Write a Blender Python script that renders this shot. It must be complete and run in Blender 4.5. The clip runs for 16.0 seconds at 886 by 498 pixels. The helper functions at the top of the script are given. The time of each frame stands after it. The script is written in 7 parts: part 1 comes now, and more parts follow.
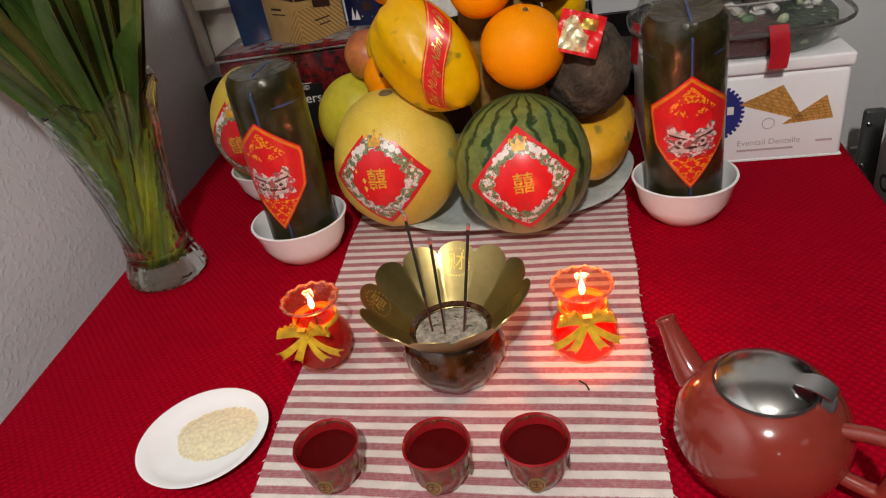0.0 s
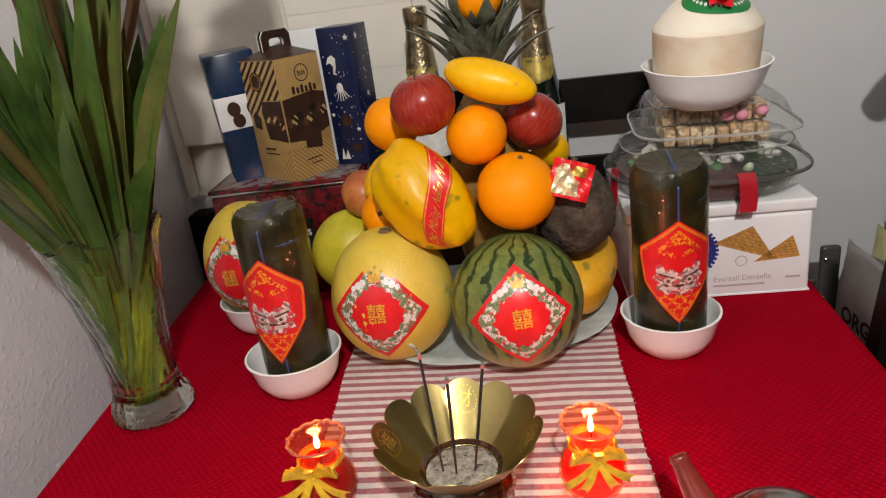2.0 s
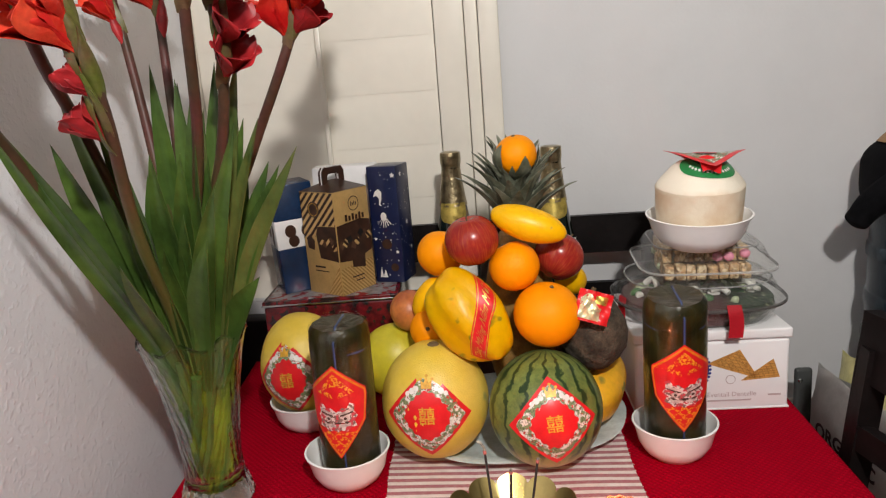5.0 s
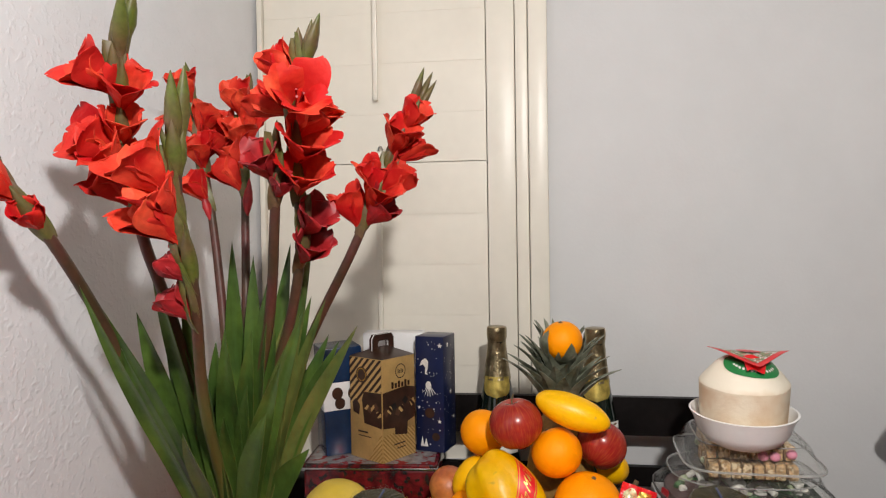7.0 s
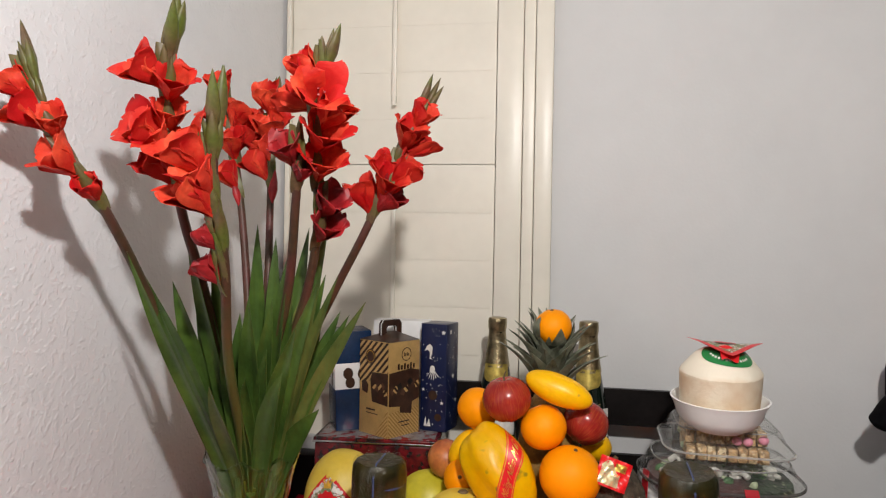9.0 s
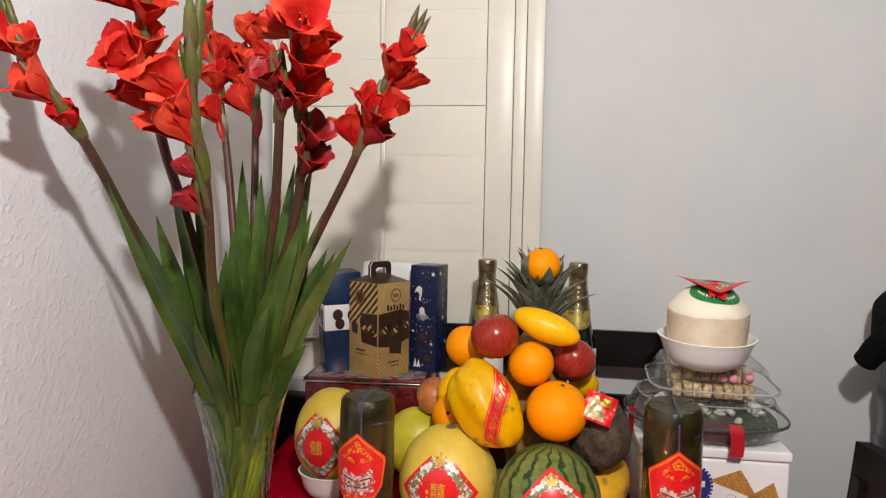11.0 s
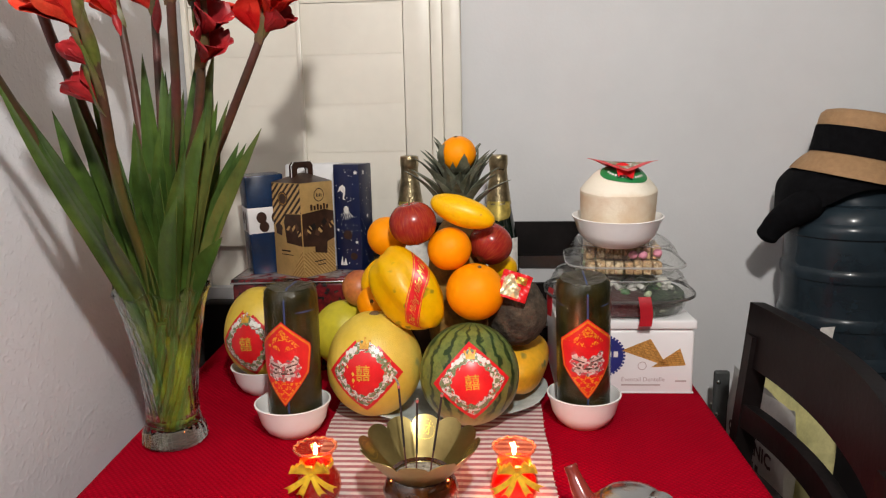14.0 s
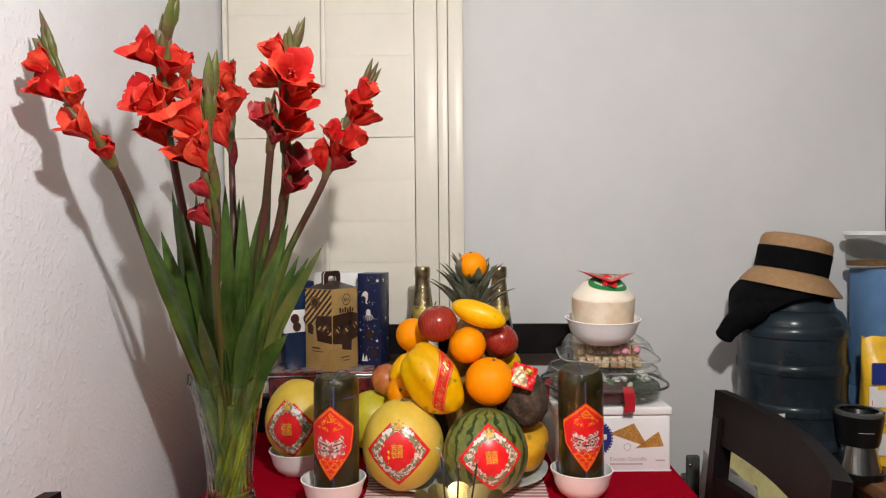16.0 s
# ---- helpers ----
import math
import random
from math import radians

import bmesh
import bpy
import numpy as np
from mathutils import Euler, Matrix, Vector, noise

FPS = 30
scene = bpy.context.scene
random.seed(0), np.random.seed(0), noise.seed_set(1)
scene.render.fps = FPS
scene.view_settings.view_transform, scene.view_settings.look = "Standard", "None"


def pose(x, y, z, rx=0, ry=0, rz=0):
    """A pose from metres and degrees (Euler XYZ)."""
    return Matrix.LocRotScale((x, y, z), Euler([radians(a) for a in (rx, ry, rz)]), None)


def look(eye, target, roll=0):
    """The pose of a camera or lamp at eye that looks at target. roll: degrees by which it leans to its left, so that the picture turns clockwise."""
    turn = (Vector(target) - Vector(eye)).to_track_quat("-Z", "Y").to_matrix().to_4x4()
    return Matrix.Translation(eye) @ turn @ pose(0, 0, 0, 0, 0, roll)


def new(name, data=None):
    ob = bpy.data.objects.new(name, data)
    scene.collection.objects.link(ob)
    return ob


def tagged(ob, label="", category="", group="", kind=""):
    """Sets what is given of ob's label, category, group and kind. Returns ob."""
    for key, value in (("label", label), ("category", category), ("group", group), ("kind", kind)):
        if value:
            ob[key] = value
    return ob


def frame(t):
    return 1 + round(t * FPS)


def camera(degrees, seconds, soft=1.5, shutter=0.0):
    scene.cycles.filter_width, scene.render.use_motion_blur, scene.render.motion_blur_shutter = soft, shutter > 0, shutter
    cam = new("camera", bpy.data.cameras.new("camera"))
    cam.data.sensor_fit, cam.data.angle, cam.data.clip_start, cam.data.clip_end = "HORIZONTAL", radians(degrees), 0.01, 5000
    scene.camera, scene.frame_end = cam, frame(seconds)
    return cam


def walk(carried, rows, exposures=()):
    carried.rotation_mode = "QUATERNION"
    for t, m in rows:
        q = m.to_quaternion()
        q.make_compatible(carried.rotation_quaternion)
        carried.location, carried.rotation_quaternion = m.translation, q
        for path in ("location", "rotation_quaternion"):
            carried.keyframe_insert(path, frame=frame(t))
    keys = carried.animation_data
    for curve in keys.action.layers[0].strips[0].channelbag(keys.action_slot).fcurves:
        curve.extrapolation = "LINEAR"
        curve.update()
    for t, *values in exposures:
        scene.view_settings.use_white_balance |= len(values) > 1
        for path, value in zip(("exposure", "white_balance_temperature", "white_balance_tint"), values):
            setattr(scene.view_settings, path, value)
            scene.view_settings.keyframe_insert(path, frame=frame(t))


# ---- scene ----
cam = camera(65.0, 16.0, 1.2)
PATH = [
    (0, (0.147, 0.157, 1.201), (-0.291, 1.812, 0.168), -10.3),
    (0.5, (0.125, 0.101, 1.211), (-0.202, 1.831, 0.263), -10.2),
    (1, (0.114, 0.084, 1.215), (-0.167, 1.868, 0.356), -8.9),
    (1.5, (0.1, 0.112, 1.226), (-0.177, 1.922, 0.421), -7.9),
    (2, (0.1, 0.14, 1.23), (-0.188, 1.975, 0.489), -7.6),
    (2.5, (0.049, 0.093, 1.254), (-0.221, 1.954, 0.572), -8.6),
    (3, (0.025, 0.035, 1.272), (-0.224, 1.929, 0.681), -8.3),
    (3.5, (0.016, -0.007, 1.285), (-0.223, 1.918, 0.799), -7.1),
    (3.7, (0.021, -0.015, 1.293), (-0.235, 1.91, 0.814), -7.3),
    (5.8, (0.016, -0.014, 1.318), (-0.145, 1.944, 0.945), -2.6),
    (6, (0.015, -0.022, 1.332), (-0.174, 1.947, 1.033), -2.1),
    (6.5, (0.015, -0.04, 1.357), (-0.262, 1.936, 1.217), -1.6),
    (7, (0.008, -0.056, 1.366), (-0.268, 1.924, 1.319), -0.9),
    (7.5, (0.016, -0.094, 1.373), (-0.288, 1.883, 1.355), 0.4),
    (8, (0.033, -0.138, 1.362), (-0.309, 1.832, 1.357), 1.1),
    (10.3, (0.06, -0.165, 1.308), (-0.264, 1.808, 1.25), 0.9),
    (10.5, (0.061, -0.16, 1.309), (-0.264, 1.812, 1.223), 1.1),
    (11, (0.063, -0.15, 1.298), (-0.257, 1.82, 1.165), 1.0),
    (11.5, (0.069, -0.15, 1.284), (-0.244, 1.817, 1.108), 0.9),
    (12, (0.08, -0.161, 1.277), (-0.216, 1.804, 1.053), 0.7),
    (12.5, (0.082, -0.164, 1.265), (-0.192, 1.798, 0.993), 0.4),
    (13, (0.085, -0.164, 1.253), (-0.159, 1.796, 0.94), -0.0),
    (13.5, (0.103, -0.159, 1.248), (-0.106, 1.801, 0.906), -0.6),
    (14, (0.115, -0.168, 1.243), (-0.052, 1.794, 0.893), -1.2),
    (14.5, (0.084, -0.235, 1.247), (-0.032, 1.736, 0.926), -1.4),
    (15, (0.034, -0.332, 1.251), (-0.029, 1.648, 0.978), -1.1),
    (15.5, (0.03, -0.39, 1.272), (-0.013, 1.603, 1.119), -0.4),
    (16, (0.015, -0.415, 1.268), (-0.033, 1.584, 1.217), -0.5),
]
walk(cam, [(t, look(eye, target, roll)) for t, eye, target, roll in PATH],
     [(0.0, -0.34), (1.0, -0.24), (2.0, -0.12), (3.0, 0.02), (3.5, 0.0), (6.0, 0.02), (7.0, -0.03), (8.0, -0.10), (10.5, 0.0), (12.0, 0.02), (16.0, 0.02)])

# ---- light ----
world = bpy.data.worlds.new("room_air")
scene.world = world
world.use_nodes = True
world.node_tree.nodes["Background"].inputs[0].default_value = (0.75, 0.8, 0.9, 1)
world.node_tree.nodes["Background"].inputs[1].default_value = 0.012
scene.view_settings.exposure = 0.0


def point_lamp(name, place, watts, radius, colour, down=False):
    data = bpy.data.lights.new(name, "SPOT" if down else "POINT")
    if down:
        data.spot_size, data.spot_blend = radians(172), 0.15
    data.energy, data.shadow_soft_size, data.color = watts, radius, colour
    ob = new(name, data)
    ob.location = place
    return ob


PENDANT, LAMP_A, FILL_LAMP = (0.24, -0.33, 1.94), (0.95, -3.60, 2.40), (2.25, -1.35, 2.30)
WARM = (1.0, 0.955, 0.905)
point_lamp("pendant_bulb_light", PENDANT, 78, 0.034, WARM)
point_lamp("ceiling_bulb_light", LAMP_A, 5, 0.05, WARM, True)
# weak soft fill added for the right side, not a known lamp
point_lamp("right_fill_light", FILL_LAMP, 3, 0.30, WARM, True)
point_lamp("candle_light", (0.130, 0.683, 0.829), 0.8, 0.005, (1.0, 0.24, 0.09))
point_lamp("candle_light", (-0.131, 0.672, 0.829), 0.25, 0.006, (1.0, 0.30, 0.10))


# ---- materials ----
def M(name, col, rough=0.5, metal=0.0, var=0.12, scale=25.0, bump=0.0, bscale=None, tint=None, spots=None, **kw):
    """A surface with colour variation at two scales and fine relief. tint: colour of large patches; spots: (colour, scale, threshold)."""
    m = bpy.data.materials.new(name)
    m.use_nodes = True
    nt = m.node_tree
    p = nt.nodes["Principled BSDF"]
    co = nt.nodes.new("ShaderNodeTexCoord")
    n1 = nt.nodes.new("ShaderNodeTexNoise")
    n1.inputs["Scale"].default_value, n1.inputs["Detail"].default_value = scale, 6
    n2 = nt.nodes.new("ShaderNodeTexNoise")
    n2.inputs["Scale"].default_value, n2.inputs["Detail"].default_value = scale * 7, 4
    for n in (n1, n2):
        nt.links.new(co.outputs["Object"], n.inputs["Vector"])
    dark = [c * (1 - var) for c in col]
    light = [min(1, c * (1 + var)) for c in col]
    mix = nt.nodes.new("ShaderNodeMix")
    mix.data_type = "RGBA"
    ramp = nt.nodes.new("ShaderNodeMapRange")
    ramp.inputs[1].default_value, ramp.inputs[2].default_value = 0.35, 0.65
    nt.links.new(n1.outputs["Fac"], ramp.inputs[0])
    nt.links.new(ramp.outputs[0], mix.inputs[0])
    mix.inputs[6].default_value, mix.inputs[7].default_value = (*dark, 1), (*(tint or light), 1)
    mix2 = nt.nodes.new("ShaderNodeMix")
    mix2.data_type, mix2.blend_type = "RGBA", "MULTIPLY"
    mix2.inputs[0].default_value = min(1.0, var * 2)
    nt.links.new(mix.outputs[2], mix2.inputs[6])
    grey = nt.nodes.new("ShaderNodeMapRange")
    grey.inputs[1].default_value, grey.inputs[2].default_value, grey.inputs[3].default_value = 0.3, 0.7, 0.6
    nt.links.new(n2.outputs["Fac"], grey.inputs[0])
    nt.links.new(grey.outputs[0], mix2.inputs[7])
    out = mix2.outputs[2]
    if spots:
        v = nt.nodes.new("ShaderNodeTexNoise")
        v.inputs["Scale"].default_value, v.inputs["Detail"].default_value = spots[1], 2
        nt.links.new(co.outputs["Object"], v.inputs["Vector"])
        r = nt.nodes.new("ShaderNodeMapRange")
        r.inputs[1].default_value, r.inputs[2].default_value = spots[2], spots[2] + 0.06
        nt.links.new(v.outputs["Fac"], r.inputs[0])
        m3 = nt.nodes.new("ShaderNodeMix")
        m3.data_type = "RGBA"
        nt.links.new(r.outputs[0], m3.inputs[0])
        nt.links.new(out, m3.inputs[6])
        m3.inputs[7].default_value = (*spots[0], 1)
        out = m3.outputs[2]
    nt.links.new(out, p.inputs["Base Color"])
    p.inputs["Roughness"].default_value, p.inputs["Metallic"].default_value = rough, metal
    if bump:
        nb = nt.nodes.new("ShaderNodeTexNoise")
        nb.inputs["Scale"].default_value, nb.inputs["Detail"].default_value = bscale or scale * 6, 3
        nt.links.new(co.outputs["Object"], nb.inputs["Vector"])
        b = nt.nodes.new("ShaderNodeBump")
        b.inputs["Strength"].default_value, b.inputs["Distance"].default_value = 1.0, bump
        nt.links.new(nb.outputs["Fac"], b.inputs["Height"])
        nt.links.new(b.outputs[0], p.inputs["Normal"])
    for k, v in kw.items():
        p.inputs[k.replace("_", " ")].default_value = v
    return m


def nodes_of(m):
    return m.node_tree, m.node_tree.nodes["Principled BSDF"]


def math_node(nt, op, a, b=None, c=None):
    n = nt.nodes.new("ShaderNodeMath")
    n.operation = op
    for i, v in enumerate((a, b, c)):
        if v is None:
            continue
        if isinstance(v, (int, float)):
            n.inputs[i].default_value = v
        else:
            nt.links.new(v, n.inputs[i])
    return n.outputs[0]


def xyz_of(nt):
    co = nt.nodes.new("ShaderNodeTexCoord")
    sp = nt.nodes.new("ShaderNodeSeparateXYZ")
    nt.links.new(co.outputs["Object"], sp.inputs[0])
    return co.outputs["Object"], sp.outputs[0], sp.outputs[1], sp.outputs[2]


def noise_of(nt, vec, scale, detail=3):
    n = nt.nodes.new("ShaderNodeTexNoise")
    n.inputs["Scale"].default_value, n.inputs["Detail"].default_value = scale, detail
    nt.links.new(vec, n.inputs["Vector"])
    return n.outputs["Fac"]


def mix_col(nt, fac, a, b):
    n = nt.nodes.new("ShaderNodeMix")
    n.data_type = "RGBA"
    nt.links.new(fac, n.inputs[0])
    for i, v in ((6, a), (7, b)):
        if isinstance(v, tuple):
            n.inputs[i].default_value = (*v, 1)
        else:
            nt.links.new(v, n.inputs[i])
    return n.outputs[2]


def range_of(nt, v, a, b, c=0.0, d=1.0):
    n = nt.nodes.new("ShaderNodeMapRange")
    for i, k in enumerate((a, b, c, d)):
        n.inputs[i + 1].default_value = k
    nt.links.new(v, n.inputs[0])
    return n.outputs[0]


def bump_of(nt, height, dist, p):
    b = nt.nodes.new("ShaderNodeBump")
    b.inputs["Distance"].default_value = dist
    nt.links.new(height, b.inputs["Height"])
    nt.links.new(b.outputs[0], p.inputs["Normal"])


def base_of(p):
    return p.inputs["Base Color"].links[0].from_socket


def set_base(nt, p, sock):
    nt.links.new(sock, p.inputs["Base Color"])


def film_material(name, col, rough, haze, gleam_min=0.022, scale=45, crinkle=0.0015, edge=0.34):
    """Thin clear plastic: light passes straight through, with a gleam that grows at glancing angles and a little haze."""
    m = bpy.data.materials.new(name)
    m.use_nodes = True
    nt = m.node_tree
    nt.nodes.remove(nt.nodes["Principled BSDF"])
    clear, gleam, milk, mix, mix2, lw = (nt.nodes.new("ShaderNode" + k) for k in ("BsdfTransparent", "BsdfGlossy", "BsdfDiffuse", "MixShader", "MixShader", "LayerWeight"))
    clear.inputs[0].default_value = (*col, 1)
    gleam.inputs["Roughness"].default_value = rough
    milk.inputs[0].default_value = (0.8, 0.8, 0.8, 1)
    lw.inputs[0].default_value = 0.5
    vec, X, Y, Z = xyz_of(nt)
    b = nt.nodes.new("ShaderNodeBump")
    b.inputs["Distance"].default_value = crinkle
    nt.links.new(noise_of(nt, vec, scale, 2), b.inputs["Height"])
    nt.links.new(b.outputs[0], gleam.inputs["Normal"])
    facing = math_node(nt, "POWER", lw.outputs["Facing"], 4.0)
    nt.links.new(math_node(nt, "ADD", math_node(nt, "MULTIPLY", facing, edge), gleam_min), mix.inputs[0])
    mix2.inputs[0].default_value = haze
    nt.links.new(clear.outputs[0], mix2.inputs[1])
    nt.links.new(milk.outputs[0], mix2.inputs[2])
    nt.links.new(mix2.outputs[0], mix.inputs[1])
    nt.links.new(gleam.outputs[0], mix.inputs[2])
    nt.links.new(mix.outputs[0], nt.nodes["Material Output"].inputs[0])
    return m


m_wall = M("painted_smooth_wall", (0.64, 0.645, 0.655), 0.6, var=0.03, scale=3, bump=0.0003, bscale=130)
m_stucco = M("textured_wall_paint", (0.81, 0.825, 0.865), 0.5, var=0.03, scale=4)
nt, p = nodes_of(m_stucco)
vec, X, Y, Z = xyz_of(nt)
bump_of(nt, math_node(nt, "ADD", range_of(nt, noise_of(nt, vec, 115, 2), 0.50, 0.68), math_node(nt, "MULTIPLY", noise_of(nt, vec, 330, 2), 0.20)), 0.00056, p)
# far walls and ceiling stay out of view, coloured dark to cut bounced light
m_far = M("dark_far_wall_paint", (0.12, 0.11, 0.10), 0.7, var=0.05, scale=3)
m_ceiling = M("dark_ceiling_paint", (0.30, 0.29, 0.27), 0.7, var=0.03, scale=3, bump=0.001)
m_floor = M("brown_floor_boards", (0.16, 0.09, 0.05), 0.4, var=0.25, scale=6)
m_shutter = M("cream_shutter_paint", (0.83, 0.79, 0.70), 0.35, var=0.03, scale=6)
m_black_wood = M("black_stained_wood", (0.008, 0.006, 0.006), 0.42, var=0.35, scale=14, bump=0.0003, Specular_IOR_Level=0.10)
m_white_ceramic = M("white_ceramic", (0.93, 0.925, 0.92), 0.18, var=0.03, scale=12)
m_dish_white = M("cool_white_ceramic", (0.90, 0.92, 0.94), 0.22, var=0.02, scale=12)
m_plate = M("pale_blue_glazed_ceramic", (0.55, 0.63, 0.63), 0.15, var=0.15, scale=30)
m_glass = M("clear_glass", (0.80, 0.86, 0.81), 0.02, var=0.0, scale=5, Transmission_Weight=1.0, IOR=1.45)
m_clear_plastic = film_material("clear_plastic", (0.985, 0.985, 0.98), 0.05, 0.016)
m_film = film_material("crinkled_film", (0.99, 0.99, 0.98), 0.025, 0.0, 0.036, 60, 0.004, 0.15)
m_leaf = M("gladiolus_leaf", (0.046, 0.098, 0.016), 0.34, var=0.3, scale=14, tint=(0.088, 0.152, 0.024))
m_leaf_pale = M("gladiolus_leaf_yellowing", (0.075, 0.125, 0.022), 0.40, var=0.35, scale=11, tint=(0.19, 0.19, 0.045))
m_stem_red = M("gladiolus_red_stem", (0.098, 0.066, 0.030), 0.5, var=0.4, scale=16, tint=(0.112, 0.030, 0.026))
m_stem_in = M("wet_green_stems", (0.07, 0.11, 0.010), 0.3, var=0.5, scale=20, tint=(0.24, 0.28, 0.020))
m_petal = M("coral_red_petal", (0.72, 0.013, 0.010), 0.52, var=0.24, scale=24, tint=(0.98, 0.13, 0.058), Specular_IOR_Level=0.18, Subsurface_Weight=0.25, Subsurface_Radius=(0.01, 0.004, 0.003))
m_petal_dark = M("crimson_petal", (0.36, 0.012, 0.02), 0.5, var=0.3, scale=35, tint=(0.5, 0.02, 0.025))
m_bud = M("green_bud", (0.18, 0.235, 0.035), 0.45, var=0.4, scale=26, tint=(0.15, 0.090, 0.045))
m_pomelo = M("pale_yellow_pomelo_skin", (0.80, 0.56, 0.055), 0.42, var=0.1, scale=14, bump=0.0006, bscale=420, tint=(0.80, 0.60, 0.11), spots=((0.42, 0.38, 0.12), 17, 0.7))
m_papaya = M("ripe_papaya_skin", (0.88, 0.43, 0.0), 0.34, var=0.12, scale=14, tint=(0.76, 0.46, 0.0), spots=((0.28, 0.22, 0.012), 36, 0.63), bump=0.0007, Specular_IOR_Level=0.3)
m_orange = M("orange_peel", (0.95, 0.305, 0.0), 0.48, Specular_IOR_Level=0.16, var=0.06, scale=12, bump=0.0005, bscale=480)
m_mango = M("yellow_mango_skin", (0.90, 0.48, 0.001), 0.36, Specular_IOR_Level=0.3, var=0.08, scale=22, spots=((0.5, 0.3, 0.05), 40, 0.7))
m_green_fruit = M("yellow_green_fruit_skin", (0.62, 0.54, 0.03), 0.4, var=0.15, scale=15, bump=0.0004, bscale=400)
m_brown_fruit = M("rough_brown_skin", (0.080, 0.058, 0.038), 0.9, var=0.5, scale=45, bump=0.006, bscale=95)
m_peach = M("blushed_fruit_skin", (0.55, 0.12, 0.04), 0.4, var=0.3, scale=20, tint=(0.7, 0.25, 0.06))
m_squash = M("golden_squash_skin", (0.8, 0.42, 0.02), 0.4, var=0.15, scale=20, spots=((0.2, 0.2, 0.04), 26, 0.66))
m_stalk = M("dry_brown_stalk", (0.14, 0.09, 0.04), 0.8, var=0.3)
m_pine_body = M("pineapple_rind", (0.36, 0.2, 0.05), 0.6, var=0.4, scale=40, bump=0.002, bscale=90)
m_pine_leaf = M("grey_green_pineapple_leaf", (0.125, 0.140, 0.085), 0.5, var=0.35, scale=40, tint=(0.23, 0.245, 0.18))
m_red_paper = M("red_sticker_paper", (0.72, 0.015, 0.02), 0.32, var=0.08, scale=50)
m_gold = M("gold_foil", (0.95, 0.62, 0.13), 0.3, 0.75, var=0.2, scale=90)
m_gold_print = M("gold_print", (0.72, 0.38, 0.04), 0.4, 0.1, var=0.2, scale=200)
m_white_print = M("white_print", (0.8, 0.78, 0.74), 0.4, var=0.1, scale=100)
m_dark_print = M("dark_print", (0.03, 0.02, 0.02), 0.4, var=0.2)
m_brass = M("polished_brass", (0.40, 0.31, 0.12), 0.33, 1.0, var=0.12, scale=20)
m_brown_glass = M("amber_brown_glass", (0.035, 0.010, 0.004), 0.10, var=0.6, scale=35, tint=(0.10, 0.030, 0.006), Coat_Weight=0.5)
m_ash = M("grey_incense_ash", (0.40, 0.35, 0.28), 0.95, var=0.4, scale=150, spots=((0.07, 0.06, 0.05), 170, 0.62), bump=0.002, bscale=500)
m_incense = M("dark_incense_paste", (0.03, 0.02, 0.018), 0.85, var=0.3)
m_ember = M("dull_ember", (0.62, 0.14, 0.12), 0.8, var=0.3, scale=300)
m_incense_red = M("red_dyed_stick", (0.085, 0.018, 0.015), 0.7, var=0.2)
m_cup = M("red_brown_glaze", (0.19, 0.032, 0.022), 0.18, var=0.35, scale=90, spots=((0.12, 0.10, 0.03), 120, 0.60))
m_cup_in = M("deep_red_glaze", (0.30, 0.010, 0.014), 0.12, var=0.12, scale=40)
m_tea = M("dark_tea", (0.075, 0.003, 0.003), 0.05, var=0.1, Specular_IOR_Level=0.03)
m_teapot = M("terracotta_glaze", (0.225, 0.030, 0.020), 0.14, var=0.08, scale=20, Coat_Weight=0.4)
m_steel = M("brushed_steel", (0.45, 0.45, 0.44), 0.22, 1.0, var=0.08, scale=30)
m_rice = M("dry_rice", (0.86, 0.77, 0.52), 0.7, var=0.12, scale=300, bump=0.0006, bscale=900)
m_table_wood = m_black_wood
m_tin_white = M("white_printed_tin", (0.88, 0.88, 0.89), 0.28, var=0.02, scale=8)
m_wafer = M("wafer_print", (0.64, 0.33, 0.08), 0.5, var=0.25, scale=300)
m_blue_print = M("blue_print", (0.02, 0.035, 0.22), 0.4, var=0.1)
m_navy = M("navy_printed_card", (0.008, 0.014, 0.06), 0.28, var=0.15, scale=20)
m_blue_card = M("deep_blue_card", (0.008, 0.027, 0.080), 0.25, var=0.2, scale=20)
m_white_card = M("white_card", (0.75, 0.75, 0.76), 0.4, var=0.04)
m_gold_card = M("gold_printed_card", (0.62, 0.40, 0.15), 0.32, 0.35, var=0.1, scale=30)
m_choc = M("chocolate_brown_print", (0.045, 0.018, 0.01), 0.35, var=0.3, scale=60)
m_cocoa = M("milk_chocolate_print", (0.10, 0.045, 0.025), 0.35, var=0.3, scale=80)
m_tin_top = M("printed_silver_tin", (0.36, 0.33, 0.34), 0.25, 0.4, var=0.3, scale=50, spots=((0.30, 0.03, 0.035), 60, 0.56))
m_red_box = M("dark_red_patterned_tin", (0.10, 0.006, 0.010), 0.22, var=0.5, scale=60, tint=(0.22, 0.010, 0.015), spots=((0.02, 0.01, 0.01), 80, 0.55))
m_black_print = M("black_label", (0.01, 0.01, 0.01), 0.3, var=0.2)
m_bottle_glass = M("dark_green_bottle_glass", (0.006, 0.012, 0.008), 0.07, var=0.2, Coat_Weight=0.5)
m_dull_gold = M("dull_gold_glaze", (0.24, 0.15, 0.045), 0.3, 0.1, var=0.2, scale=90)
m_foil_neck = M("crinkled_gold_foil", (0.36, 0.29, 0.17), 0.3, 0.95, var=0.35, scale=60, bump=0.0012, bscale=160)
m_label_gold = M("gold_paper_label", (0.55, 0.42, 0.1), 0.35, 0.5, var=0.25, scale=80)
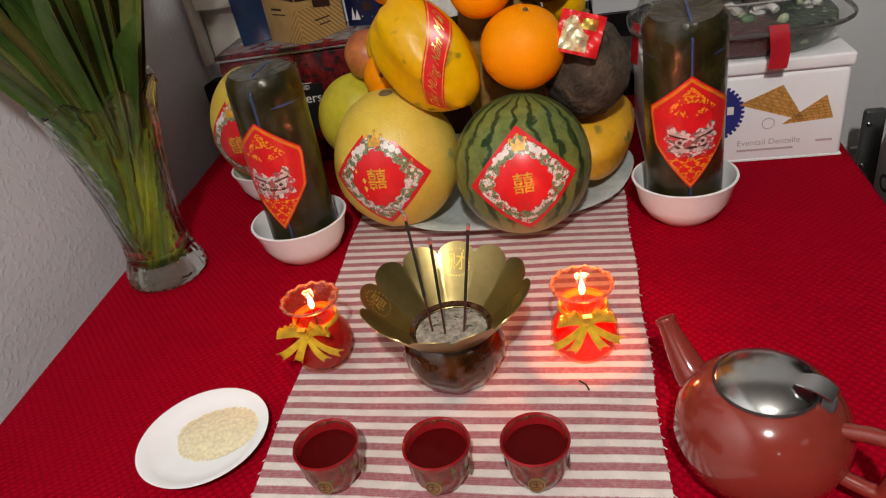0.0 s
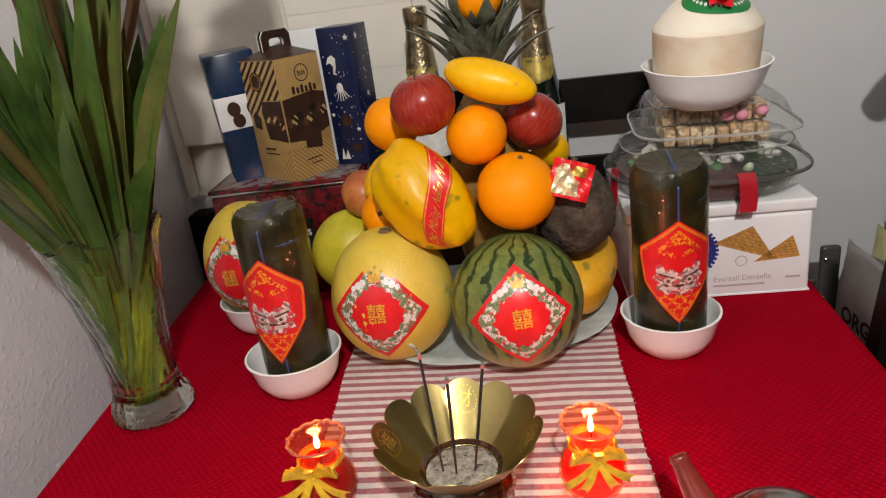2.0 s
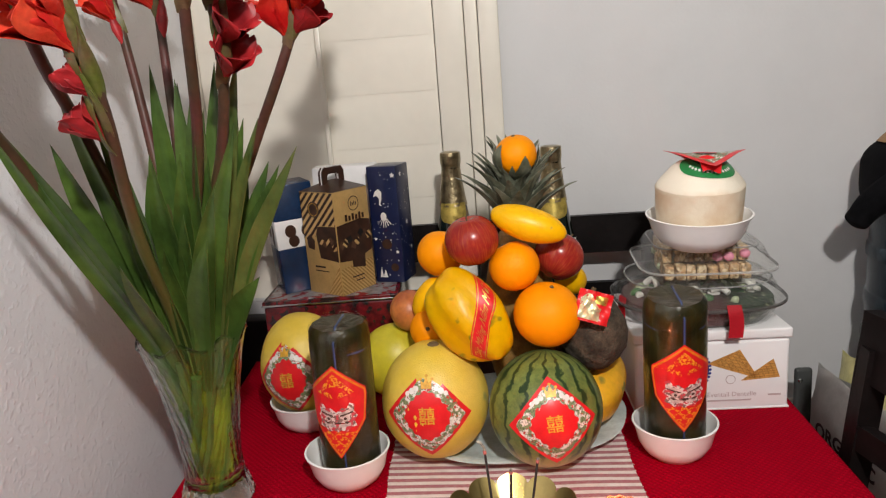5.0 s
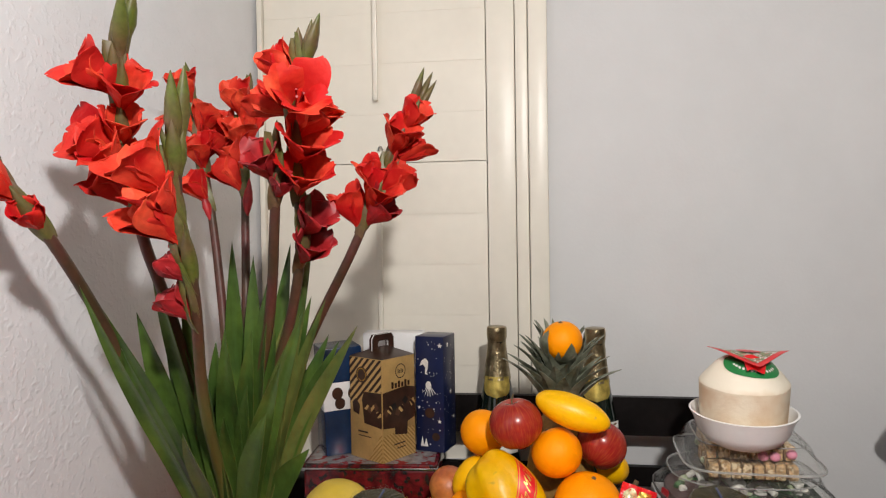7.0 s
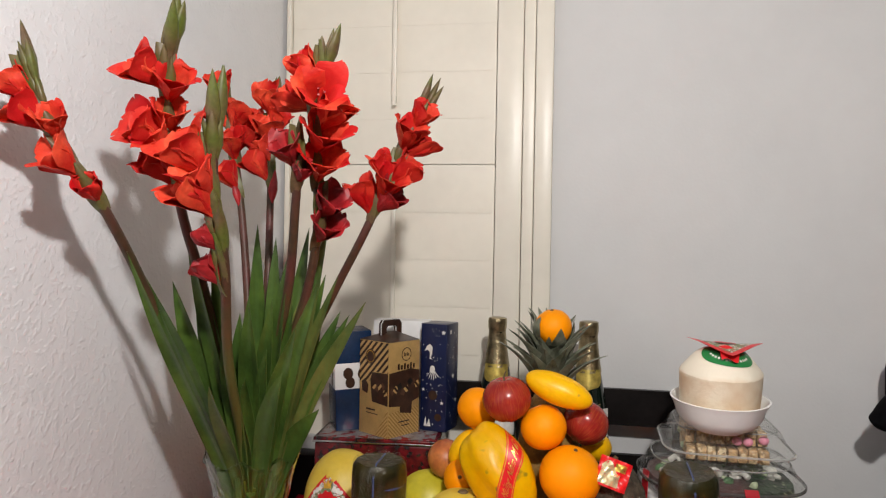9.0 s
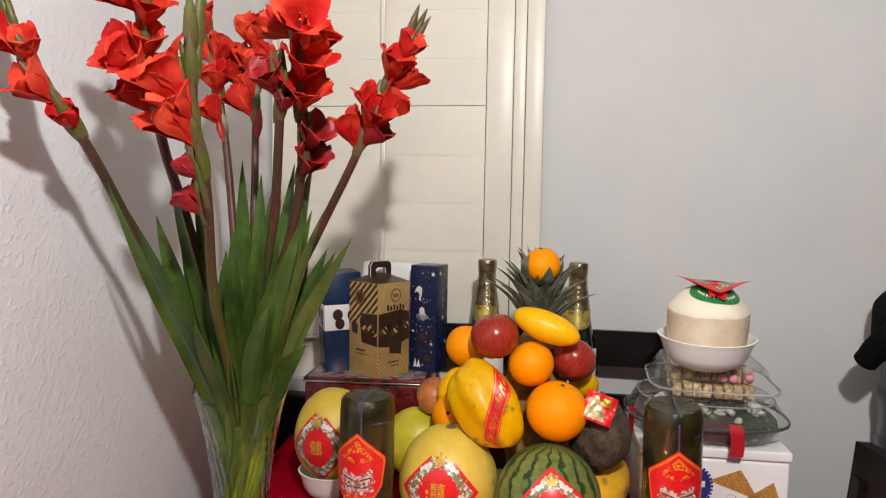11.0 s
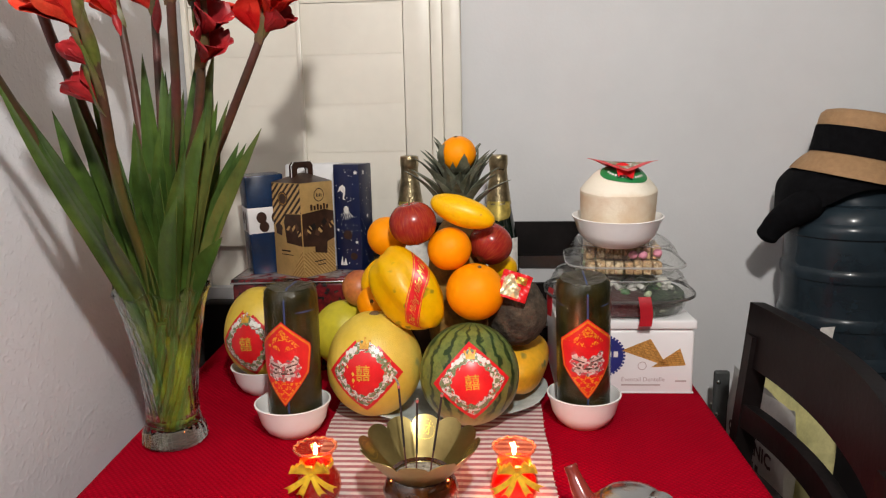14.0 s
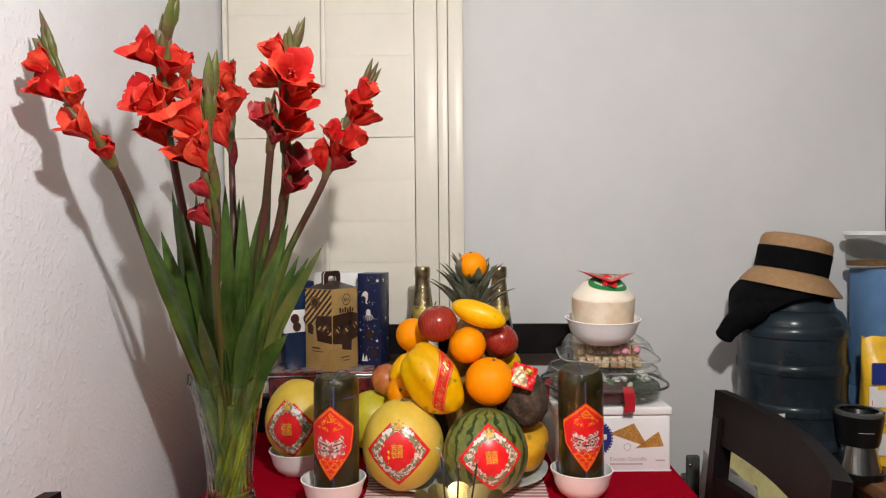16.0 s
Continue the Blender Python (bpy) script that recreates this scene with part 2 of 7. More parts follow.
m_coco = M("trimmed_coconut_husk", (0.76, 0.63, 0.47), 0.6, var=0.12, scale=22, bump=0.0008, bscale=160, tint=(0.83, 0.75, 0.62))
nt, p = nodes_of(m_coco)
vec, X, Y, Z = xyz_of(nt)
set_base(nt, p, mix_col(nt, range_of(nt, math_node(nt, "ADD", Z, math_node(nt, "MULTIPLY", noise_of(nt, vec, 30, 2), 0.02)), 0.098, 0.106), mix_col(nt, range_of(nt, noise_of(nt, vec, 16, 3), 0.4, 0.65), (0.80, 0.70, 0.55), (0.68, 0.50, 0.33)), (0.84, 0.77, 0.64)))
m_green_label = M("green_sticker", (0.02, 0.22, 0.06), 0.35, var=0.1)
m_candy_green = M("green_candied_fruit", (0.08, 0.2, 0.07), 0.6, var=0.4, scale=80)
m_candy_white = M("white_candied_coconut", (0.75, 0.74, 0.68), 0.7, var=0.1, scale=60)
m_candy_pink = M("pink_sweet", (0.8, 0.3, 0.42), 0.6, var=0.1)
m_candy_tan = M("peanut_brittle", (0.54, 0.36, 0.18), 0.5, var=0.5, scale=120, bump=0.004, bscale=150, spots=((0.72, 0.58, 0.36), 110, 0.54))
m_candy_dark = M("dark_candied_fruit", (0.09, 0.04, 0.03), 0.5, var=0.4, scale=90)
m_ribbon_red = M("red_ribbon", (0.45, 0.01, 0.02), 0.4, var=0.1)
m_gold_ribbon = M("gold_satin_ribbon", (0.92, 0.54, 0.03), 0.35, 0.2, var=0.2, scale=120)
m_flame = M("candle_flame", (1, 0.7, 0.3), 0.5, var=0)
_nt, _p = nodes_of(m_flame)
_p.inputs["Emission Color"].default_value, _p.inputs["Emission Strength"].default_value = (1.0, 0.72, 0.35, 1), 14
m_jar_red = film_material("red_tinted_glass", (0.98, 0.60, 0.46), 0.05, 0.006, 0.05, 90, 0.001)
m_wax = M("red_gel_wax", (0.95, 0.05, 0.02), 0.4, var=0.0, Subsurface_Weight=1.0, Subsurface_Radius=(0.035, 0.008, 0.004), Subsurface_Scale=1.0)
m_straw = M("woven_straw", (0.36, 0.21, 0.10), 0.75, var=0.08, scale=90, bump=0.0012, bscale=420)
m_black_cloth = M("black_fabric", (0.004, 0.004, 0.005), 0.9, var=0.3, scale=90, bump=0.0006, Specular_IOR_Level=0.08)
m_jug = M("blue_tinted_plastic", (0.026, 0.040, 0.052), 0.22, var=0.3, scale=5, Coat_Weight=0.12, Transmission_Weight=0.25, IOR=1.3)
m_grey_plastic = M("dark_grey_plastic", (0.07, 0.075, 0.075), 0.25, var=0.1)
m_black_plastic = M("black_plastic", (0.006, 0.006, 0.007), 0.3, var=0.1, Specular_IOR_Level=0.25)
m_sky_card = M("sky_blue_carton", (0.12, 0.24, 0.44), 0.5, var=0.08)
m_yellow_bag = M("yellow_plastic_bag", (0.85, 0.5, 0.03), 0.3, var=0.1, bump=0.002, bscale=40)
m_white_bag = M("white_paper_bag", (0.6, 0.6, 0.58), 0.5, var=0.08, bump=0.003, bscale=30)
m_wood_counter = M("brown_wood_counter", (0.22, 0.1, 0.045), 0.4, var=0.3, scale=12)
m_cable = M("white_cable", (0.7, 0.68, 0.62), 0.5, var=0.05)
m_feed = M("brown_grain", (0.4, 0.22, 0.1), 0.8, var=0.4, scale=200, bump=0.002)

# fine streaks along the leaves; stalks are green below and reddish above; each petal has its own red
for m, amount in ((m_leaf, 0.22), (m_leaf_pale, 0.3)):
    nt, p = nodes_of(m)
    vec, X, Y, Z = xyz_of(nt)
    cmb = nt.nodes.new("ShaderNodeCombineXYZ")
    nt.links.new(math_node(nt, "MULTIPLY", X, 260), cmb.inputs[0])
    nt.links.new(math_node(nt, "MULTIPLY", Y, 260), cmb.inputs[1])
    nt.links.new(math_node(nt, "MULTIPLY", Z, 9), cmb.inputs[2])
    st = range_of(nt, noise_of(nt, cmb.outputs[0], 1.0, 3), 0.35, 0.7, 0, amount)
    set_base(nt, p, mix_col(nt, st, base_of(p), (0.09, 0.19, 0.05)))
nt, p = nodes_of(m_stem_red)
vec, X, Y, Z = xyz_of(nt)
set_base(nt, p, mix_col(nt, range_of(nt, math_node(nt, "ADD", Z, math_node(nt, "MULTIPLY", noise_of(nt, vec, 12, 2), 0.2)), 1.12, 1.38), (0.105, 0.125, 0.026), base_of(p)))
nt, p = nodes_of(m_petal)
vec, X, Y, Z = xyz_of(nt)
bump_of(nt, noise_of(nt, vec, 120, 3), 0.0012, p)
oi = nt.nodes.new("ShaderNodeObjectInfo")
set_base(nt, p, mix_col(nt, range_of(nt, oi.outputs["Random"], 0.0, 1.0, 0.0, 0.9), base_of(p), (0.52, 0.007, 0.012)))

m_string = M("dull_blue_string", (0.035, 0.065, 0.19), 0.5, var=0.2)
nt, p = nodes_of(m_glass)
vec, X, Y, Z = xyz_of(nt)
bump_of(nt, noise_of(nt, vec, 70, 2), 0.0016, p)

# red tablecloth: fine woven ribs in rows of small diamonds
m_cloth = M("red_damask_cloth", (0.40, 0.0003, 0.014), 0.85, var=0.08, scale=9)
nt, p = nodes_of(m_cloth)
vec, X, Y, Z = xyz_of(nt)
u = math_node(nt, "ABSOLUTE", math_node(nt, "SINE", math_node(nt, "MULTIPLY", math_node(nt, "ADD", X, Y), 330)))
v = math_node(nt, "ABSOLUTE", math_node(nt, "SINE", math_node(nt, "MULTIPLY", math_node(nt, "SUBTRACT", X, Y), 330)))
d = math_node(nt, "MULTIPLY", u, v)
bump_of(nt, d, 0.0011, p)
set_base(nt, p, mix_col(nt, d, (0.285, 0.0005, 0.010), base_of(p)))
p.inputs["Specular IOR Level"].default_value = 0.03

# runner: dusty-red ribs on white cotton
m_runner = M("striped_cotton", (0.72, 0.66, 0.62), 0.85, var=0.08, scale=60, bump=0.0006, bscale=700)
nt, p = nodes_of(m_runner)
vec, X, Y, Z = xyz_of(nt)
wob = math_node(nt, "MULTIPLY", math_node(nt, "SUBTRACT", noise_of(nt, vec, 9, 2), 0.5), 0.005)
ph = math_node(nt, "FRACT", math_node(nt, "DIVIDE", math_node(nt, "ADD", Y, wob), 0.0161))
cmb = nt.nodes.new("ShaderNodeCombineXYZ")
nt.links.new(math_node(nt, "MULTIPLY", X, 900), cmb.inputs[0])
nt.links.new(math_node(nt, "MULTIPLY", Y, 120), cmb.inputs[1])
rag_n = math_node(nt, "MULTIPLY", math_node(nt, "SUBTRACT", noise_of(nt, cmb.outputs[0], 1.0, 2), 0.5), 0.13)
s1 = range_of(nt, math_node(nt, "ADD", math_node(nt, "ABSOLUTE", math_node(nt, "SUBTRACT", ph, 0.5)), rag_n), 0.22, 0.29, 1, 0)
thin = math_node(nt, "FRACT", math_node(nt, "MULTIPLY", ph, 9))
thread = range_of(nt, thin, 0.3, 0.7, 0.84, 1.0)
fleck = range_of(nt, noise_of(nt, vec, 240, 2), 0.3, 0.6, 0.82, 1.0)
set_base(nt, p, mix_col(nt, math_node(nt, "MULTIPLY", s1, math_node(nt, "MULTIPLY", thread, fleck)), base_of(p), (0.33, 0.080, 0.105)))

# watermelon: jagged dark stripes from pole to pole
m_melon = M("watermelon_rind", (0.165, 0.205, 0.05), 0.3, var=0.2, scale=60)
nt, p = nodes_of(m_melon)
vec, X, Y, Z = xyz_of(nt)
ang = math_node(nt, "DIVIDE", math_node(nt, "ARCTAN2", Y, X), 2 * math.pi)
wob = math_node(nt, "MULTIPLY", math_node(nt, "SUBTRACT", noise_of(nt, vec, 55, 4), 0.5), 0.075)
ph = math_node(nt, "FRACT", math_node(nt, "MULTIPLY", math_node(nt, "ADD", ang, wob), 17))
st = range_of(nt, math_node(nt, "ABSOLUTE", math_node(nt, "SUBTRACT", ph, 0.5)), 0.10, 0.19, 1, 0)
veins = range_of(nt, noise_of(nt, vec, 130, 3), 0.5, 0.62, 0, 0.35)
c1 = mix_col(nt, veins, base_of(p), (0.05, 0.11, 0.03))
c2 = mix_col(nt, st, c1, (0.018, 0.042, 0.012))
belly = range_of(nt, Z, -0.075, -0.05, 0.85, 0)
set_base(nt, p, mix_col(nt, belly, c2, (0.5, 0.42, 0.12)))

# apple: dark red with fine pale streaks
m_apple = M("red_apple_skin", (0.30, 0.012, 0.014), 0.24, Specular_IOR_Level=0.35, var=0.2, scale=18, tint=(0.36, 0.03, 0.02))
nt, p = nodes_of(m_apple)
vec, X, Y, Z = xyz_of(nt)
ang = math_node(nt, "ARCTAN2", Y, X)
cmb = nt.nodes.new("ShaderNodeCombineXYZ")
nt.links.new(math_node(nt, "MULTIPLY", ang, 14), cmb.inputs[0])
nt.links.new(math_node(nt, "MULTIPLY", Z, 45), cmb.inputs[1])
fl = range_of(nt, noise_of(nt, cmb.outputs[0], 1.2, 3), 0.47, 0.78, 0, 0.50)
set_base(nt, p, mix_col(nt, fl, base_of(p), (0.50, 0.13, 0.03)))

# leaf-wrapped rice cake under plastic film
m_cake = M("olive_leaf_wrap_under_film", (0.017, 0.016, 0.004), 0.30, var=0.5, scale=30, tint=(0.055, 0.036, 0.006), Specular_IOR_Level=0.2, Coat_Weight=0.4, Coat_Roughness=0.04)
nt, p = nodes_of(m_cake)
vec, X, Y, Z = xyz_of(nt)
cmb = nt.nodes.new("ShaderNodeCombineXYZ")
nt.links.new(math_node(nt, "MULTIPLY", math_node(nt, "ARCTAN2", Y, X), 9), cmb.inputs[0])
nt.links.new(math_node(nt, "MULTIPLY", Z, 6), cmb.inputs[1])
veins = range_of(nt, noise_of(nt, cmb.outputs[0], 2.2, 4), 0.4, 0.65, 0, 0.7)
set_base(nt, p, mix_col(nt, veins, base_of(p), (0.022, 0.030, 0.014)))
bump_of(nt, noise_of(nt, vec, 55, 3), 0.0026, p)
for lk in p.inputs["Normal"].links:
    nt.links.new(lk.from_socket, p.inputs["Coat Normal"])

# ornament print: clouds and dragons in white, green and red
m_ornament = M("printed_ornament", (0.7, 0.66, 0.6), 0.35, var=0.1)
nt, p = nodes_of(m_ornament)
vec, X, Y, Z = xyz_of(nt)
g = range_of(nt, noise_of(nt, vec, 130, 2), 0.48, 0.51)
r = range_of(nt, noise_of(nt, vec, 210, 2), 0.60, 0.63)
k = range_of(nt, math_node(nt, "ABSOLUTE", math_node(nt, "SUBTRACT", noise_of(nt, vec, 190, 3), 0.5)), 0.012, 0.03, 0.75, 0)
set_base(nt, p, mix_col(nt, k, mix_col(nt, r, mix_col(nt, g, (0.72, 0.69, 0.64), (0.20, 0.26, 0.12)), (0.6, 0.03, 0.02)), (0.03, 0.035, 0.02)))
m_confetti = M("gold_confetti_print", (0.68, 0.02, 0.015), 0.3, var=0.1)
nt, p = nodes_of(m_confetti)
vec, X, Y, Z = xyz_of(nt)
set_base(nt, p, mix_col(nt, range_of(nt, noise_of(nt, vec, 330, 2), 0.46, 0.54), base_of(p), (0.80, 0.30, 0.02)))

# striped gift box print
m_stripes = M("gold_and_brown_stripes", (0.66, 0.43, 0.17), 0.32, 0.3, var=0.08)
nt, p = nodes_of(m_stripes)
vec, X, Y, Z = xyz_of(nt)
ph = math_node(nt, "FRACT", math_node(nt, "DIVIDE", math_node(nt, "ADD", math_node(nt, "ADD", X, Y), Z), 0.0155))
set_base(nt, p, mix_col(nt, range_of(nt, ph, 0.5, 0.54), base_of(p), (0.035, 0.016, 0.012)))
m_stripes_fine = M("pale_gold_stripes", (0.66, 0.43, 0.17), 0.32, 0.3, var=0.08)
nt, p = nodes_of(m_stripes_fine)
vec, X, Y, Z = xyz_of(nt)
ph = math_node(nt, "FRACT", math_node(nt, "DIVIDE", math_node(nt, "ADD", math_node(nt, "ADD", X, Y), Z), 0.008))
set_base(nt, p, mix_col(nt, range_of(nt, ph, 0.5, 0.56), base_of(p), (0.42, 0.24, 0.07)))


# ---- mesh helpers ----
def finish(name, bm, mat, angle=40):
    me = bpy.data.meshes.new(name)
    bmesh.ops.recalc_face_normals(bm, faces=bm.faces)
    bm.to_mesh(me)
    bm.free()
    me.materials.append(mat)
    for f in me.polygons:
        f.use_smooth = True
    me.set_sharp_from_angle(angle=radians(angle))
    return me


def thing(name, bm, mat, place=(0, 0, 0), label="", category="", group="", kind="", turn=(0, 0, 0), angle=40):
    """A top-level thing: a mesh, or an Empty if bm is None."""
    ob = new(name, finish(name, bm, mat, angle) if bm is not None else None)
    ob.matrix_basis = pose(*place, *turn)
    return tagged(ob, label, category, group, kind)


def part(name, bm, mat, parent, label="", place=(0, 0, 0), turn=(0, 0, 0), angle=40):
    ob = new(name, finish(name, bm, mat, angle))
    ob.parent = parent
    ob.matrix_basis = pose(*place, *turn)
    return tagged(ob, label)


def box(sx, sy, sz, bev=0.0, at=(0, 0, 0), seg=2):
    """A box with rounded edges, its base centre at 'at'."""
    bm = bmesh.new()
    bmesh.ops.create_cube(bm, size=1)
    bmesh.ops.scale(bm, vec=(sx, sy, sz), verts=bm.verts)
    bmesh.ops.translate(bm, vec=(at[0], at[1], at[2] + sz / 2), verts=bm.verts)
    if bev:
        bmesh.ops.bevel(bm, geom=list(bm.edges), offset=bev, segments=seg, profile=0.5, affect="EDGES")
    return bm


def lathe(profile, n=40, fn=None):
    """A turned body from (radius, height) pairs; fn(r, z, angle) may change a point to (r, z)."""
    bm = bmesh.new()
    rings = []
    for r, z in profile:
        if r < 1e-6:
            rings.append([bm.verts.new((0, 0, z))])
            continue
        ring = []
        for i in range(n):
            a = 2 * math.pi * i / n
            rr, zz = fn(r, z, a) if fn else (r, z)
            ring.append(bm.verts.new((rr * math.cos(a), rr * math.sin(a), zz)))
        rings.append(ring)
    for a, b in zip(rings, rings[1:]):
        for i in range(n):
            j = (i + 1) % n
            if len(a) == 1 and len(b) == 1:
                continue
            if len(a) == 1:
                bm.faces.new((a[0], b[i], b[j]))
            elif len(b) == 1:
                bm.faces.new((a[i], a[j], b[0]))
            else:
                bm.faces.new((a[i], a[j], b[j], b[i]))
    return bm


def blob(rx, ry, rz, fn=None, n=36, k=20):
    """An egg-like body; fn(unit vector) gives a factor on its radius."""
    bm = bmesh.new()
    bmesh.ops.create_uvsphere(bm, u_segments=n, v_segments=k, radius=1)
    for v in bm.verts:
        d = v.co.normalized()
        s = fn(d) if fn else 1.0
        v.co = Vector((d.x * rx * s, d.y * ry * s, d.z * rz * s))
    return bm


def tube(pts, rad, n=8, bm=None, cap=True):
    bm = bm or bmesh.new()
    pts = [Vector(q) for q in pts]
    rings = []
    side = None
    for i, q in enumerate(pts):
        d = (pts[min(i + 1, len(pts) - 1)] - pts[max(i - 1, 0)]).normalized()
        if side is None:
            side = d.orthogonal().normalized()
        side = (side - d * side.dot(d)).normalized()
        up = d.cross(side)
        r = rad[i] if isinstance(rad, (list, tuple)) else rad
        rings.append([bm.verts.new(q + r * (math.cos(2 * math.pi * j / n) * side + math.sin(2 * math.pi * j / n) * up)) for j in range(n)])
    for a, b in zip(rings, rings[1:]):
        for j in range(n):
            bm.faces.new((a[j], a[(j + 1) % n], b[(j + 1) % n], b[j]))
    if cap:
        bm.faces.new(rings[0][::-1])
        bm.faces.new(rings[-1])
    return bm


def curve_pts(ctrl, n=12):
    """Points along a smooth curve through the given ones."""
    c = [Vector(q) for q in ctrl]
    c = [2 * c[0] - c[1], *c, 2 * c[-1] - c[-2]]
    out = []
    for i in range(1, len(c) - 2):
        for j in range(n):
            t = j / n
            a, b, d, e = c[i - 1], c[i], c[i + 1], c[i + 2]
            out.append(0.5 * ((2 * b) + (d - a) * t + (2 * a - 5 * b + 4 * d - e) * t * t + (3 * b - a - 3 * d + e) * t ** 3))
    return out + [c[-2]]


def sheet(fn, nu, nv, thick=0.0, bm=None):
    """A curved sheet fn(u, v) with u, v in 0..1, with thickness along its normal."""
    bm = bm or bmesh.new()
    P = [[Vector(fn(i / nu, j / nv)) for j in range(nv + 1)] for i in range(nu + 1)]
    layers = []
    for side in ((0.5, -0.5) if thick else (0,)):
        g = []
        for i in range(nu + 1):
            row = []
            for j in range(nv + 1):
                du = P[min(i + 1, nu)][j] - P[max(i - 1, 0)][j]
                dv = P[i][min(j + 1, nv)] - P[i][max(j - 1, 0)]
                nrm = du.cross(dv)
                nrm = nrm.normalized() if nrm.length > 1e-12 else Vector((0, 0, 1))
                row.append(bm.verts.new(P[i][j] + nrm * thick * side))
            g.append(row)
        layers.append(g)
    for li, g in enumerate(layers):
        for i in range(nu):
            for j in range(nv):
                q = (g[i][j], g[i + 1][j], g[i + 1][j + 1], g[i][j + 1])
                bm.faces.new(q if li == 0 else q[::-1])
    if thick:
        a, b = layers
        for i in range(nu):
            bm.faces.new((a[i][0], b[i][0], b[i + 1][0], a[i + 1][0]))
            bm.faces.new((a[i + 1][nv], b[i + 1][nv], b[i][nv], a[i][nv]))
        for j in range(nv):
            bm.faces.new((a[0][j + 1], b[0][j + 1], b[0][j], a[0][j]))
            bm.faces.new((a[nu][j], b[nu][j], b[nu][j + 1], a[nu][j + 1]))
    return bm


def move(bm, m):
    bmesh.ops.transform(bm, matrix=m, verts=bm.verts)
    return bm


def join(bms):
    out = bmesh.new()
    for b in bms:
        me = bpy.data.meshes.new("joined")
        b.to_mesh(me)
        b.free()
        out.from_mesh(me)
        bpy.data.meshes.remove(me)
    return out


def lettering(text, size, bold=0.0):
    """Letters in the built-in font, flat in x and y, centred."""
    cu = bpy.data.curves.new("lettering", "FONT")
    cu.offset = bold
    cu.body, cu.size, cu.align_x, cu.align_y, cu.resolution_u = text, size, "CENTER", "CENTER", 3
    tmp = new("lettering", cu)
    me = bpy.data.meshes.new_from_object(tmp.evaluated_get(bpy.context.evaluated_depsgraph_get()))
    bm = bmesh.new()
    bm.from_mesh(me)
    bpy.data.objects.remove(tmp)
    bpy.data.curves.remove(cu)
    bpy.data.meshes.remove(me)
    return bm


def poly(pts, cuts=0):
    bm = bmesh.new()
    bm.faces.new([bm.verts.new((x, y, 0)) for x, y in pts])
    if cuts:
        bmesh.ops.triangulate(bm, faces=bm.faces)
        bmesh.ops.subdivide_edges(bm, edges=bm.edges, cuts=cuts, use_grid_fill=True)
    return bm


def disc(r, n=24, at=(0, 0), inner=0.0):
    bm = bmesh.new()
    o = [bm.verts.new((at[0] + r * math.cos(2 * math.pi * i / n), at[1] + r * math.sin(2 * math.pi * i / n), 0)) for i in range(n)]
    if inner:
        q = [bm.verts.new((at[0] + inner * math.cos(2 * math.pi * i / n), at[1] + inner * math.sin(2 * math.pi * i / n), 0)) for i in range(n)]
        for i in range(n):
            bm.faces.new((o[i], o[(i + 1) % n], q[(i + 1) % n], q[i]))
    else:
        c = bm.verts.new((at[0], at[1], 0))
        for i in range(n):
            bm.faces.new((o[i], o[(i + 1) % n], c))
    return bm


def on_ball(bm, radii, yaw, tilt, lift, roll=0.0):
    """Lays flat art (x right, y up) on an egg-shaped body, its middle facing yaw (0 = towards -y) and tilt degrees up."""
    r = sum(radii) / 3
    base = pose(0, 0, 0, 0, 0, yaw) @ pose(0, 0, 0, -tilt, 0, 0)
    cr, sr = math.cos(radians(roll)), math.sin(radians(roll))
    for v in bm.verts:
        x, y = v.co.x * cr - v.co.y * sr, v.co.x * sr + v.co.y * cr
        d = math.hypot(x, y)
        a = d / r
        k = math.sin(a) / d if d > 1e-9 else 0
        w = base @ Vector((x * k, -math.cos(a), y * k))
        s = 1 + lift / r
        v.co = Vector((w.x * radii[0] * s, w.y * radii[1] * s, w.z * radii[2] * s))
    return bm


def on_drum(bm, radius, yaw, z, lift):
    """Lays flat art round an upright drum."""
    for v in bm.verts:
        a = radians(yaw) + v.co.x / radius
        v.co = Vector(((radius + lift) * math.sin(a), -(radius + lift) * math.cos(a), z + v.co.y))
    return bm


# ---- setting ----
WALL_Y, WALL_X, TOP = 1.455, -0.62, 0.75


def slab(name, x0, x1, y0, y1, z0, z1, mat, label, category):
    bm = box(x1 - x0, y1 - y0, z1 - z0, 0, ((x0 + x1) / 2, (y0 + y1) / 2, z0))
    return thing(name, bm, mat, label=label, category=category, kind="structure")


slab("floor", -0.75, 3.6, -4.6, 1.6, -0.1, 0.0, m_floor, "dark brown wooden floor of the room", "floor")
slab("ceiling", -0.75, 3.6, -4.6, 1.6, 2.45, 2.55, m_ceiling, "unseen ceiling, coloured dark to limit bounced light", "ceiling")
slab("wall_left", WALL_X - 0.12, WALL_X, -4.4, WALL_Y, 0, 2.45, m_stucco, "off-white wall with a knobbly hand-trowelled texture", "wall")
slab("wall_right", 3.3, 3.42, -4.4, WALL_Y, 0, 2.45, m_far, "unseen side wall, coloured dark to limit bounced light", "wall")
slab("wall_front", -0.74, 3.42, -4.52, -4.4, 0, 2.45, m_far, "unseen end wall, coloured dark to limit bounced light", "wall")
# back wall with a window opening
WX0, WX1, WZ0, WZ1 = -0.615, -0.03, 0.86, 2.2
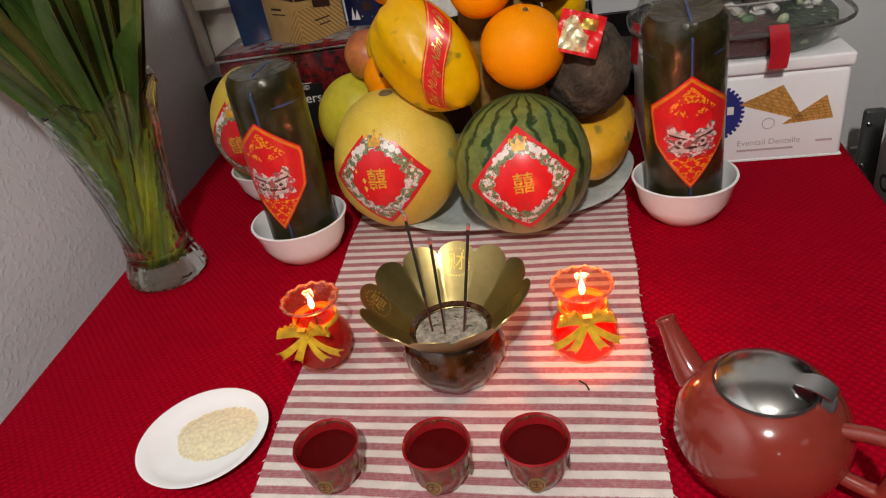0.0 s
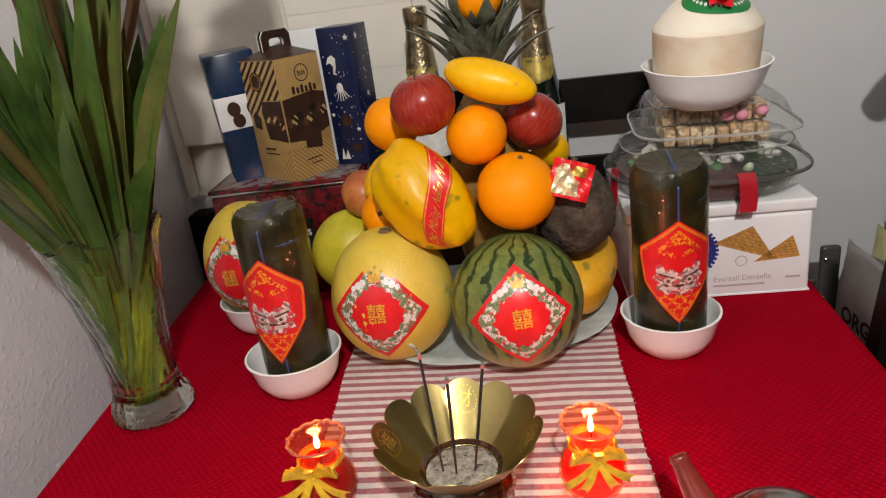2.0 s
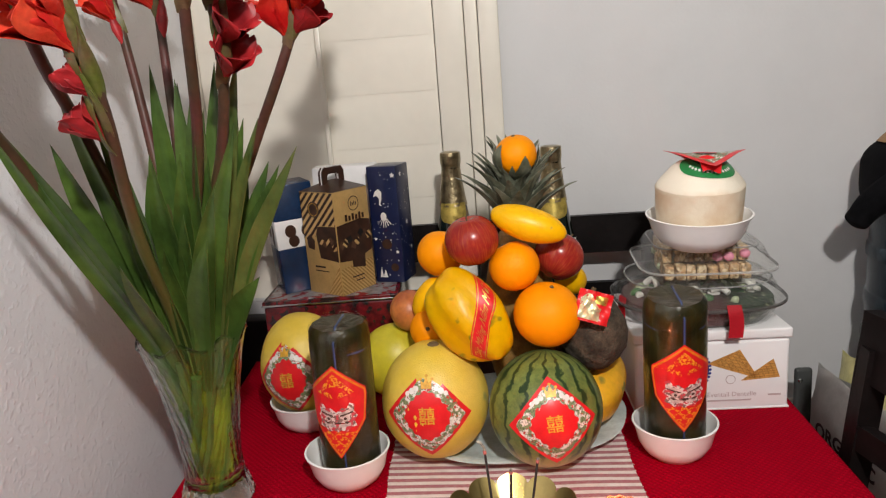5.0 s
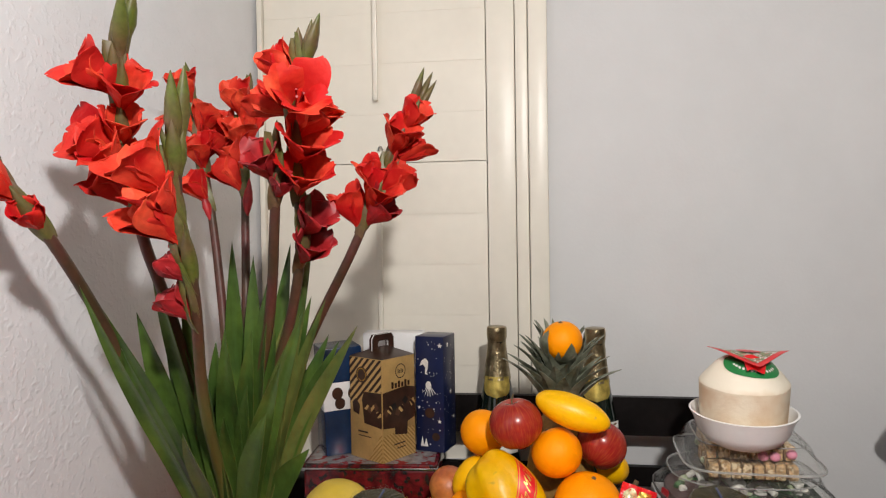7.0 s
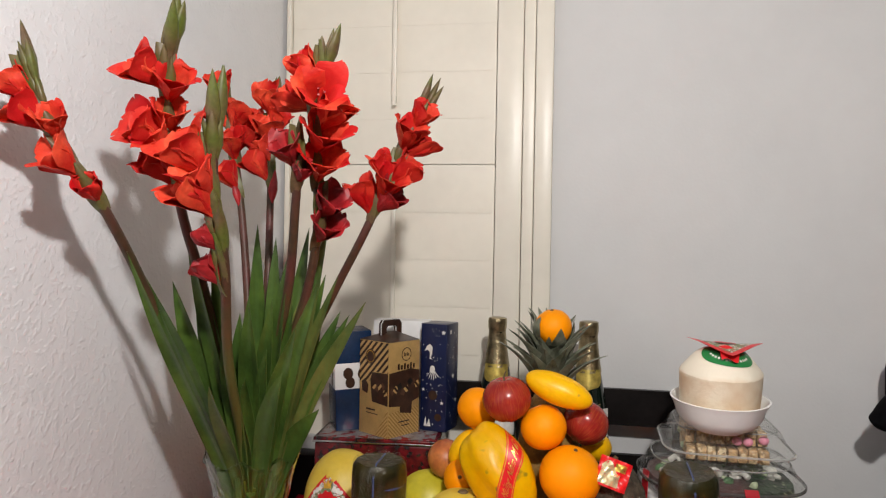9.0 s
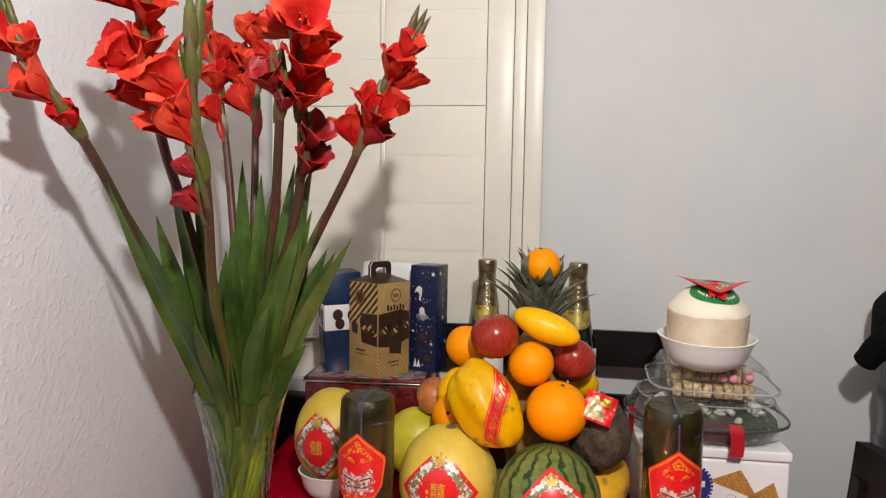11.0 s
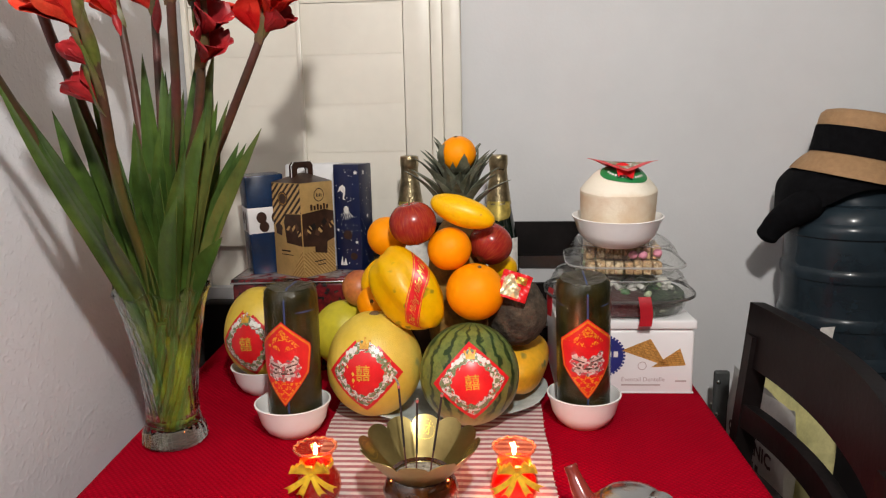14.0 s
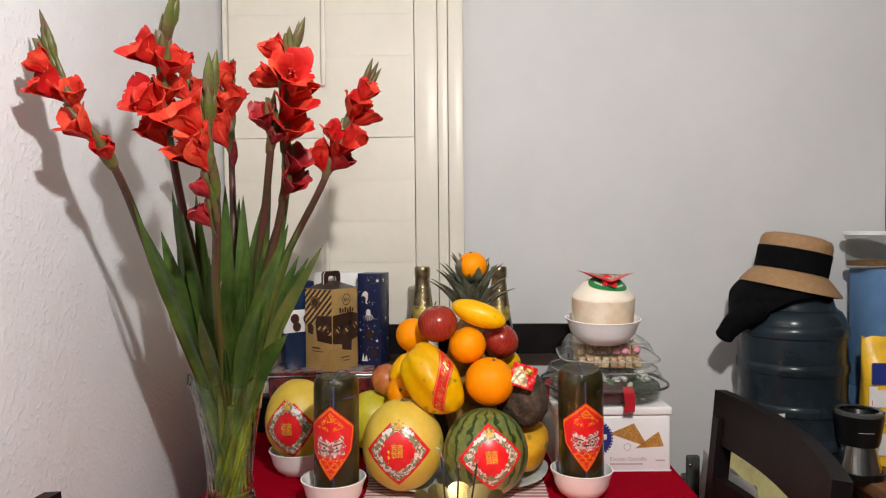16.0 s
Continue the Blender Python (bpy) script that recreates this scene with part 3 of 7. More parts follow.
wb = join([
    box(3.42 - WX1, 0.12, 2.45, 0, ((3.42 + WX1) / 2, WALL_Y + 0.06, 0)),
    box(WX1 + 0.74, 0.12, WZ0, 0, ((WX1 - 0.74) / 2, WALL_Y + 0.06, 0)),
    box(WX1 + 0.74, 0.12, 2.45 - WZ1, 0, ((WX1 - 0.74) / 2, WALL_Y + 0.06, WZ1)),
    box(0.125, 0.12, WZ1 - WZ0, 0, (-0.6775, WALL_Y + 0.06, WZ0))])
thing("wall_back", wb, m_wall, label="smooth light grey painted wall with a shuttered window", category="wall", kind="structure")

win = thing("window_1", None, None, label="window closed off by cream plantation shutters with wide louvres", category="window", kind="structure")
# casing, stepped in two
part("casing", join([box(0.040, 0.035, WZ1 - WZ0 + 0.1, 0.004, (0.008, WALL_Y - 0.0145, WZ0 - 0.05)),
                     box(0.026, 0.026, WZ1 - WZ0 + 0.1, 0.003, (-0.0265, WALL_Y - 0.010, WZ0 - 0.05))]), m_shutter, win)
part("casing", box(0.64, 0.035, 0.07, 0.004, (-0.295, WALL_Y - 0.0145, WZ1 + 0.052)), m_shutter, win)
part("sill", box(0.66, 0.05, 0.03, 0.005, (-0.285, WALL_Y - 0.012, WZ0 - 0.085)), m_shutter, win)
part("stile", box(0.060, 0.03, WZ1 - WZ0, 0.003, (-0.071, WALL_Y - 0.004, WZ0)), m_shutter, win)
part("stile", box(0.012, 0.03, WZ1 - WZ0, 0.002, (-0.607, WALL_Y - 0.004, WZ0)), m_shutter, win)
part("shutter_back", box(0.51, 0.01, WZ1 - WZ0, 0, (-0.352, WALL_Y + 0.03, WZ0)), m_shutter, win)
# thin near-black strip stands in for the shade in the louvre gap
part("gap_shade_strip", box(0.496, 0.02, 0.004, 0.0008, (-0.3515, WALL_Y + 0.012, 1.516)), m_dark_print, win, "dark strip painted for the shaded gap between the louvre sets")
for k in range(-6, 7):
    z0 = 1.5195 + 0.1105 * k
    if z0 < WZ0 or z0 + 0.1105 > WZ1:
        continue

    def louvre(u, v, z0=z0):
        bulge = 0.0012 * math.sin(math.pi * v)
        return (-0.5995 + 0.496 * u, WALL_Y - 0.006 + 0.0012 * v - bulge, z0 + 0.004 * (k == 0) - 0.002 + 0.1130 * v)
    part("louvre", sheet(louvre, 1, 6, 0.003), m_shutter, win)
part("tilt_rod", box(0.011, 0.009, 0.5, 0.003, (-0.342, WALL_Y - 0.024, 1.656)), m_shutter, win)
part("tilt_rod", box(0.011, 0.009, 0.56, 0.003, (-0.338, WALL_Y - 0.024, 0.985)), m_shutter, win)
part("rod_hook", tube(curve_pts([(-0.338, WALL_Y - 0.020, 1.543), (-0.337, WALL_Y - 0.026, 1.552), (-0.334, WALL_Y - 0.02, 1.556), (-0.332, WALL_Y - 0.01, 1.55)], 4), 0.002, 6), m_steel, win)

for q in (LAMP_A,):
    thing("downlight", lathe([(0.062, 2.452), (0.085, 2.449), (0.088, 2.444), (0.084, 2.441), (0.062, 2.443), (0.060, 2.452)], 36), m_white_ceramic, (q[0], q[1], 0), "round white downlight set in the ceiling", "downlight")
pend = thing("pendant_lamp", None, None, (PENDANT[0], PENDANT[1], 0), "small bare-bulb pendant lamp hanging over the table's edge", "pendant lamp")
part("canopy", lathe([(0, 2.449), (0.045, 2.449), (0.043, 2.436), (0.010, 2.428), (0, 2.428)], 32), m_white_ceramic, pend)
part("cord", tube([(0, 0, 2.43), (0, 0, 2.05)], 0.0035, 8), m_cable, pend)
part("socket", lathe([(0, 2.052), (0.012, 2.052), (0.018, 2.04), (0.019, 1.985), (0.015, 1.98), (0, 1.98)], 24), m_white_ceramic, pend)

# fixture added out of view to go with the fill lamp
thing("fill_fixture", lathe([(0, 2.449), (0.33, 2.449), (0.35, 2.43), (0.33, 2.41), (0, 2.40)], 40), m_white_ceramic, (FILL_LAMP[0], FILL_LAMP[1], 0), "wide white fixture added for the fill lamp, out of view", "ceiling light")

# ---- table, cloth and runner ----
table = thing("dining_table", box(0.90, 1.12, 0.035, 0.004, (0, 0, TOP - 0.040)), m_table_wood, (0.0, 0.80, 0), "dark wooden dining table under a red cloth", "table")
for sx in (-0.40, 0.40):
    for sy in (-0.5, 0.5):
        part("leg", box(0.055, 0.055, TOP - 0.040, 0.004, (sx, sy, 0)), m_table_wood, table)


def cloth_bm():
    """Top and hanging sides of the cloth as one sheet."""
    bm = bmesh.new()
    n = 96
    rows = []
    corners = [(-0.43, 0.235), (0.468, 0.235), (0.480, 1.37), (-0.54, 1.37)]
    ring = []
    for e in range(4):
        a, b = corners[e], corners[(e + 1) % 4]
        for i in range(n // 4):
            t = i / (n // 4)
            ring.append((a[0] + (b[0] - a[0]) * t, a[1] + (b[1] - a[1]) * t))
    cx, cy = -0.01, 0.80

    def loop(shrink, z, wave):
        out = []
        for i, (x, y) in enumerate(ring):
            k = 1 - shrink
            w = wave * (math.sin(i * 1.7) * 0.5 + math.sin(i * 0.9 + 1) * 0.5)
            d = Vector((x - cx, y - cy))
            d = d * (k + w)
            px, py = cx + d.x, cy + d.y
            out.append(bm.verts.new((max(px, -0.605), min(py, 1.395), z)))
        return out
    loops = [loop(0.55, TOP, 0), loop(0.02, TOP, 0), loop(0.004, TOP - 0.001, 0), loop(-0.002, TOP - 0.006, 0), loop(-0.005, TOP - 0.03, 0.002), loop(-0.012, TOP - 0.12, 0.008), loop(-0.02, TOP - 0.24, 0.014)]
    c = bm.verts.new((cx, cy, TOP))
    for i in range(n):
        bm.faces.new((loops[0][i], loops[0][(i + 1) % n], c))
    for a, b in zip(loops, loops[1:]):
        for i in range(n):
            bm.faces.new((a[i], b[i], b[(i + 1) % n], a[(i + 1) % n]))
    return bm


thing("tablecloth", cloth_bm(), m_cloth, label="deep red woven tablecloth with a fine diamond texture", category="tablecloth", angle=60)


def runner_fn(u, v):
    y = 0.232 + (1.30 - 0.232) * v
    xl, xr = -0.145 - 0.066 * (y - 0.5), 0.192 - 0.02 * (y - 0.5)
    return (xl + (xr - xl) * u + 0.0012 * math.sin(y * 40), y, TOP + 0.0022 + 0.0006 * math.sin(u * 9 + y * 23))


runner = thing("table_runner", sheet(runner_fn, 8, 60, 0.002), m_runner, label="white cotton table runner with dusty red woven stripes", category="table runner")
fringe = bmesh.new()
for k in range(90):
    y = 0.24 + k * 0.0115 + random.uniform(-0.002, 0.002)
    for u, s in ((0, -1), (1, 1)):
        x, yy, z = runner_fn(u, (y - 0.232) / 1.068)
        tube([(x, y, TOP + 0.002), (x + s * random.uniform(0.0005, 0.003), y + random.uniform(-0.003, 0.003), TOP + 0.0014)], 0.0004, 3, fringe)
tagged(part("frayed_edge", fringe, m_white_print, runner), "frayed loose threads along the edges", kind="stuff")
thing("incense_scrap", tube([(0, 0, 0), (0.006, -0.006, 0.001), (0.009, -0.012, 0)], 0.0008, 6), m_incense, (0.124, 0.636, TOP + 0.0048), "small fallen piece of grey incense ash", "ash")


# ---- shared thing makers ----
def bowl(place, r, h, foot, label, group, flare=False):
    prof = [(0, 0.004), (foot * 0.85, 0.004), (foot, 0), (foot * 1.1, 0.003), (r * 0.74, h * 0.16), (r * 0.90, h * 0.42), (r * 0.97, h * 0.74), (r, h), (r - 0.002, h + 0.0012), (r - 0.005, h - 0.002), (r * 0.92, h * 0.72), (r * 0.84, h * 0.42), (r * 0.66, h * 0.2), (foot * 0.8, 0.0085), (0, 0.0075)]
    if flare:
        prof = [(0, 0.004), (foot * 0.85, 0.004), (foot, 0), (foot * 1.08, 0.003), (r * 0.72, h * 0.17), (r * 0.855, h * 0.45), (r * 0.925, h * 0.80), (r * 0.985, h * 0.97), (r, h + 0.001), (r - 0.003, h + 0.0016), (r * 0.89, h * 0.80), (r * 0.81, h * 0.46), (r * 0.65, h * 0.21), (foot * 0.8, 0.0085), (0, 0.0075)]
    return thing("bowl", lathe(prof, 48), m_white_ceramic, place, label, "bowl", group)


def diamond_sticker(owner, radii, yaw, tilt, side, roll=0.0, sub=True):
    """A red diamond sticker with a ring of dragons and the double-happiness sign."""
    d = side / math.sqrt(2)
    k = 12
    bm = bmesh.new()
    g = [[bm.verts.new(((i / k - 0.5) * side, (j / k - 0.5) * side, 0)) for j in range(k + 1)] for i in range(k + 1)]
    for i in range(k):
        for j in range(k):
            bm.faces.new((g[i][j], g[i + 1][j], g[i + 1][j + 1], g[i][j + 1]))
    move(bm, pose(0, 0, 0, 0, 0, 45))
    st = part("sticker", on_ball(bm, radii, yaw, tilt, 0.0009, roll), m_red_paper, owner, "red diamond sticker with gold double-happiness sign")
    ring = bmesh.new()
    n = 96
    o = []
    for i in range(n):
        a = 2 * math.pi * i / n
        c, s = abs(math.cos(a)), abs(math.sin(a))
        rr = 0.84 * d / (c ** 1.12 + s ** 1.12) ** (1 / 1.12) * (0.985 + 0.02 * math.sin(17 * a + 1))
        ri = 0.50 * d / (c ** 1.5 + s ** 1.5) ** (1 / 1.5) * (1 + 0.045 * math.sin(16 * a))
        o.append((ring.verts.new((rr * math.cos(a), rr * math.sin(a), 0)), ring.verts.new(((rr + ri) / 2 * math.cos(a), (rr + ri) / 2 * math.sin(a), 0)), ring.verts.new((ri * math.cos(a), ri * math.sin(a), 0))))
    for i in range(n):
        a, b = o[i], o[(i + 1) % n]
        ring.faces.new((a[0], b[0], b[1], a[1]))
        ring.faces.new((a[1], b[1], b[2], a[2]))
    part("ornament", on_ball(ring, radii, yaw, tilt, 0.0014, roll), m_ornament, st)
    crown = join([poly([(-0.13 * d, 0.50 * d), (-0.16 * d, 0.74 * d), (-0.07 * d, 0.66 * d), (0, 0.84 * d), (0.07 * d, 0.66 * d), (0.16 * d, 0.74 * d), (0.13 * d, 0.50 * d)])] +
                 [disc(0.045 * d, 10, (x * d, y * d)) for x, y in ((-0.16, 0.77), (0.16, 0.77), (0, 0.87))])
    for v in crown.verts:
        v.co = Vector((v.co.x * 0.8, 0.66 * d + (v.co.y - 0.66 * d) * 0.7, 0))
    part("crown_print", on_ball(crown, radii, yaw, tilt, 0.0019, roll), m_gold_print, st)
    for side2 in (-1, 1):
        clouds = join([disc(q * d, 14, (side2 * x * d, y * d)) for x, y, q in ((0.32, 0.50, 0.065), (0.22, 0.55, 0.055), (0.42, 0.45, 0.05))])
        part("cloud_print", on_ball(clouds, radii, yaw, tilt, 0.0017, roll), m_white_print, st)
    sign = lettering("囍", 0.36 * d, 0.0002)
    part("sign", on_ball(sign, radii, yaw, tilt, 0.0021, roll), m_gold_print, st, "gold double-happiness sign")
    return st


# ---- gladioli in the glass vase ----
VX, VY = -0.412, 0.848


def vase_fn(r, z, a):
    ridge = 1 + 0.038 * abs(math.sin(11 * a + z * 34)) * (1 if z < 0.2 else 0.4) + 0.012 * abs(math.sin(10 * a - z * 75)) * (z > 0.05)
    lift = 0.006 * math.sin(8 * a) * max(0, (z - 0.2) / 0.05)
    return r * ridge, z + lift


outer = [(0, 0.0), (0.044, 0.0), (0.0495, 0.006), (0.047, 0.02), (0.040, 0.045), (0.0385, 0.07), (0.043, 0.12), (0.052, 0.18), (0.062, 0.225), (0.069, 0.25)]
inner = [(0.0665, 0.2505), (0.058, 0.22), (0.048, 0.18), (0.039, 0.12), (0.0345, 0.07), (0.035, 0.045), (0.034, 0.03), (0, 0.026)]


def dense(prof):
    """The same outline with three times the rings."""
    out = []
    for (r0, z0), (r1, z1) in zip(prof, prof[1:]):
        out += [(r0 + (r1 - r0) * t, z0 + (z1 - z0) * t) for t in (0, 1 / 3, 2 / 3)]
    return out + [prof[-1]]


vase = thing("vase", None, None, (VX, VY, TOP + 0.001), "tall flared cut-glass vase full of flower stems", "vase")
part("body", lathe(dense(outer[4:]) + dense(inner[:-3]) + [(0.033, 0.046), (0.030, 0.042), (0, 0.040), (0, 0.0385), (0.030, 0.0385), (0.0405, 0.0425)], 112, vase_fn), m_glass, vase, "flared wall with slanting cut ridges")
part("foot", lathe([(0, 0.0), (0.044, 0.0), (0.0495, 0.006), (0.0475, 0.02), (0.041, 0.0380), (0, 0.0380)], 112, vase_fn), m_glass, vase, "thick solid glass foot")
part("rim", lathe([(0.0690, 0.2495), (0.0712, 0.2515), (0.0705, 0.2545), (0.0675, 0.2545), (0.0664, 0.2515)], 112, vase_fn), m_glass, vase, "wavy thickened rim")


def petal(length, width, flare, curl, ruffle, seedv, base, turn, inset):
    """One petal: a ruffled strip of a trumpet that opens by the angle flare, rounded at its end."""
    rnd = random.Random(seedv)
    p1, p2 = rnd.uniform(0, 6), rnd.uniform(0.8, 1.2)
    steps, r, h = [(0.0, 0.0)], 0.0, 0.0
    for i in range(24):
        u = (i + 0.5) / 24
        k = min(1, max(0, (u - 0.30) / 0.70))
        belly = 0.20 + 0.34 * math.exp(-((u - 0.34) / 0.17) ** 2)
        th = belly + flare * k * k * (3 - 2 * k) + curl * max(0, u - 0.74) * 3.4
        r, h = r + length / 24 * math.sin(th), h + length / 24 * math.cos(th)
        steps.append((r, h))

    def fn(u, v):
        s = (v - 0.5) * 2
        u = math.sin(u * math.pi / 2) ** 0.9 if u > 0 else 0.0
        k = u * 24
        i = min(int(k), 23)
        r = (steps[i][0] + (steps[i + 1][0] - steps[i][0]) * (k - i)) * inset + 0.0035
        h = steps[i][1] + (steps[i + 1][1] - steps[i][1]) * (k - i)
        a = min(1, u / 0.62)
        w = width * (0.22 + 0.78 * a * a * (3 - 2 * a))
        if u > 0.62:
            w *= max(0.0, 1 - ((u - 0.62) / 0.382) ** 2.8) ** 0.50
        half = s * w * 0.5
        phi = half / (r + 0.006)
        phi = 1.35 * math.tanh(phi / 1.35)
        x1, y1 = r * math.cos(phi), (r + 0.003) * math.sin(phi)
        f = min(1, max(0, (u - 0.35) / 0.60))
        f = 0.55 * f * f * (3 - 2 * f)
        x, y = x1 + (r - 0.10 * abs(half) - x1) * f, y1 + (half - y1) * f
        wave = ruffle * width * (math.sin(u * 15 * p2 + p1 + 2 * s) * 0.030 * s * s + math.sin(s * 4 + p1 * 2) * 0.016) * u * u
        crease = -0.0004 * math.exp(-(s * 4) ** 2) * math.sin(math.pi * u)
        return Vector((x + wave + crease, y, h + wave * 0.5 - 0.05 * abs(half) * u * u))
    return move(sheet(fn, 16, 14, 0.0005), base @ turn)


def gladiolus(ctrl, blooms, label, buds=(), tip=True, rad=(0.0078, 0.0054)):
    pts = curve_pts(ctrl, 8)
    n = len(pts)
    radii = [rad[0] + (rad[1] - rad[0]) * i / (n - 1) for i in range(n)]
    st = thing("gladiolus", tube(pts, radii, 10), m_stem_red, (0, 0, 0), label, "flower", "gladioli in the vase")

    def at(t):
        k = t * (n - 1)
        i = min(int(k), n - 2)
        return pts[i].lerp(pts[i + 1], k - i), (pts[i + 1] - pts[i]).normalized()
    for bi, (t, az, size, opened, dark, *rest) in enumerate(blooms):
        up = rest[0] + 0.2 if rest else 1.15
        q, d = at(max(0.02, t - 0.03))
        # outward direction by compass angle (0 = +x, 90 = +y), blended with the stem's
        out = Vector((math.cos(radians(az)), math.sin(radians(az)), 0.05))
        axis = (out + d * up).normalized()
        base = Matrix.Translation(q + out * 0.003) @ axis.to_track_quat("Z", "Y").to_matrix().to_4x4()
        rf = random.Random(bi * 7 + int(az))
        for k in range(6):
            inner = k % 2
            ln = size * (0.93 if inner else 1.00) * rf.uniform(0.92, 1.06)
            wd = size * (0.76 + 0.10 * opened) * (0.94 if inner else 1.0)
            fl = -0.22 + 0.85 * opened + rf.uniform(-0.14, 0.22) * (0.35 + opened)
            bm = petal(ln, wd, fl, 0.10 + 0.9 * opened * rf.uniform(0.1, 1.5), 2.6, bi * 10 + k + int(az), base, pose(0, 0, 0, 0, 0, k * 60 + az + rf.uniform(-8, 8)), 0.80 if inner else 1.0)
            part("petal", bm, m_petal_dark if dark else m_petal, st, angle=88)
        if opened > 0.7:
            for k in range(3):
                a = k * 2.1
                fil = tube([(0.002 * math.cos(a), 0.002 * math.sin(a), 0.01), (0.003 * math.cos(a), 0.003 * math.sin(a), size * 0.4), (0.005 * math.cos(a), 0.005 * math.sin(a) - 0.002, size * 0.62)], [0.0008, 0.0008, 0.0014], 6)
                part("stamen", move(fil, base), m_petal_dark, st)

        # green bract that clasps the flower's base
        def bract(u, v, q=q, d=d, out=out, size=size):
            side2 = d.cross(out).normalized()
            s2 = (v - 0.5) * 2
            w = 0.0105 * math.sin(math.pi * (0.16 + 0.82 * u) ** 0.85)
            c = q - d * 0.014 + d * (0.066 * u) + out * (0.005 + 0.011 * math.sin(u * 1.9))
            return c + side2 * (w * s2) - out * (0.009 * s2 * s2)
        part("bract", sheet(bract, 9, 6, 0.0008), m_bud, st, angle=80)
    # clasping bracts that overlap up the open side of the spike
    t0, t1 = min(b[0] for b in blooms) - 0.03, min(0.97, max(b[0] for b in blooms) + 0.03)
    count = max(2, int((t1 - t0) / 0.055))
    for k in range(count):
        q, d = at(t0 + (t1 - t0) * k / count)
        az = radians(-92 + (34 if k % 2 else -34))
        out = Vector((math.cos(az), math.sin(az), 0.0))
        side = d.cross(out).normalized()

        def clasp(u, v, q=q, d=d, out=out, side=side):
            s = (v - 0.5) * 2
            w = 0.0080 * math.sin(math.pi * (0.20 + 0.795 * u ** 0.9))
            return q + d * (0.070 * u) + out * (0.0062 + 0.008 * u * u) + side * (w * s) - out * (0.0075 * s * s * (1 - 0.5 * u))
        part("bract", sheet(clasp, 9, 6, 0.0008), m_bud, st, angle=80)
    for t, az, ln, red in buds:
        q, d = at(t)
        out = Vector((math.cos(radians(az)), math.sin(radians(az)), 0.0))
        axis = (out * 0.16 + d).normalized()
        ln *= 0.92
        bd = lathe([(0.002, -0.008), (0.0062, ln * 0.10), (0.0088, ln * 0.34), (0.0068, ln * 0.62), (0.0032, ln * 0.86), (0.0004, ln)], 12)
        move(bd, Matrix.Translation(q + out * 0.004) @ axis.to_track_quat("Z", "Y").to_matrix().to_4x4() @ Matrix.Diagonal((1, 0.72, 1, 1)))
        part("bud", bd, m_petal_dark if red else m_bud, st)
    # closed green buds at the very tip, in two ranks
    if tip:
        for k in range(3):
            q, d = at(0.950 - 0.040 * k)
            ln = (0.066, 0.052, 0.040)[k]
            sd = Vector((math.cos(k * 2.7 + 0.6), math.sin(k * 2.7 + 0.6), 0))
            axis = (d + sd * (0.02, 0.10, 0.17)[k]).normalized()
            fat = (1.0, 0.85, 0.8)[k]
            bd = lathe([(0.0030, -0.022), (0.0066 * fat, ln * 0.06), (0.0088 * fat, ln * 0.30), (0.0066 * fat, ln * 0.62), (0.0032 * fat, ln * 0.86), (0.0003, ln)], 12)
            move(bd, Matrix.Translation(q + sd * 0.003) @ axis.to_track_quat("Z", "Y").to_matrix().to_4x4() @ Matrix.Diagonal((1, 0.72, 1, 1)))
            part("bud", bd, m_bud, st)
    return st


FOOT = (VX + 0.005, VY, 0.80)
GL = "tall gladiolus stalk with coral red flowers and green buds"
gladiolus([FOOT, (-0.43, 0.80, 1.02), (-0.478, 0.75, 1.147), (-0.487, 0.68, 1.262), (-0.491, 0.60, 1.363), (-0.535, 0.56, 1.46), (-0.562, 0.55, 1.545)],
          [(0.765, 262, 0.060, 0.45, False), (0.72, 300, 0.040, 0.15, False), (0.855, 235, 0.060, 0.5, False), (0.84, 318, 0.044, 0.3, False), (0.92, 222, 0.046, 0.2, False)], "bent gladiolus stalk with coral red flowers and green buds",
          [(0.93, 330, 0.06, False)])
gladiolus([FOOT, (-0.42, 0.81, 1.05), (-0.438, 0.74, 1.262), (-0.427, 0.66, 1.368), (-0.43, 0.63, 1.48), (-0.408, 0.60, 1.59)],
          [(0.69, 232, 0.058, 0.45, False), (0.775, 232, 0.066, 0.65, False, 0.4), (0.80, 310, 0.050, 0.35, False), (0.895, 225, 0.060, 0.55, False, 0.5), (0.865, 318, 0.058, 0.45, False), (0.765, 262, 0.056, 0.5, False, 0.3), (0.735, 300, 0.050, 0.3, False)], GL,
          [(0.93, 300, 0.075, False), (0.96, 30, 0.055, False), (0.86, 270, 0.06, False)])
gladiolus([FOOT, (-0.405, 0.80, 1.02), (-0.38, 0.70, 1.172), (-0.352, 0.63, 1.304), (-0.352, 0.60, 1.40), (-0.341, 0.585, 1.49)],
          [(0.74, 228, 0.068, 0.45, False), (0.84, 212, 0.076, 0.7, False), (0.585, 185, 0.046, 0.2, True), (0.66, 200, 0.040, 0.1, True), (0.79, 250, 0.060, 0.4, False)], "gladiolus stalk with coral flowers and a reddish stem",
          [(0.93, 265, 0.075, False), (0.86, 280, 0.060, False), (0.71, 270, 0.05, False)])
gladiolus([FOOT, (-0.42, 0.86, 1.05), (-0.445, 0.89, 1.25), (-0.478, 0.92, 1.43), (-0.528, 0.955, 1.61)],
          [(0.83, 290, 0.058, 0.5, False), (0.90, 335, 0.058, 0.5, False), (0.97, 285, 0.055, 0.35, False), (0.76, 250, 0.055, 0.4, False), (0.91, 230, 0.056, 0.45, False), (0.85, 340, 0.056, 0.4, False)], GL,
          [(0.97, 90, 0.055, False), (0.70, 250, 0.05, True)])
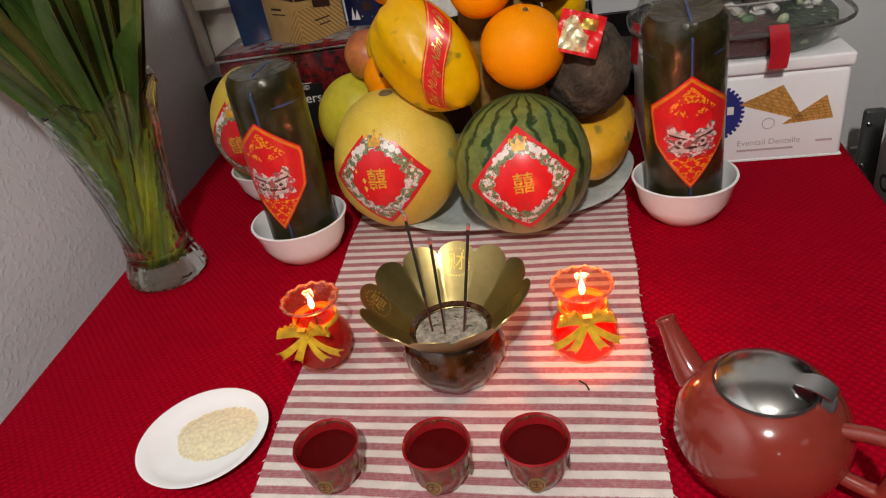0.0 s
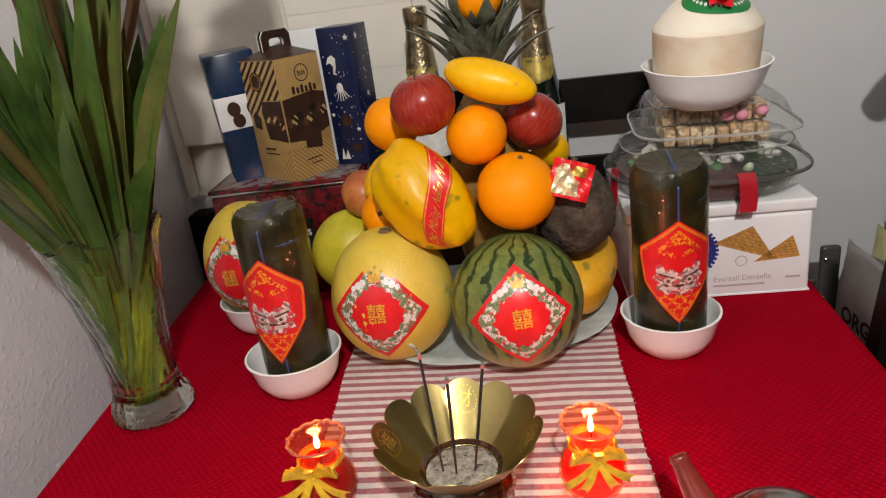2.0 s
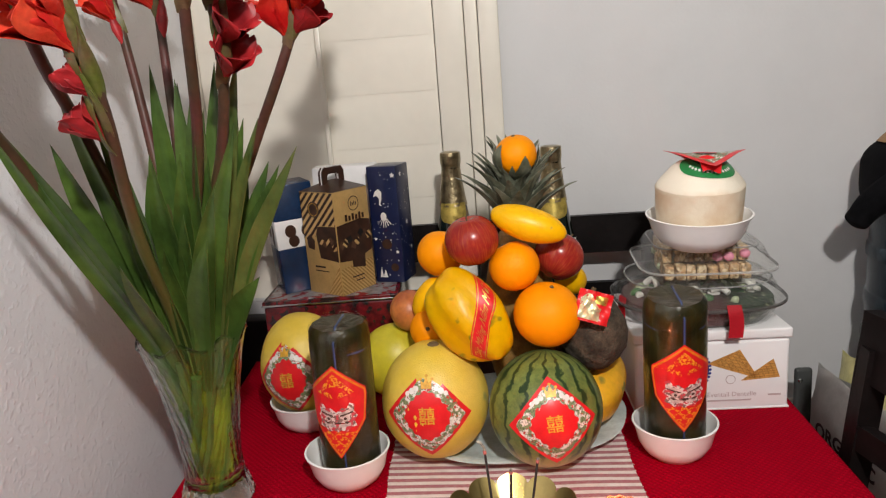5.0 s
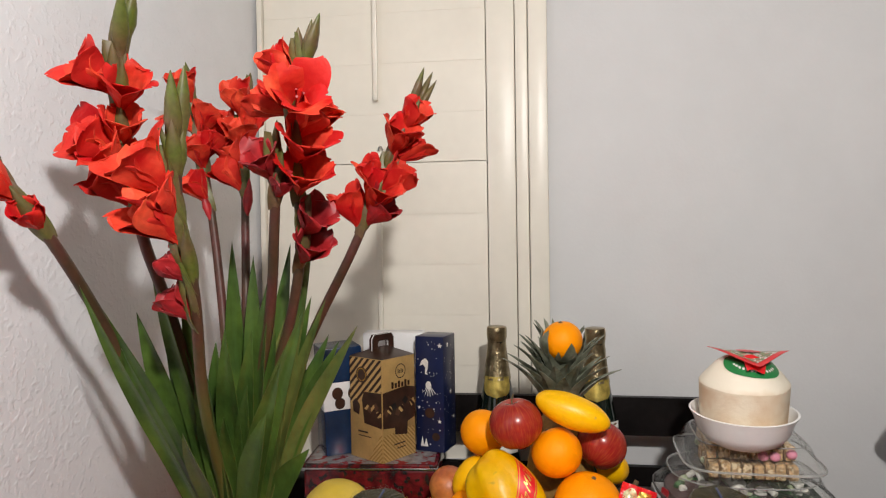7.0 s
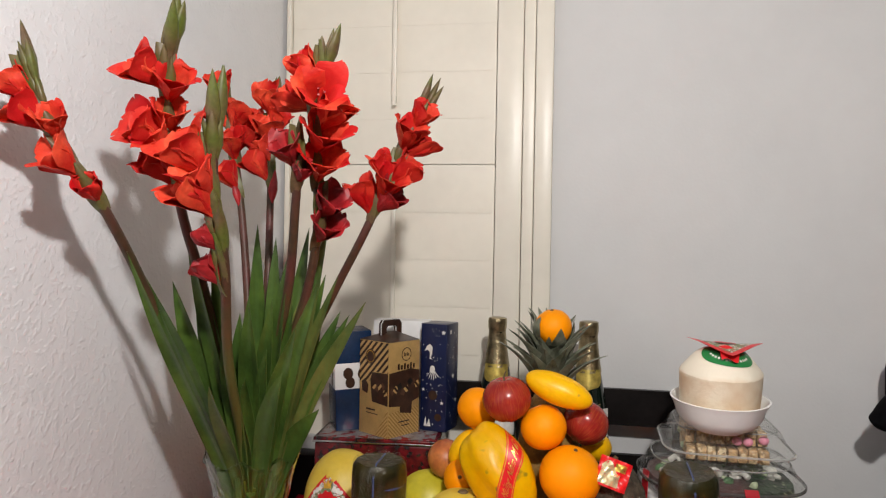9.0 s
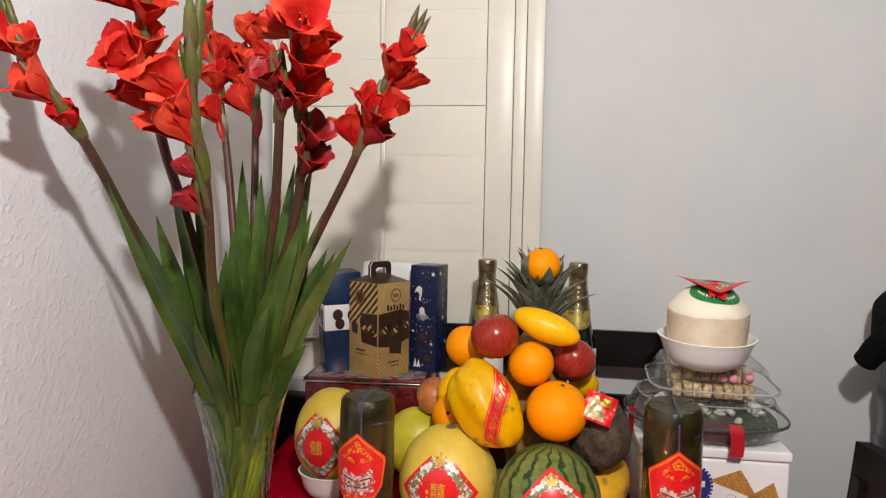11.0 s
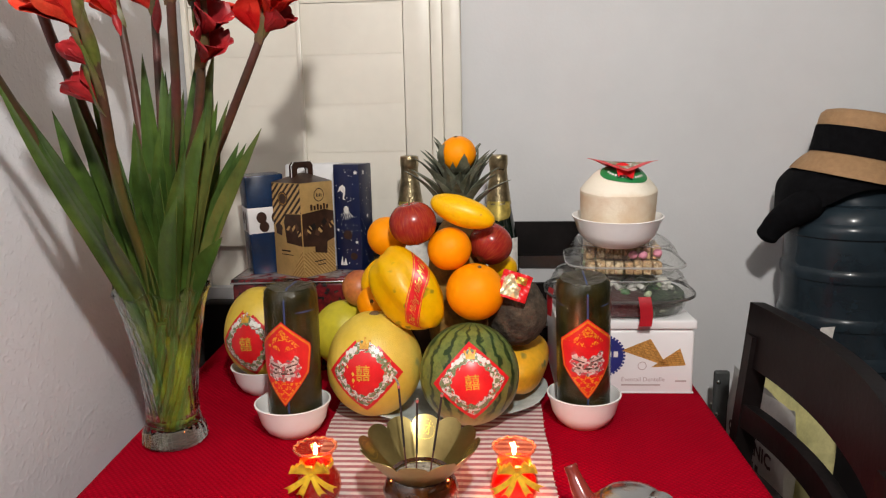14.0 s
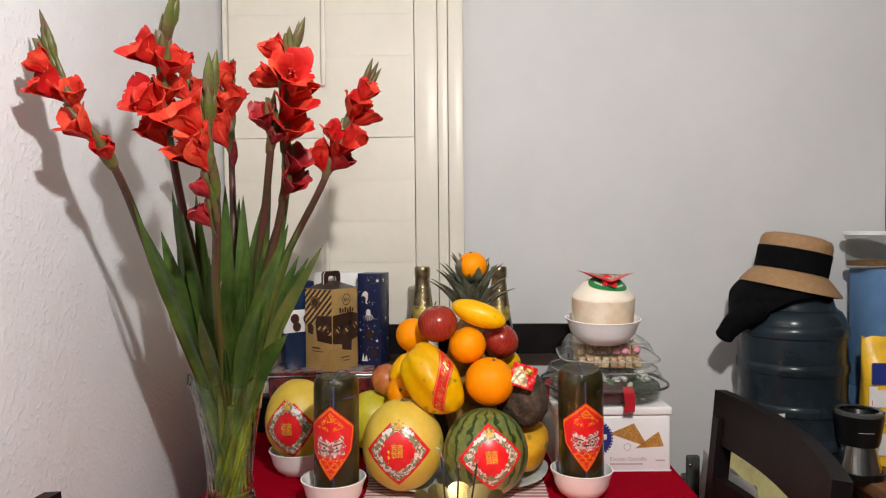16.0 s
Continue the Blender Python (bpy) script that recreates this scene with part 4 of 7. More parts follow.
gladiolus([FOOT, (-0.405, 0.86, 1.05), (-0.415, 0.90, 1.25), (-0.43, 0.94, 1.42), (-0.445, 0.98, 1.59)],
          [(0.80, 228, 0.060, 0.3, False), (0.88, 285, 0.066, 0.42, False), (0.965, 272, 0.062, 0.28, False), (0.90, 200, 0.055, 0.4, False), (0.845, 250, 0.056, 0.4, False), (0.92, 320, 0.05, 0.35, False)], GL,
          [(0.98, 60, 0.055, False), (0.72, 325, 0.058, True)])
gladiolus([FOOT, (-0.39, 0.83, 1.05), (-0.312, 0.79, 1.24), (-0.277, 0.75, 1.36), (-0.266, 0.70, 1.46), (-0.244, 0.675, 1.56)],
          [(0.915, 292, 0.068, 0.72, False, 0.15), (0.965, 195, 0.054, 0.14, False), (0.91, 190, 0.052, 0.2, False, 0.2), (0.86, 345, 0.062, 0.45, False), (0.80, 322, 0.068, 0.5, False), (0.735, 315, 0.068, 0.5, False), (0.64, 335, 0.056, 0.42, True), (0.58, 322, 0.058, 0.4, True), (0.88, 20, 0.055, 0.4, False)], "tall gladiolus stalk with one coral bloom wide open",
          [(0.985, 20, 0.06, False), (0.97, 160, 0.05, False)], rad=(0.0072, 0.0056))
gladiolus([FOOT, (-0.395, 0.83, 1.05), (-0.325, 0.76, 1.25), (-0.290, 0.70, 1.38), (-0.280, 0.68, 1.44)],
          [(0.97, 245, 0.050, 0.36, True), (0.88, 320, 0.035, 0.05, True)], "gladiolus side stalk with a dark red opening bud", [(0.90, 40, 0.035, True)], tip=False)
gladiolus([FOOT, (-0.385, 0.85, 1.05), (-0.300, 0.86, 1.235), (-0.235, 0.83, 1.345), (-0.195, 0.84, 1.44), (-0.148, 0.86, 1.55)],
          [(0.69, 214, 0.058, 0.3, False), (0.73, 292, 0.066, 0.45, False), (0.78, 340, 0.062, 0.28, False), (0.80, 222, 0.044, 0.15, False), (0.88, 282, 0.064, 0.45, False), (0.865, 8, 0.058, 0.16, False), (0.94, 300, 0.052, 0.3, False), (0.70, 330, 0.052, 0.4, True)], "gladiolus stalk with coral flowers leaning over gift boxes",
          [(0.96, 240, 0.065, False), (0.93, 10, 0.075, False), (0.82, 260, 0.05, False)], rad=(0.0070, 0.0056))


def blade(base, mid, tip, width, twist, pale=False):
    c = curve_pts([base, mid, tip], 8)
    n = len(c) - 1

    def fn(u, v):
        k = u * n
        i = min(int(k), n - 1)
        q = c[i].lerp(c[i + 1], k - i)
        d = (c[i + 1] - c[i]).normalized()
        side = d.cross(Vector((math.cos(twist), math.sin(twist), 0.1))).normalized()
        nrm = d.cross(side)
        w = 1.12 * width * (0.62 + 0.38 * math.sin(math.pi * min(1, u * 1.5 + 0.1) * 0.5)) * (1 - max(0, (u - 0.52) / 0.48) ** 1.8)
        s = (v - 0.5)
        return q + side * w * s + nrm * (abs(s) * 0.35 * w - 0.004 * math.sin(u * 5))
    lf = thing("gladiolus_leaf", sheet(fn, 20, 4, 0.0008), m_leaf_pale if pale else m_leaf, (0, 0, 0), "long sword-shaped green gladiolus leaf in the vase", "leaf", "gladiolus leaves in the vase")
    return lf


rl = random.Random(17)
LEAVES = [  # tip, lean of the middle, width, twist, pale
    ((-0.474, 0.620, 1.318), (-0.050, -0.15), 0.019, 1.7, False), ((-0.470, 0.685, 1.240), (-0.050, -0.10), 0.024, 1.8, False), ((-0.439, 0.70, 1.344), (-0.02, -0.05), 0.026, 1.4, False), ((-0.456, 0.80, 1.281), (-0.02, -0.03), 0.022, 1.9, True),
    ((-0.442, 0.93, 1.299), (-0.01, 0.03), 0.026, 1.5, False), ((-0.408, 0.92, 1.336), (0.0, 0.02), 0.028, 1.3, False), ((-0.379, 0.85, 1.338), (0.0, -0.01), 0.028, 1.6, False),
    ((-0.326, 0.80, 1.300), (0.01, -0.03), 0.022, 1.5, True), ((-0.273, 0.75, 1.284), (0.02, -0.04), 0.022, 1.8, False), ((-0.260, 0.85, 1.223), (0.02, 0.0), 0.026, 1.4, False),
    ((-0.261, 0.80, 1.284), (0.025, -0.02), 0.020, 1.2, True), ((-0.485, 0.74, 1.275), (-0.04, -0.05), 0.030, 2.0, False), ((-0.285, 0.70, 1.222), (0.02, -0.06), 0.026, 1.7, False),
    ((-0.352, 0.76, 1.181), (0.0, -0.05), 0.030, 1.5, False), ((-0.290, 0.90, 1.223), (0.03, 0.03), 0.030, 1.3, False), ((-0.322, 0.90, 1.208), (0.03, 0.02), 0.030, 1.6, False),
    ((-0.395, 0.72, 1.230), (-0.01, -0.06), 0.028, 1.45, False), ((-0.455, 0.78, 1.265), (-0.03, -0.05), 0.032, 1.8, False), ((-0.335, 0.74, 1.255), (0.01, -0.05), 0.026, 1.6, False),
    ((-0.405, 0.70, 1.14), (-0.015, -0.06), 0.026, 1.5, True), ((-0.492, 0.67, 1.300), (-0.03, -0.06), 0.026, 1.9, False), ((-0.232, 0.84, 1.245), (0.035, 0.0), 0.022, 1.5, True),
    ((-0.31, 0.72, 1.16), (0.01, -0.06), 0.03, 1.4, False), ((-0.36, 0.90, 1.24), (0.0, 0.04), 0.032, 1.7, False), ((-0.44, 0.86, 1.22), (-0.02, 0.02), 0.03, 1.2, False)]
for k in range(14):  # long leaves between the stalks
    a = k * 2.4 + 0.7
    LEAVES.append(((VX + 0.030 + 0.100 * math.cos(a), VY - 0.05 + 0.08 * math.sin(a), rl.uniform(1.24, 1.36)), (0.02 * math.cos(a), 0.02 * math.sin(a)), rl.uniform(0.024, 0.034), rl.uniform(1.2, 1.9), k % 5 == 0))
for k in range(16):  # shorter leaves that fill the bunch
    a, q = k * 2.4, rl.uniform(0.05, 0.10)
    LEAVES.append(((VX + 0.025 + q * 1.1 * math.cos(a), VY - 0.02 + q * math.sin(a), rl.uniform(1.08, 1.26)), (0.02 * math.cos(a), 0.02 * math.sin(a)), rl.uniform(0.022, 0.032), rl.uniform(1.2, 1.9), k % 4 == 0))
for tip, (mx, my), w, tw, pale in LEAVES:
    a = math.atan2(tip[1] - VY, tip[0] - VX)
    b = (VX + 0.030 * math.cos(a), VY + 0.030 * math.sin(a), 0.935)
    m = (b[0] + (tip[0] - b[0]) * 0.40 + mx * 0.2, b[1] + (tip[1] - b[1]) * 0.40 + my * 0.2, (b[2] + tip[2]) / 2 + 0.012)
    blade(b, m, tip, w, tw + a * 0.1, pale)
# stems seen through the glass
rs = random.Random(5)
stems = thing("cut_stems", None, None, (VX, VY, TOP), "bundle of wet yellow-green flower stems standing in the vase", "flower stems")
for k in range(62):
    a, q = k * 2.4, 0.004 + 0.028 * math.sqrt(rs.random())
    top = Vector((0.053 * math.cos(a + 1.5) * rs.uniform(0.5, 1), 0.053 * math.sin(a + 1.5) * rs.uniform(0.5, 1), rs.uniform(0.20, 0.25)))
    part("stem", tube([(q * math.cos(a), q * math.sin(a), 0.03), (q * 0.8 * math.cos(a + 0.8), q * 0.8 * math.sin(a + 0.8), 0.10), tuple(top)], [0.0045, 0.0055, 0.0075], 7), (m_stem_in, m_leaf, m_stem_in, m_leaf_pale, m_stem_in)[k % 5], stems)

# ---- offerings in bowls ----
G_BOWL = "white offering bowls on the table"
bowl((-0.228, 0.890, TOP), 0.062, 0.052, 0.034, "small white ceramic bowl under a wrapped rice cake", G_BOWL, True)
bowl((0.250, 0.940, TOP), 0.061, 0.052, 0.034, "small white ceramic bowl under a wrapped rice cake", G_BOWL, True)
bowl((-0.338, 1.070, TOP), 0.062, 0.050, 0.034, "small white ceramic bowl holding a pomelo", G_BOWL, True)


def pomelo_shape(d):
    return 1 + 0.05 * max(0, d.z) ** 3 + 0.02 * noise.noise(d * 2.2) - 0.03 * max(0, 1 - (d - Vector((0, 0, 1))).length * 4)


R = (0.071, 0.071, 0.084)
pom = thing("pomelo", blob(*R, pomelo_shape, 48, 28), m_pomelo, (-0.336, 1.070, 0.864), "pale yellow pomelo with a red sticker in a white bowl", "pomelo")
diamond_sticker(pom, R, -6, -2, 0.094, 4)


m_lion = M("lion_dance_print", (0.7, 0.6, 0.55), 0.35, var=0.1)
nt, p = nodes_of(m_lion)
vec, X, Y, Z = xyz_of(nt)
g = range_of(nt, noise_of(nt, vec, 210, 3), 0.50, 0.54)
r = range_of(nt, noise_of(nt, vec, 150, 2), 0.52, 0.56)
set_base(nt, p, mix_col(nt, r, mix_col(nt, g, (0.72, 0.60, 0.56), (0.22, 0.13, 0.11)), (0.60, 0.06, 0.08)))


m_orange_print = M("orange_print", (0.80, 0.22, 0.015), 0.35, var=0.15, scale=120)
m_pale_print = M("pale_pink_print", (0.62, 0.50, 0.46), 0.4, var=0.3, scale=160)


def rice_cake(bottom, top, radius, yaw, label):
    b, t = Vector(bottom), Vector(top)
    h = (t - b).length
    prof = [(0, 0.0), (radius * 0.86, 0.0), (radius * 0.97, 0.008), (radius, 0.02), (radius, h - 0.022), (radius * 0.96, h - 0.008), (radius * 0.84, h - 0.001), (radius * 0.5, h - 0.003), (0, h - 0.006)]

    def fn(r, z, a):
        return r * (1 + 0.016 * noise.noise(Vector((math.cos(a) * 2, math.sin(a) * 2, z * 28)))) if z < h - 0.012 else r, z + 0.0015 * noise.noise(Vector((math.cos(a) * 3 * r / radius, math.sin(a) * 3 * r / radius, 5))) + (0.0015 * noise.noise(Vector((math.cos(a) * 7 * r / radius, math.sin(a) * 7 * r / radius, 9))) if z > h - 0.03 else 0)
    ob = thing("rice_cake", lathe(prof, 72, fn), m_cake, label=label, category="rice cake", group="wrapped rice cakes")
    # the drum's own x axis must point to world x
    z = (t - b).normalized()
    x = (Vector((1, 0, 0)) - z * z.x).normalized()
    ob.matrix_basis = Matrix.Translation(b) @ Matrix((x, z.cross(x), z)).transposed().to_4x4()
    zs = h * 0.85
    part("string", lathe([(radius * 0.985, zs - 0.0024), (radius * 1.001, zs), (radius * 0.985, zs + 0.0024)], 40), m_string, ob, "blue tying string")
    part("string", tube([(0.002, -radius * 1.015, 0.01), (0.002, -radius * 1.02, h * 0.5), (0.002, -radius * 1.01, h - 0.016), (0.002, -radius * 0.6, h + 0.0005), (0.002, radius * 0.6, h + 0.0005), (0.002, radius * 1.01, h - 0.016), (0.002, radius * 1.015, 0.01)], 0.0014, 6), m_string, ob, "blue tying string")
    part("film", lathe([(radius * 0.98, 0.004), (radius * 1.012, 0.02), (radius * 1.014, h - 0.02), (radius * 0.985, h - 0.004), (radius * 0.86, h + 0.003), (radius * 0.4, h + 0.002), (0, h)], 72, lambda r, z, a: (r * (1 + 0.006 * math.sin(7 * a + 50 * z) * math.sin(3 * a - 80 * z)), z + 0.002 * math.sin(9 * a) * (z > h - 0.01))), m_film, ob, "crinkled clear plastic film")
    hw, hh = 0.045, 0.069
    zc = h * 0.495

    def hexa(s):
        bm = bmesh.new()
        n = 18
        rows = []
        for j in range(n + 1):
            y = -hh + 2 * hh * j / n
            if y > hh * 0.42:
                w = hw * (hh - y) / (hh * 0.58)
            elif y < -hh * 0.22:
                w = hw * 0.86 * (y + hh) / (hh * 0.78)
            else:
                w = hw * (0.86 + 0.14 * (y + hh * 0.22) / (hh * 0.64))
            rows.append([bm.verts.new((s * w * (i / 6 - 1), s * y, 0)) for i in range(13)] if w > 1e-6 else [bm.verts.new((0, s * y, 0))] )
        for a, b2 in zip(rows, rows[1:]):
            for i in range(12):
                if len(a) == 1:
                    bm.faces.new((a[0], b2[i + 1], b2[i]))
                elif len(b2) == 1:
                    bm.faces.new((a[i], a[i + 1], b2[0]))
                else:
                    bm.faces.new((a[i], a[i + 1], b2[i + 1], b2[i]))
        return bm
    st = part("sticker", on_drum(hexa(1.0), radius, yaw, zc, 0.0022), m_red_paper, ob, "red and gold lion-dance sticker")
    part("sticker_border", on_drum(hexa(0.965), radius, yaw, zc, 0.0025), m_orange_print, st)
    part("sticker_field", on_drum(hexa(0.905), radius, yaw, zc, 0.0028), m_red_paper, st)
    conf = poly([(-hw * 0.55, hh * 0.42), (0, hh * 0.84), (hw * 0.55, hh * 0.42), (0, hh * 0.30)], 3)
    part("confetti_print", on_drum(conf, radius, yaw, zc, 0.0031), m_confetti, st)
    conf = poly([(-hw * 0.62, -hh * 0.40), (hw * 0.62, -hh * 0.40), (0, -hh * 0.86)], 3)
    part("confetti_print", on_drum(conf, radius, yaw, zc, 0.0031), m_confetti, st)
    part("disc_print", on_drum(disc(hw * 0.46, 28, (0, hh * 0.27)), radius, yaw, zc, 0.0034), m_red_paper, st, "plain bright red disc")
    face = [(0.0, 0.02), (0.16, 0.12), (0.30, 0.10), (0.40, 0.22), (0.54, 0.16), (0.50, 0.02), (0.60, -0.08), (0.50, -0.18), (0.56, -0.30), (0.38, -0.32), (0.26, -0.40), (0.10, -0.36), (0.0, -0.41)]
    outline = [(hw * x, hh * y) for x, y in face] + [(-hw * x, hh * y) for x, y in face[-2:0:-1]]
    lion = poly(outline, 3)
    part("lion_print", on_drum(lion, radius, yaw, zc, 0.0037), m_lion, st, "white lion-dance head")
    marks, pale = [], []
    for s in (-1, 1):
        pale.append(poly([(s * hw * x, hh * y) for x, y in ((0.06, 0.0), (0.46, 0.10), (0.50, 0.04), (0.08, -0.07))], 1))
        pale.append(disc(0.0042, 14, (s * hw * 0.25, -hh * 0.11)))
        pale.append(poly([(s * hw * x, hh * y) for x, y in ((0.04, -0.24), (0.40, -0.20), (0.36, -0.28), (0.04, -0.30))], 1))
        marks.append(disc(0.0021, 10, (s * hw * 0.24, -hh * 0.11)))
        marks.append(poly([(s * hw * x, hh * y) for x, y in ((0.10, -0.035), (0.47, 0.035), (0.47, 0.0), (0.10, -0.06))], 1))
    marks.append(poly([(hw * x, hh * y) for x, y in ((-0.36, -0.185), (0.36, -0.185), (0.30, -0.225), (-0.30, -0.225))], 1))
    part("lion_brow_print", on_drum(join(pale), radius, yaw, zc, 0.0040), m_pale_print, st)
    part("lion_line_print", on_drum(join(marks), radius, yaw, zc, 0.0043), m_candy_dark, st)
    return ob


rice_cake((-0.222, 0.886, 0.768), (-0.2195, 0.884, 0.998), 0.0425, -4, "log-shaped sticky rice cake in olive leaves and clear film")
rice_cake((0.250, 0.938, 0.768), (0.242, 0.906, 1.006), 0.0425, 2, "log-shaped sticky rice cake in olive leaves and clear film")

# ---- fruit platter ----
def plate_fn(r, z, a):
    return r * (1 + 0.010 * math.sin(9 * a)) / math.hypot(math.cos(a) / 1.0, math.sin(a) / 0.84), z


thing("platter", lathe([(0, 0.003), (0.10, 0.003), (0.105, 0.0), (0.112, 0.0), (0.15, 0.005), (0.185, 0.015), (0.193, 0.0185), (0.190, 0.0195), (0.15, 0.009), (0.11, 0.006), (0, 0.006)], 72, plate_fn), m_plate, (0.005, 1.045, TOP + 0.0035), "pale blue-green glazed oval platter heaped with fruit", "platter")

R = (0.080, 0.080, 0.087)
pom = thing("pomelo", blob(*R, pomelo_shape, 48, 28), m_pomelo, (-0.100, 0.945, 0.8475), "pale yellow pomelo with a red diamond sticker on the platter", "pomelo")
diamond_sticker(pom, R, -3, 7, 0.097, 0)
part("stalk_scar", move(lathe([(0, 0.003), (0.006, 0.003), (0.009, 0.0), (0, -0.002)], 14), pose(0.004, -0.006, 0.0895)), m_stalk, pom)
R = (0.081, 0.081, 0.083)
mel = thing("watermelon", blob(*R, None, 56, 32), m_melon, (0.062, 0.913, 0.8435), "small round green striped watermelon with a red sticker", "watermelon", turn=(-14, 4, 0))
diamond_sticker(mel, R, 5, -4, 0.093, 8)

# papaya with a gold-lettered band
PA, PB = Vector((-0.081, 0.956, 1.034)), Vector((0.018, 0.925, 0.902))
ax = (PB - PA).normalized()
px = (Vector((0, -1, 0)) - ax * ax.dot(Vector((0, -1, 0)))).normalized()
RP = (0.049, 0.049, (PB - PA).length / 2)


def papaya_shape(d):
    a = math.atan2(d.y, d.x)
    e = 2.0 + 0.5 * max(0, -d.z)
    blunt = (math.hypot(d.x, d.y) ** e + abs(d.z) ** e) ** (-1 / e)
    return blunt * (1 + 0.088 * math.cos(5 * a) * (1 - abs(d.z)) ** 0.8 + 0.018 * abs(math.sin(2.5 * a)) * (1 - d.z * d.z)) * (1 - 0.24 * max(0, d.z) + 0.12 * max(0, -d.z) * (1 + d.z)) * (1 + 0.085 * noise.noise(d * 1.6) + 0.02 * noise.noise(d * 5))


pap = thing("papaya", blob(*RP, papaya_shape, 48, 28), m_papaya, label="ripe yellow papaya with a red new-year paper band", category="papaya")
# own z along the fruit's length downwards-to-right, own x towards the walker
pap.matrix_basis = Matrix.Translation((PA + PB) / 2) @ Matrix((px, ax.cross(px), ax)).transposed().to_4x4()


def papaya_point(theta, z, lift):
    d = Vector((math.cos(theta) * math.sqrt(max(0, 1 - (z / RP[2]) ** 2)), math.sin(theta) * math.sqrt(max(0, 1 - (z / RP[2]) ** 2)), z / RP[2]))
    s = papaya_shape(d)
    return Vector((d.x * RP[0] * s, d.y * RP[1] * s, d.z * RP[2] * s)) + Vector((d.x, d.y, d.z * 0.5)).normalized() * lift


def band_xy(x, y):
    """Band art: x along the band, y across it, to angle round and height along the fruit."""
    return -0.72 * x / 0.049 - 0.27, 0.010 - 1.25 * y - 0.62 * x


def band(u0, u1, v0, v1, lift, nu=28, nv=4, thick=0.0):
    return sheet(lambda u, v: papaya_point(*band_xy(u0 + (u1 - u0) * u, v0 + (v1 - v0) * v), lift), nu, nv, thick)


pb = part("paper_band", band(-0.068, 0.068, -0.0145, 0.0145, 0.0011), m_red_paper, pap, "red paper band with gold script lettering")
for v in (-0.0125, 0.0115):
    part("gold_edge", band(-0.068, 0.068, v, v + 0.0014, 0.0016, 28, 1), m_gold_print, pb)
tx = lettering("Chúc Mừng Năm Mới", 0.0165)
for v in tx.verts:
    slant = v.co.x + 0.22 * v.co.y
    v.co = papaya_point(*band_xy(slant * 0.82, v.co.y), 0.0018)
part("lettering", tx, m_gold, pb, "gold greeting lettering")


def orange(place, r, turn, label):
    def fn(d):
        return 1 - 0.05 * max(0, 1 - (d - Vector((0, 0, 1))).length * 5) + 0.012 * noise.noise(d * 1.7) - 0.03 * abs(d.z) ** 4
    o = thing("orange", blob(r, r, r * 0.985, fn, 40, 24), m_orange, place, label, "orange", "oranges in the fruit heap", turn=turn)
    part("stem_button", move(lathe([(0, 0.0025), (0.0022, 0.002), (0.0034, 0.0), (0.0030, -0.003), (0, -0.004)], 10), pose(0, 0, r * 0.92)), m_stalk, o)
    return o


orange((0.072, 0.949, 0.972), 0.0485, (12, 10, 0), "large bright orange resting on the watermelon")
orange((0.029, 0.972, 1.040), 0.0372, (-10, -25, 0), "orange in the middle of the fruit heap")
orange((-0.083, 1.022, 1.053), 0.036, (0, 30, 0), "orange tucked behind a red apple")
orange((-0.106, 0.998, 0.940), 0.031, (70, 0, 0), "small orange wedged under the papaya")
orange((0.041, 1.046, 1.194), 0.0315, (10, -6, 0), "small orange set on top of the pineapple crown")


def apple(place, r, turn, label, mat=None):
    def fn(d):
        dip = 0.20 * math.exp(-((d - Vector((0, 0, 1))).length / 0.26) ** 2) + 0.10 * math.exp(-((d + Vector((0, 0, 1))).length / 0.22) ** 2)
        a = math.atan2(d.y, d.x)
        return 1 - dip + 0.05 * d.z + 0.015 * math.cos(5 * a) * max(0, -d.z)
    o = thing("apple", blob(r, r, r * 0.93, fn, 40, 26), mat or m_apple, place, label, "apple", "apples in the fruit heap", turn=turn)
    part("stem", tube(curve_pts([(0, 0, r * 0.72), (0.001, 0.001, r * 0.95), (0.005, 0.002, r * 1.16)], 4), 0.0012, 6), m_stalk, o)
    return o


apple((-0.030, 0.962, 1.083), 0.0395, (4, -10, 0), "glossy dark red apple near the top of the heap")
apple((0.096, 1.012, 1.040), 0.0380, (-16, 42, 20), "red and yellow streaked apple on the heap")
apple((-0.143, 1.052, 0.953), 0.034, (20, 60, 0), "small blushed red fruit beside the papaya", m_peach)


def mango(place, size, turn, mat, label, cat="mango"):
    def fn(d):
        return 1 + 0.10 * d.x * (1 - d.y ** 2) * 0.5 + 0.06 * max(0, d.x) * d.z + 0.015 * noise.noise(d * 2)
    o = thing(cat, blob(*size, fn, 36, 22), mat, place, label, cat, "mangoes in the fruit heap", turn=turn)
    part("stem_scar", move(lathe([(0, 0.002), (0.003, 0.0015), (0.004, -0.001), (0, -0.003)], 10), pose(size[0] * 1.04, 0, 0, 0, 90, 0)), m_stalk, o)
    return o


mango((0.049, 0.965, 1.104), (0.056, 0.027, 0.0245), (0, 20, -8), m_mango, "long bright yellow mango lying on top of the heap")
mango((-0.104, 1.018, 0.982), (0.038, 0.024, 0.024), (0, -52, 0), m_mango, "yellow mango peeping out behind the papaya")
mango((0.117, 1.060, 0.990), (0.033, 0.024, 0.024), (0, 30, 60), m_mango, "yellow mango half hidden behind an apple")
thing("green_mango", blob(0.060, 0.056, 0.062, lambda d: 1 + 0.05 * d.x, 36, 22), m_green_fruit, (-0.178, 1.058, 0.868), "round yellow-green fruit at the edge of the platter", "fruit", turn=(0, 20, 0))
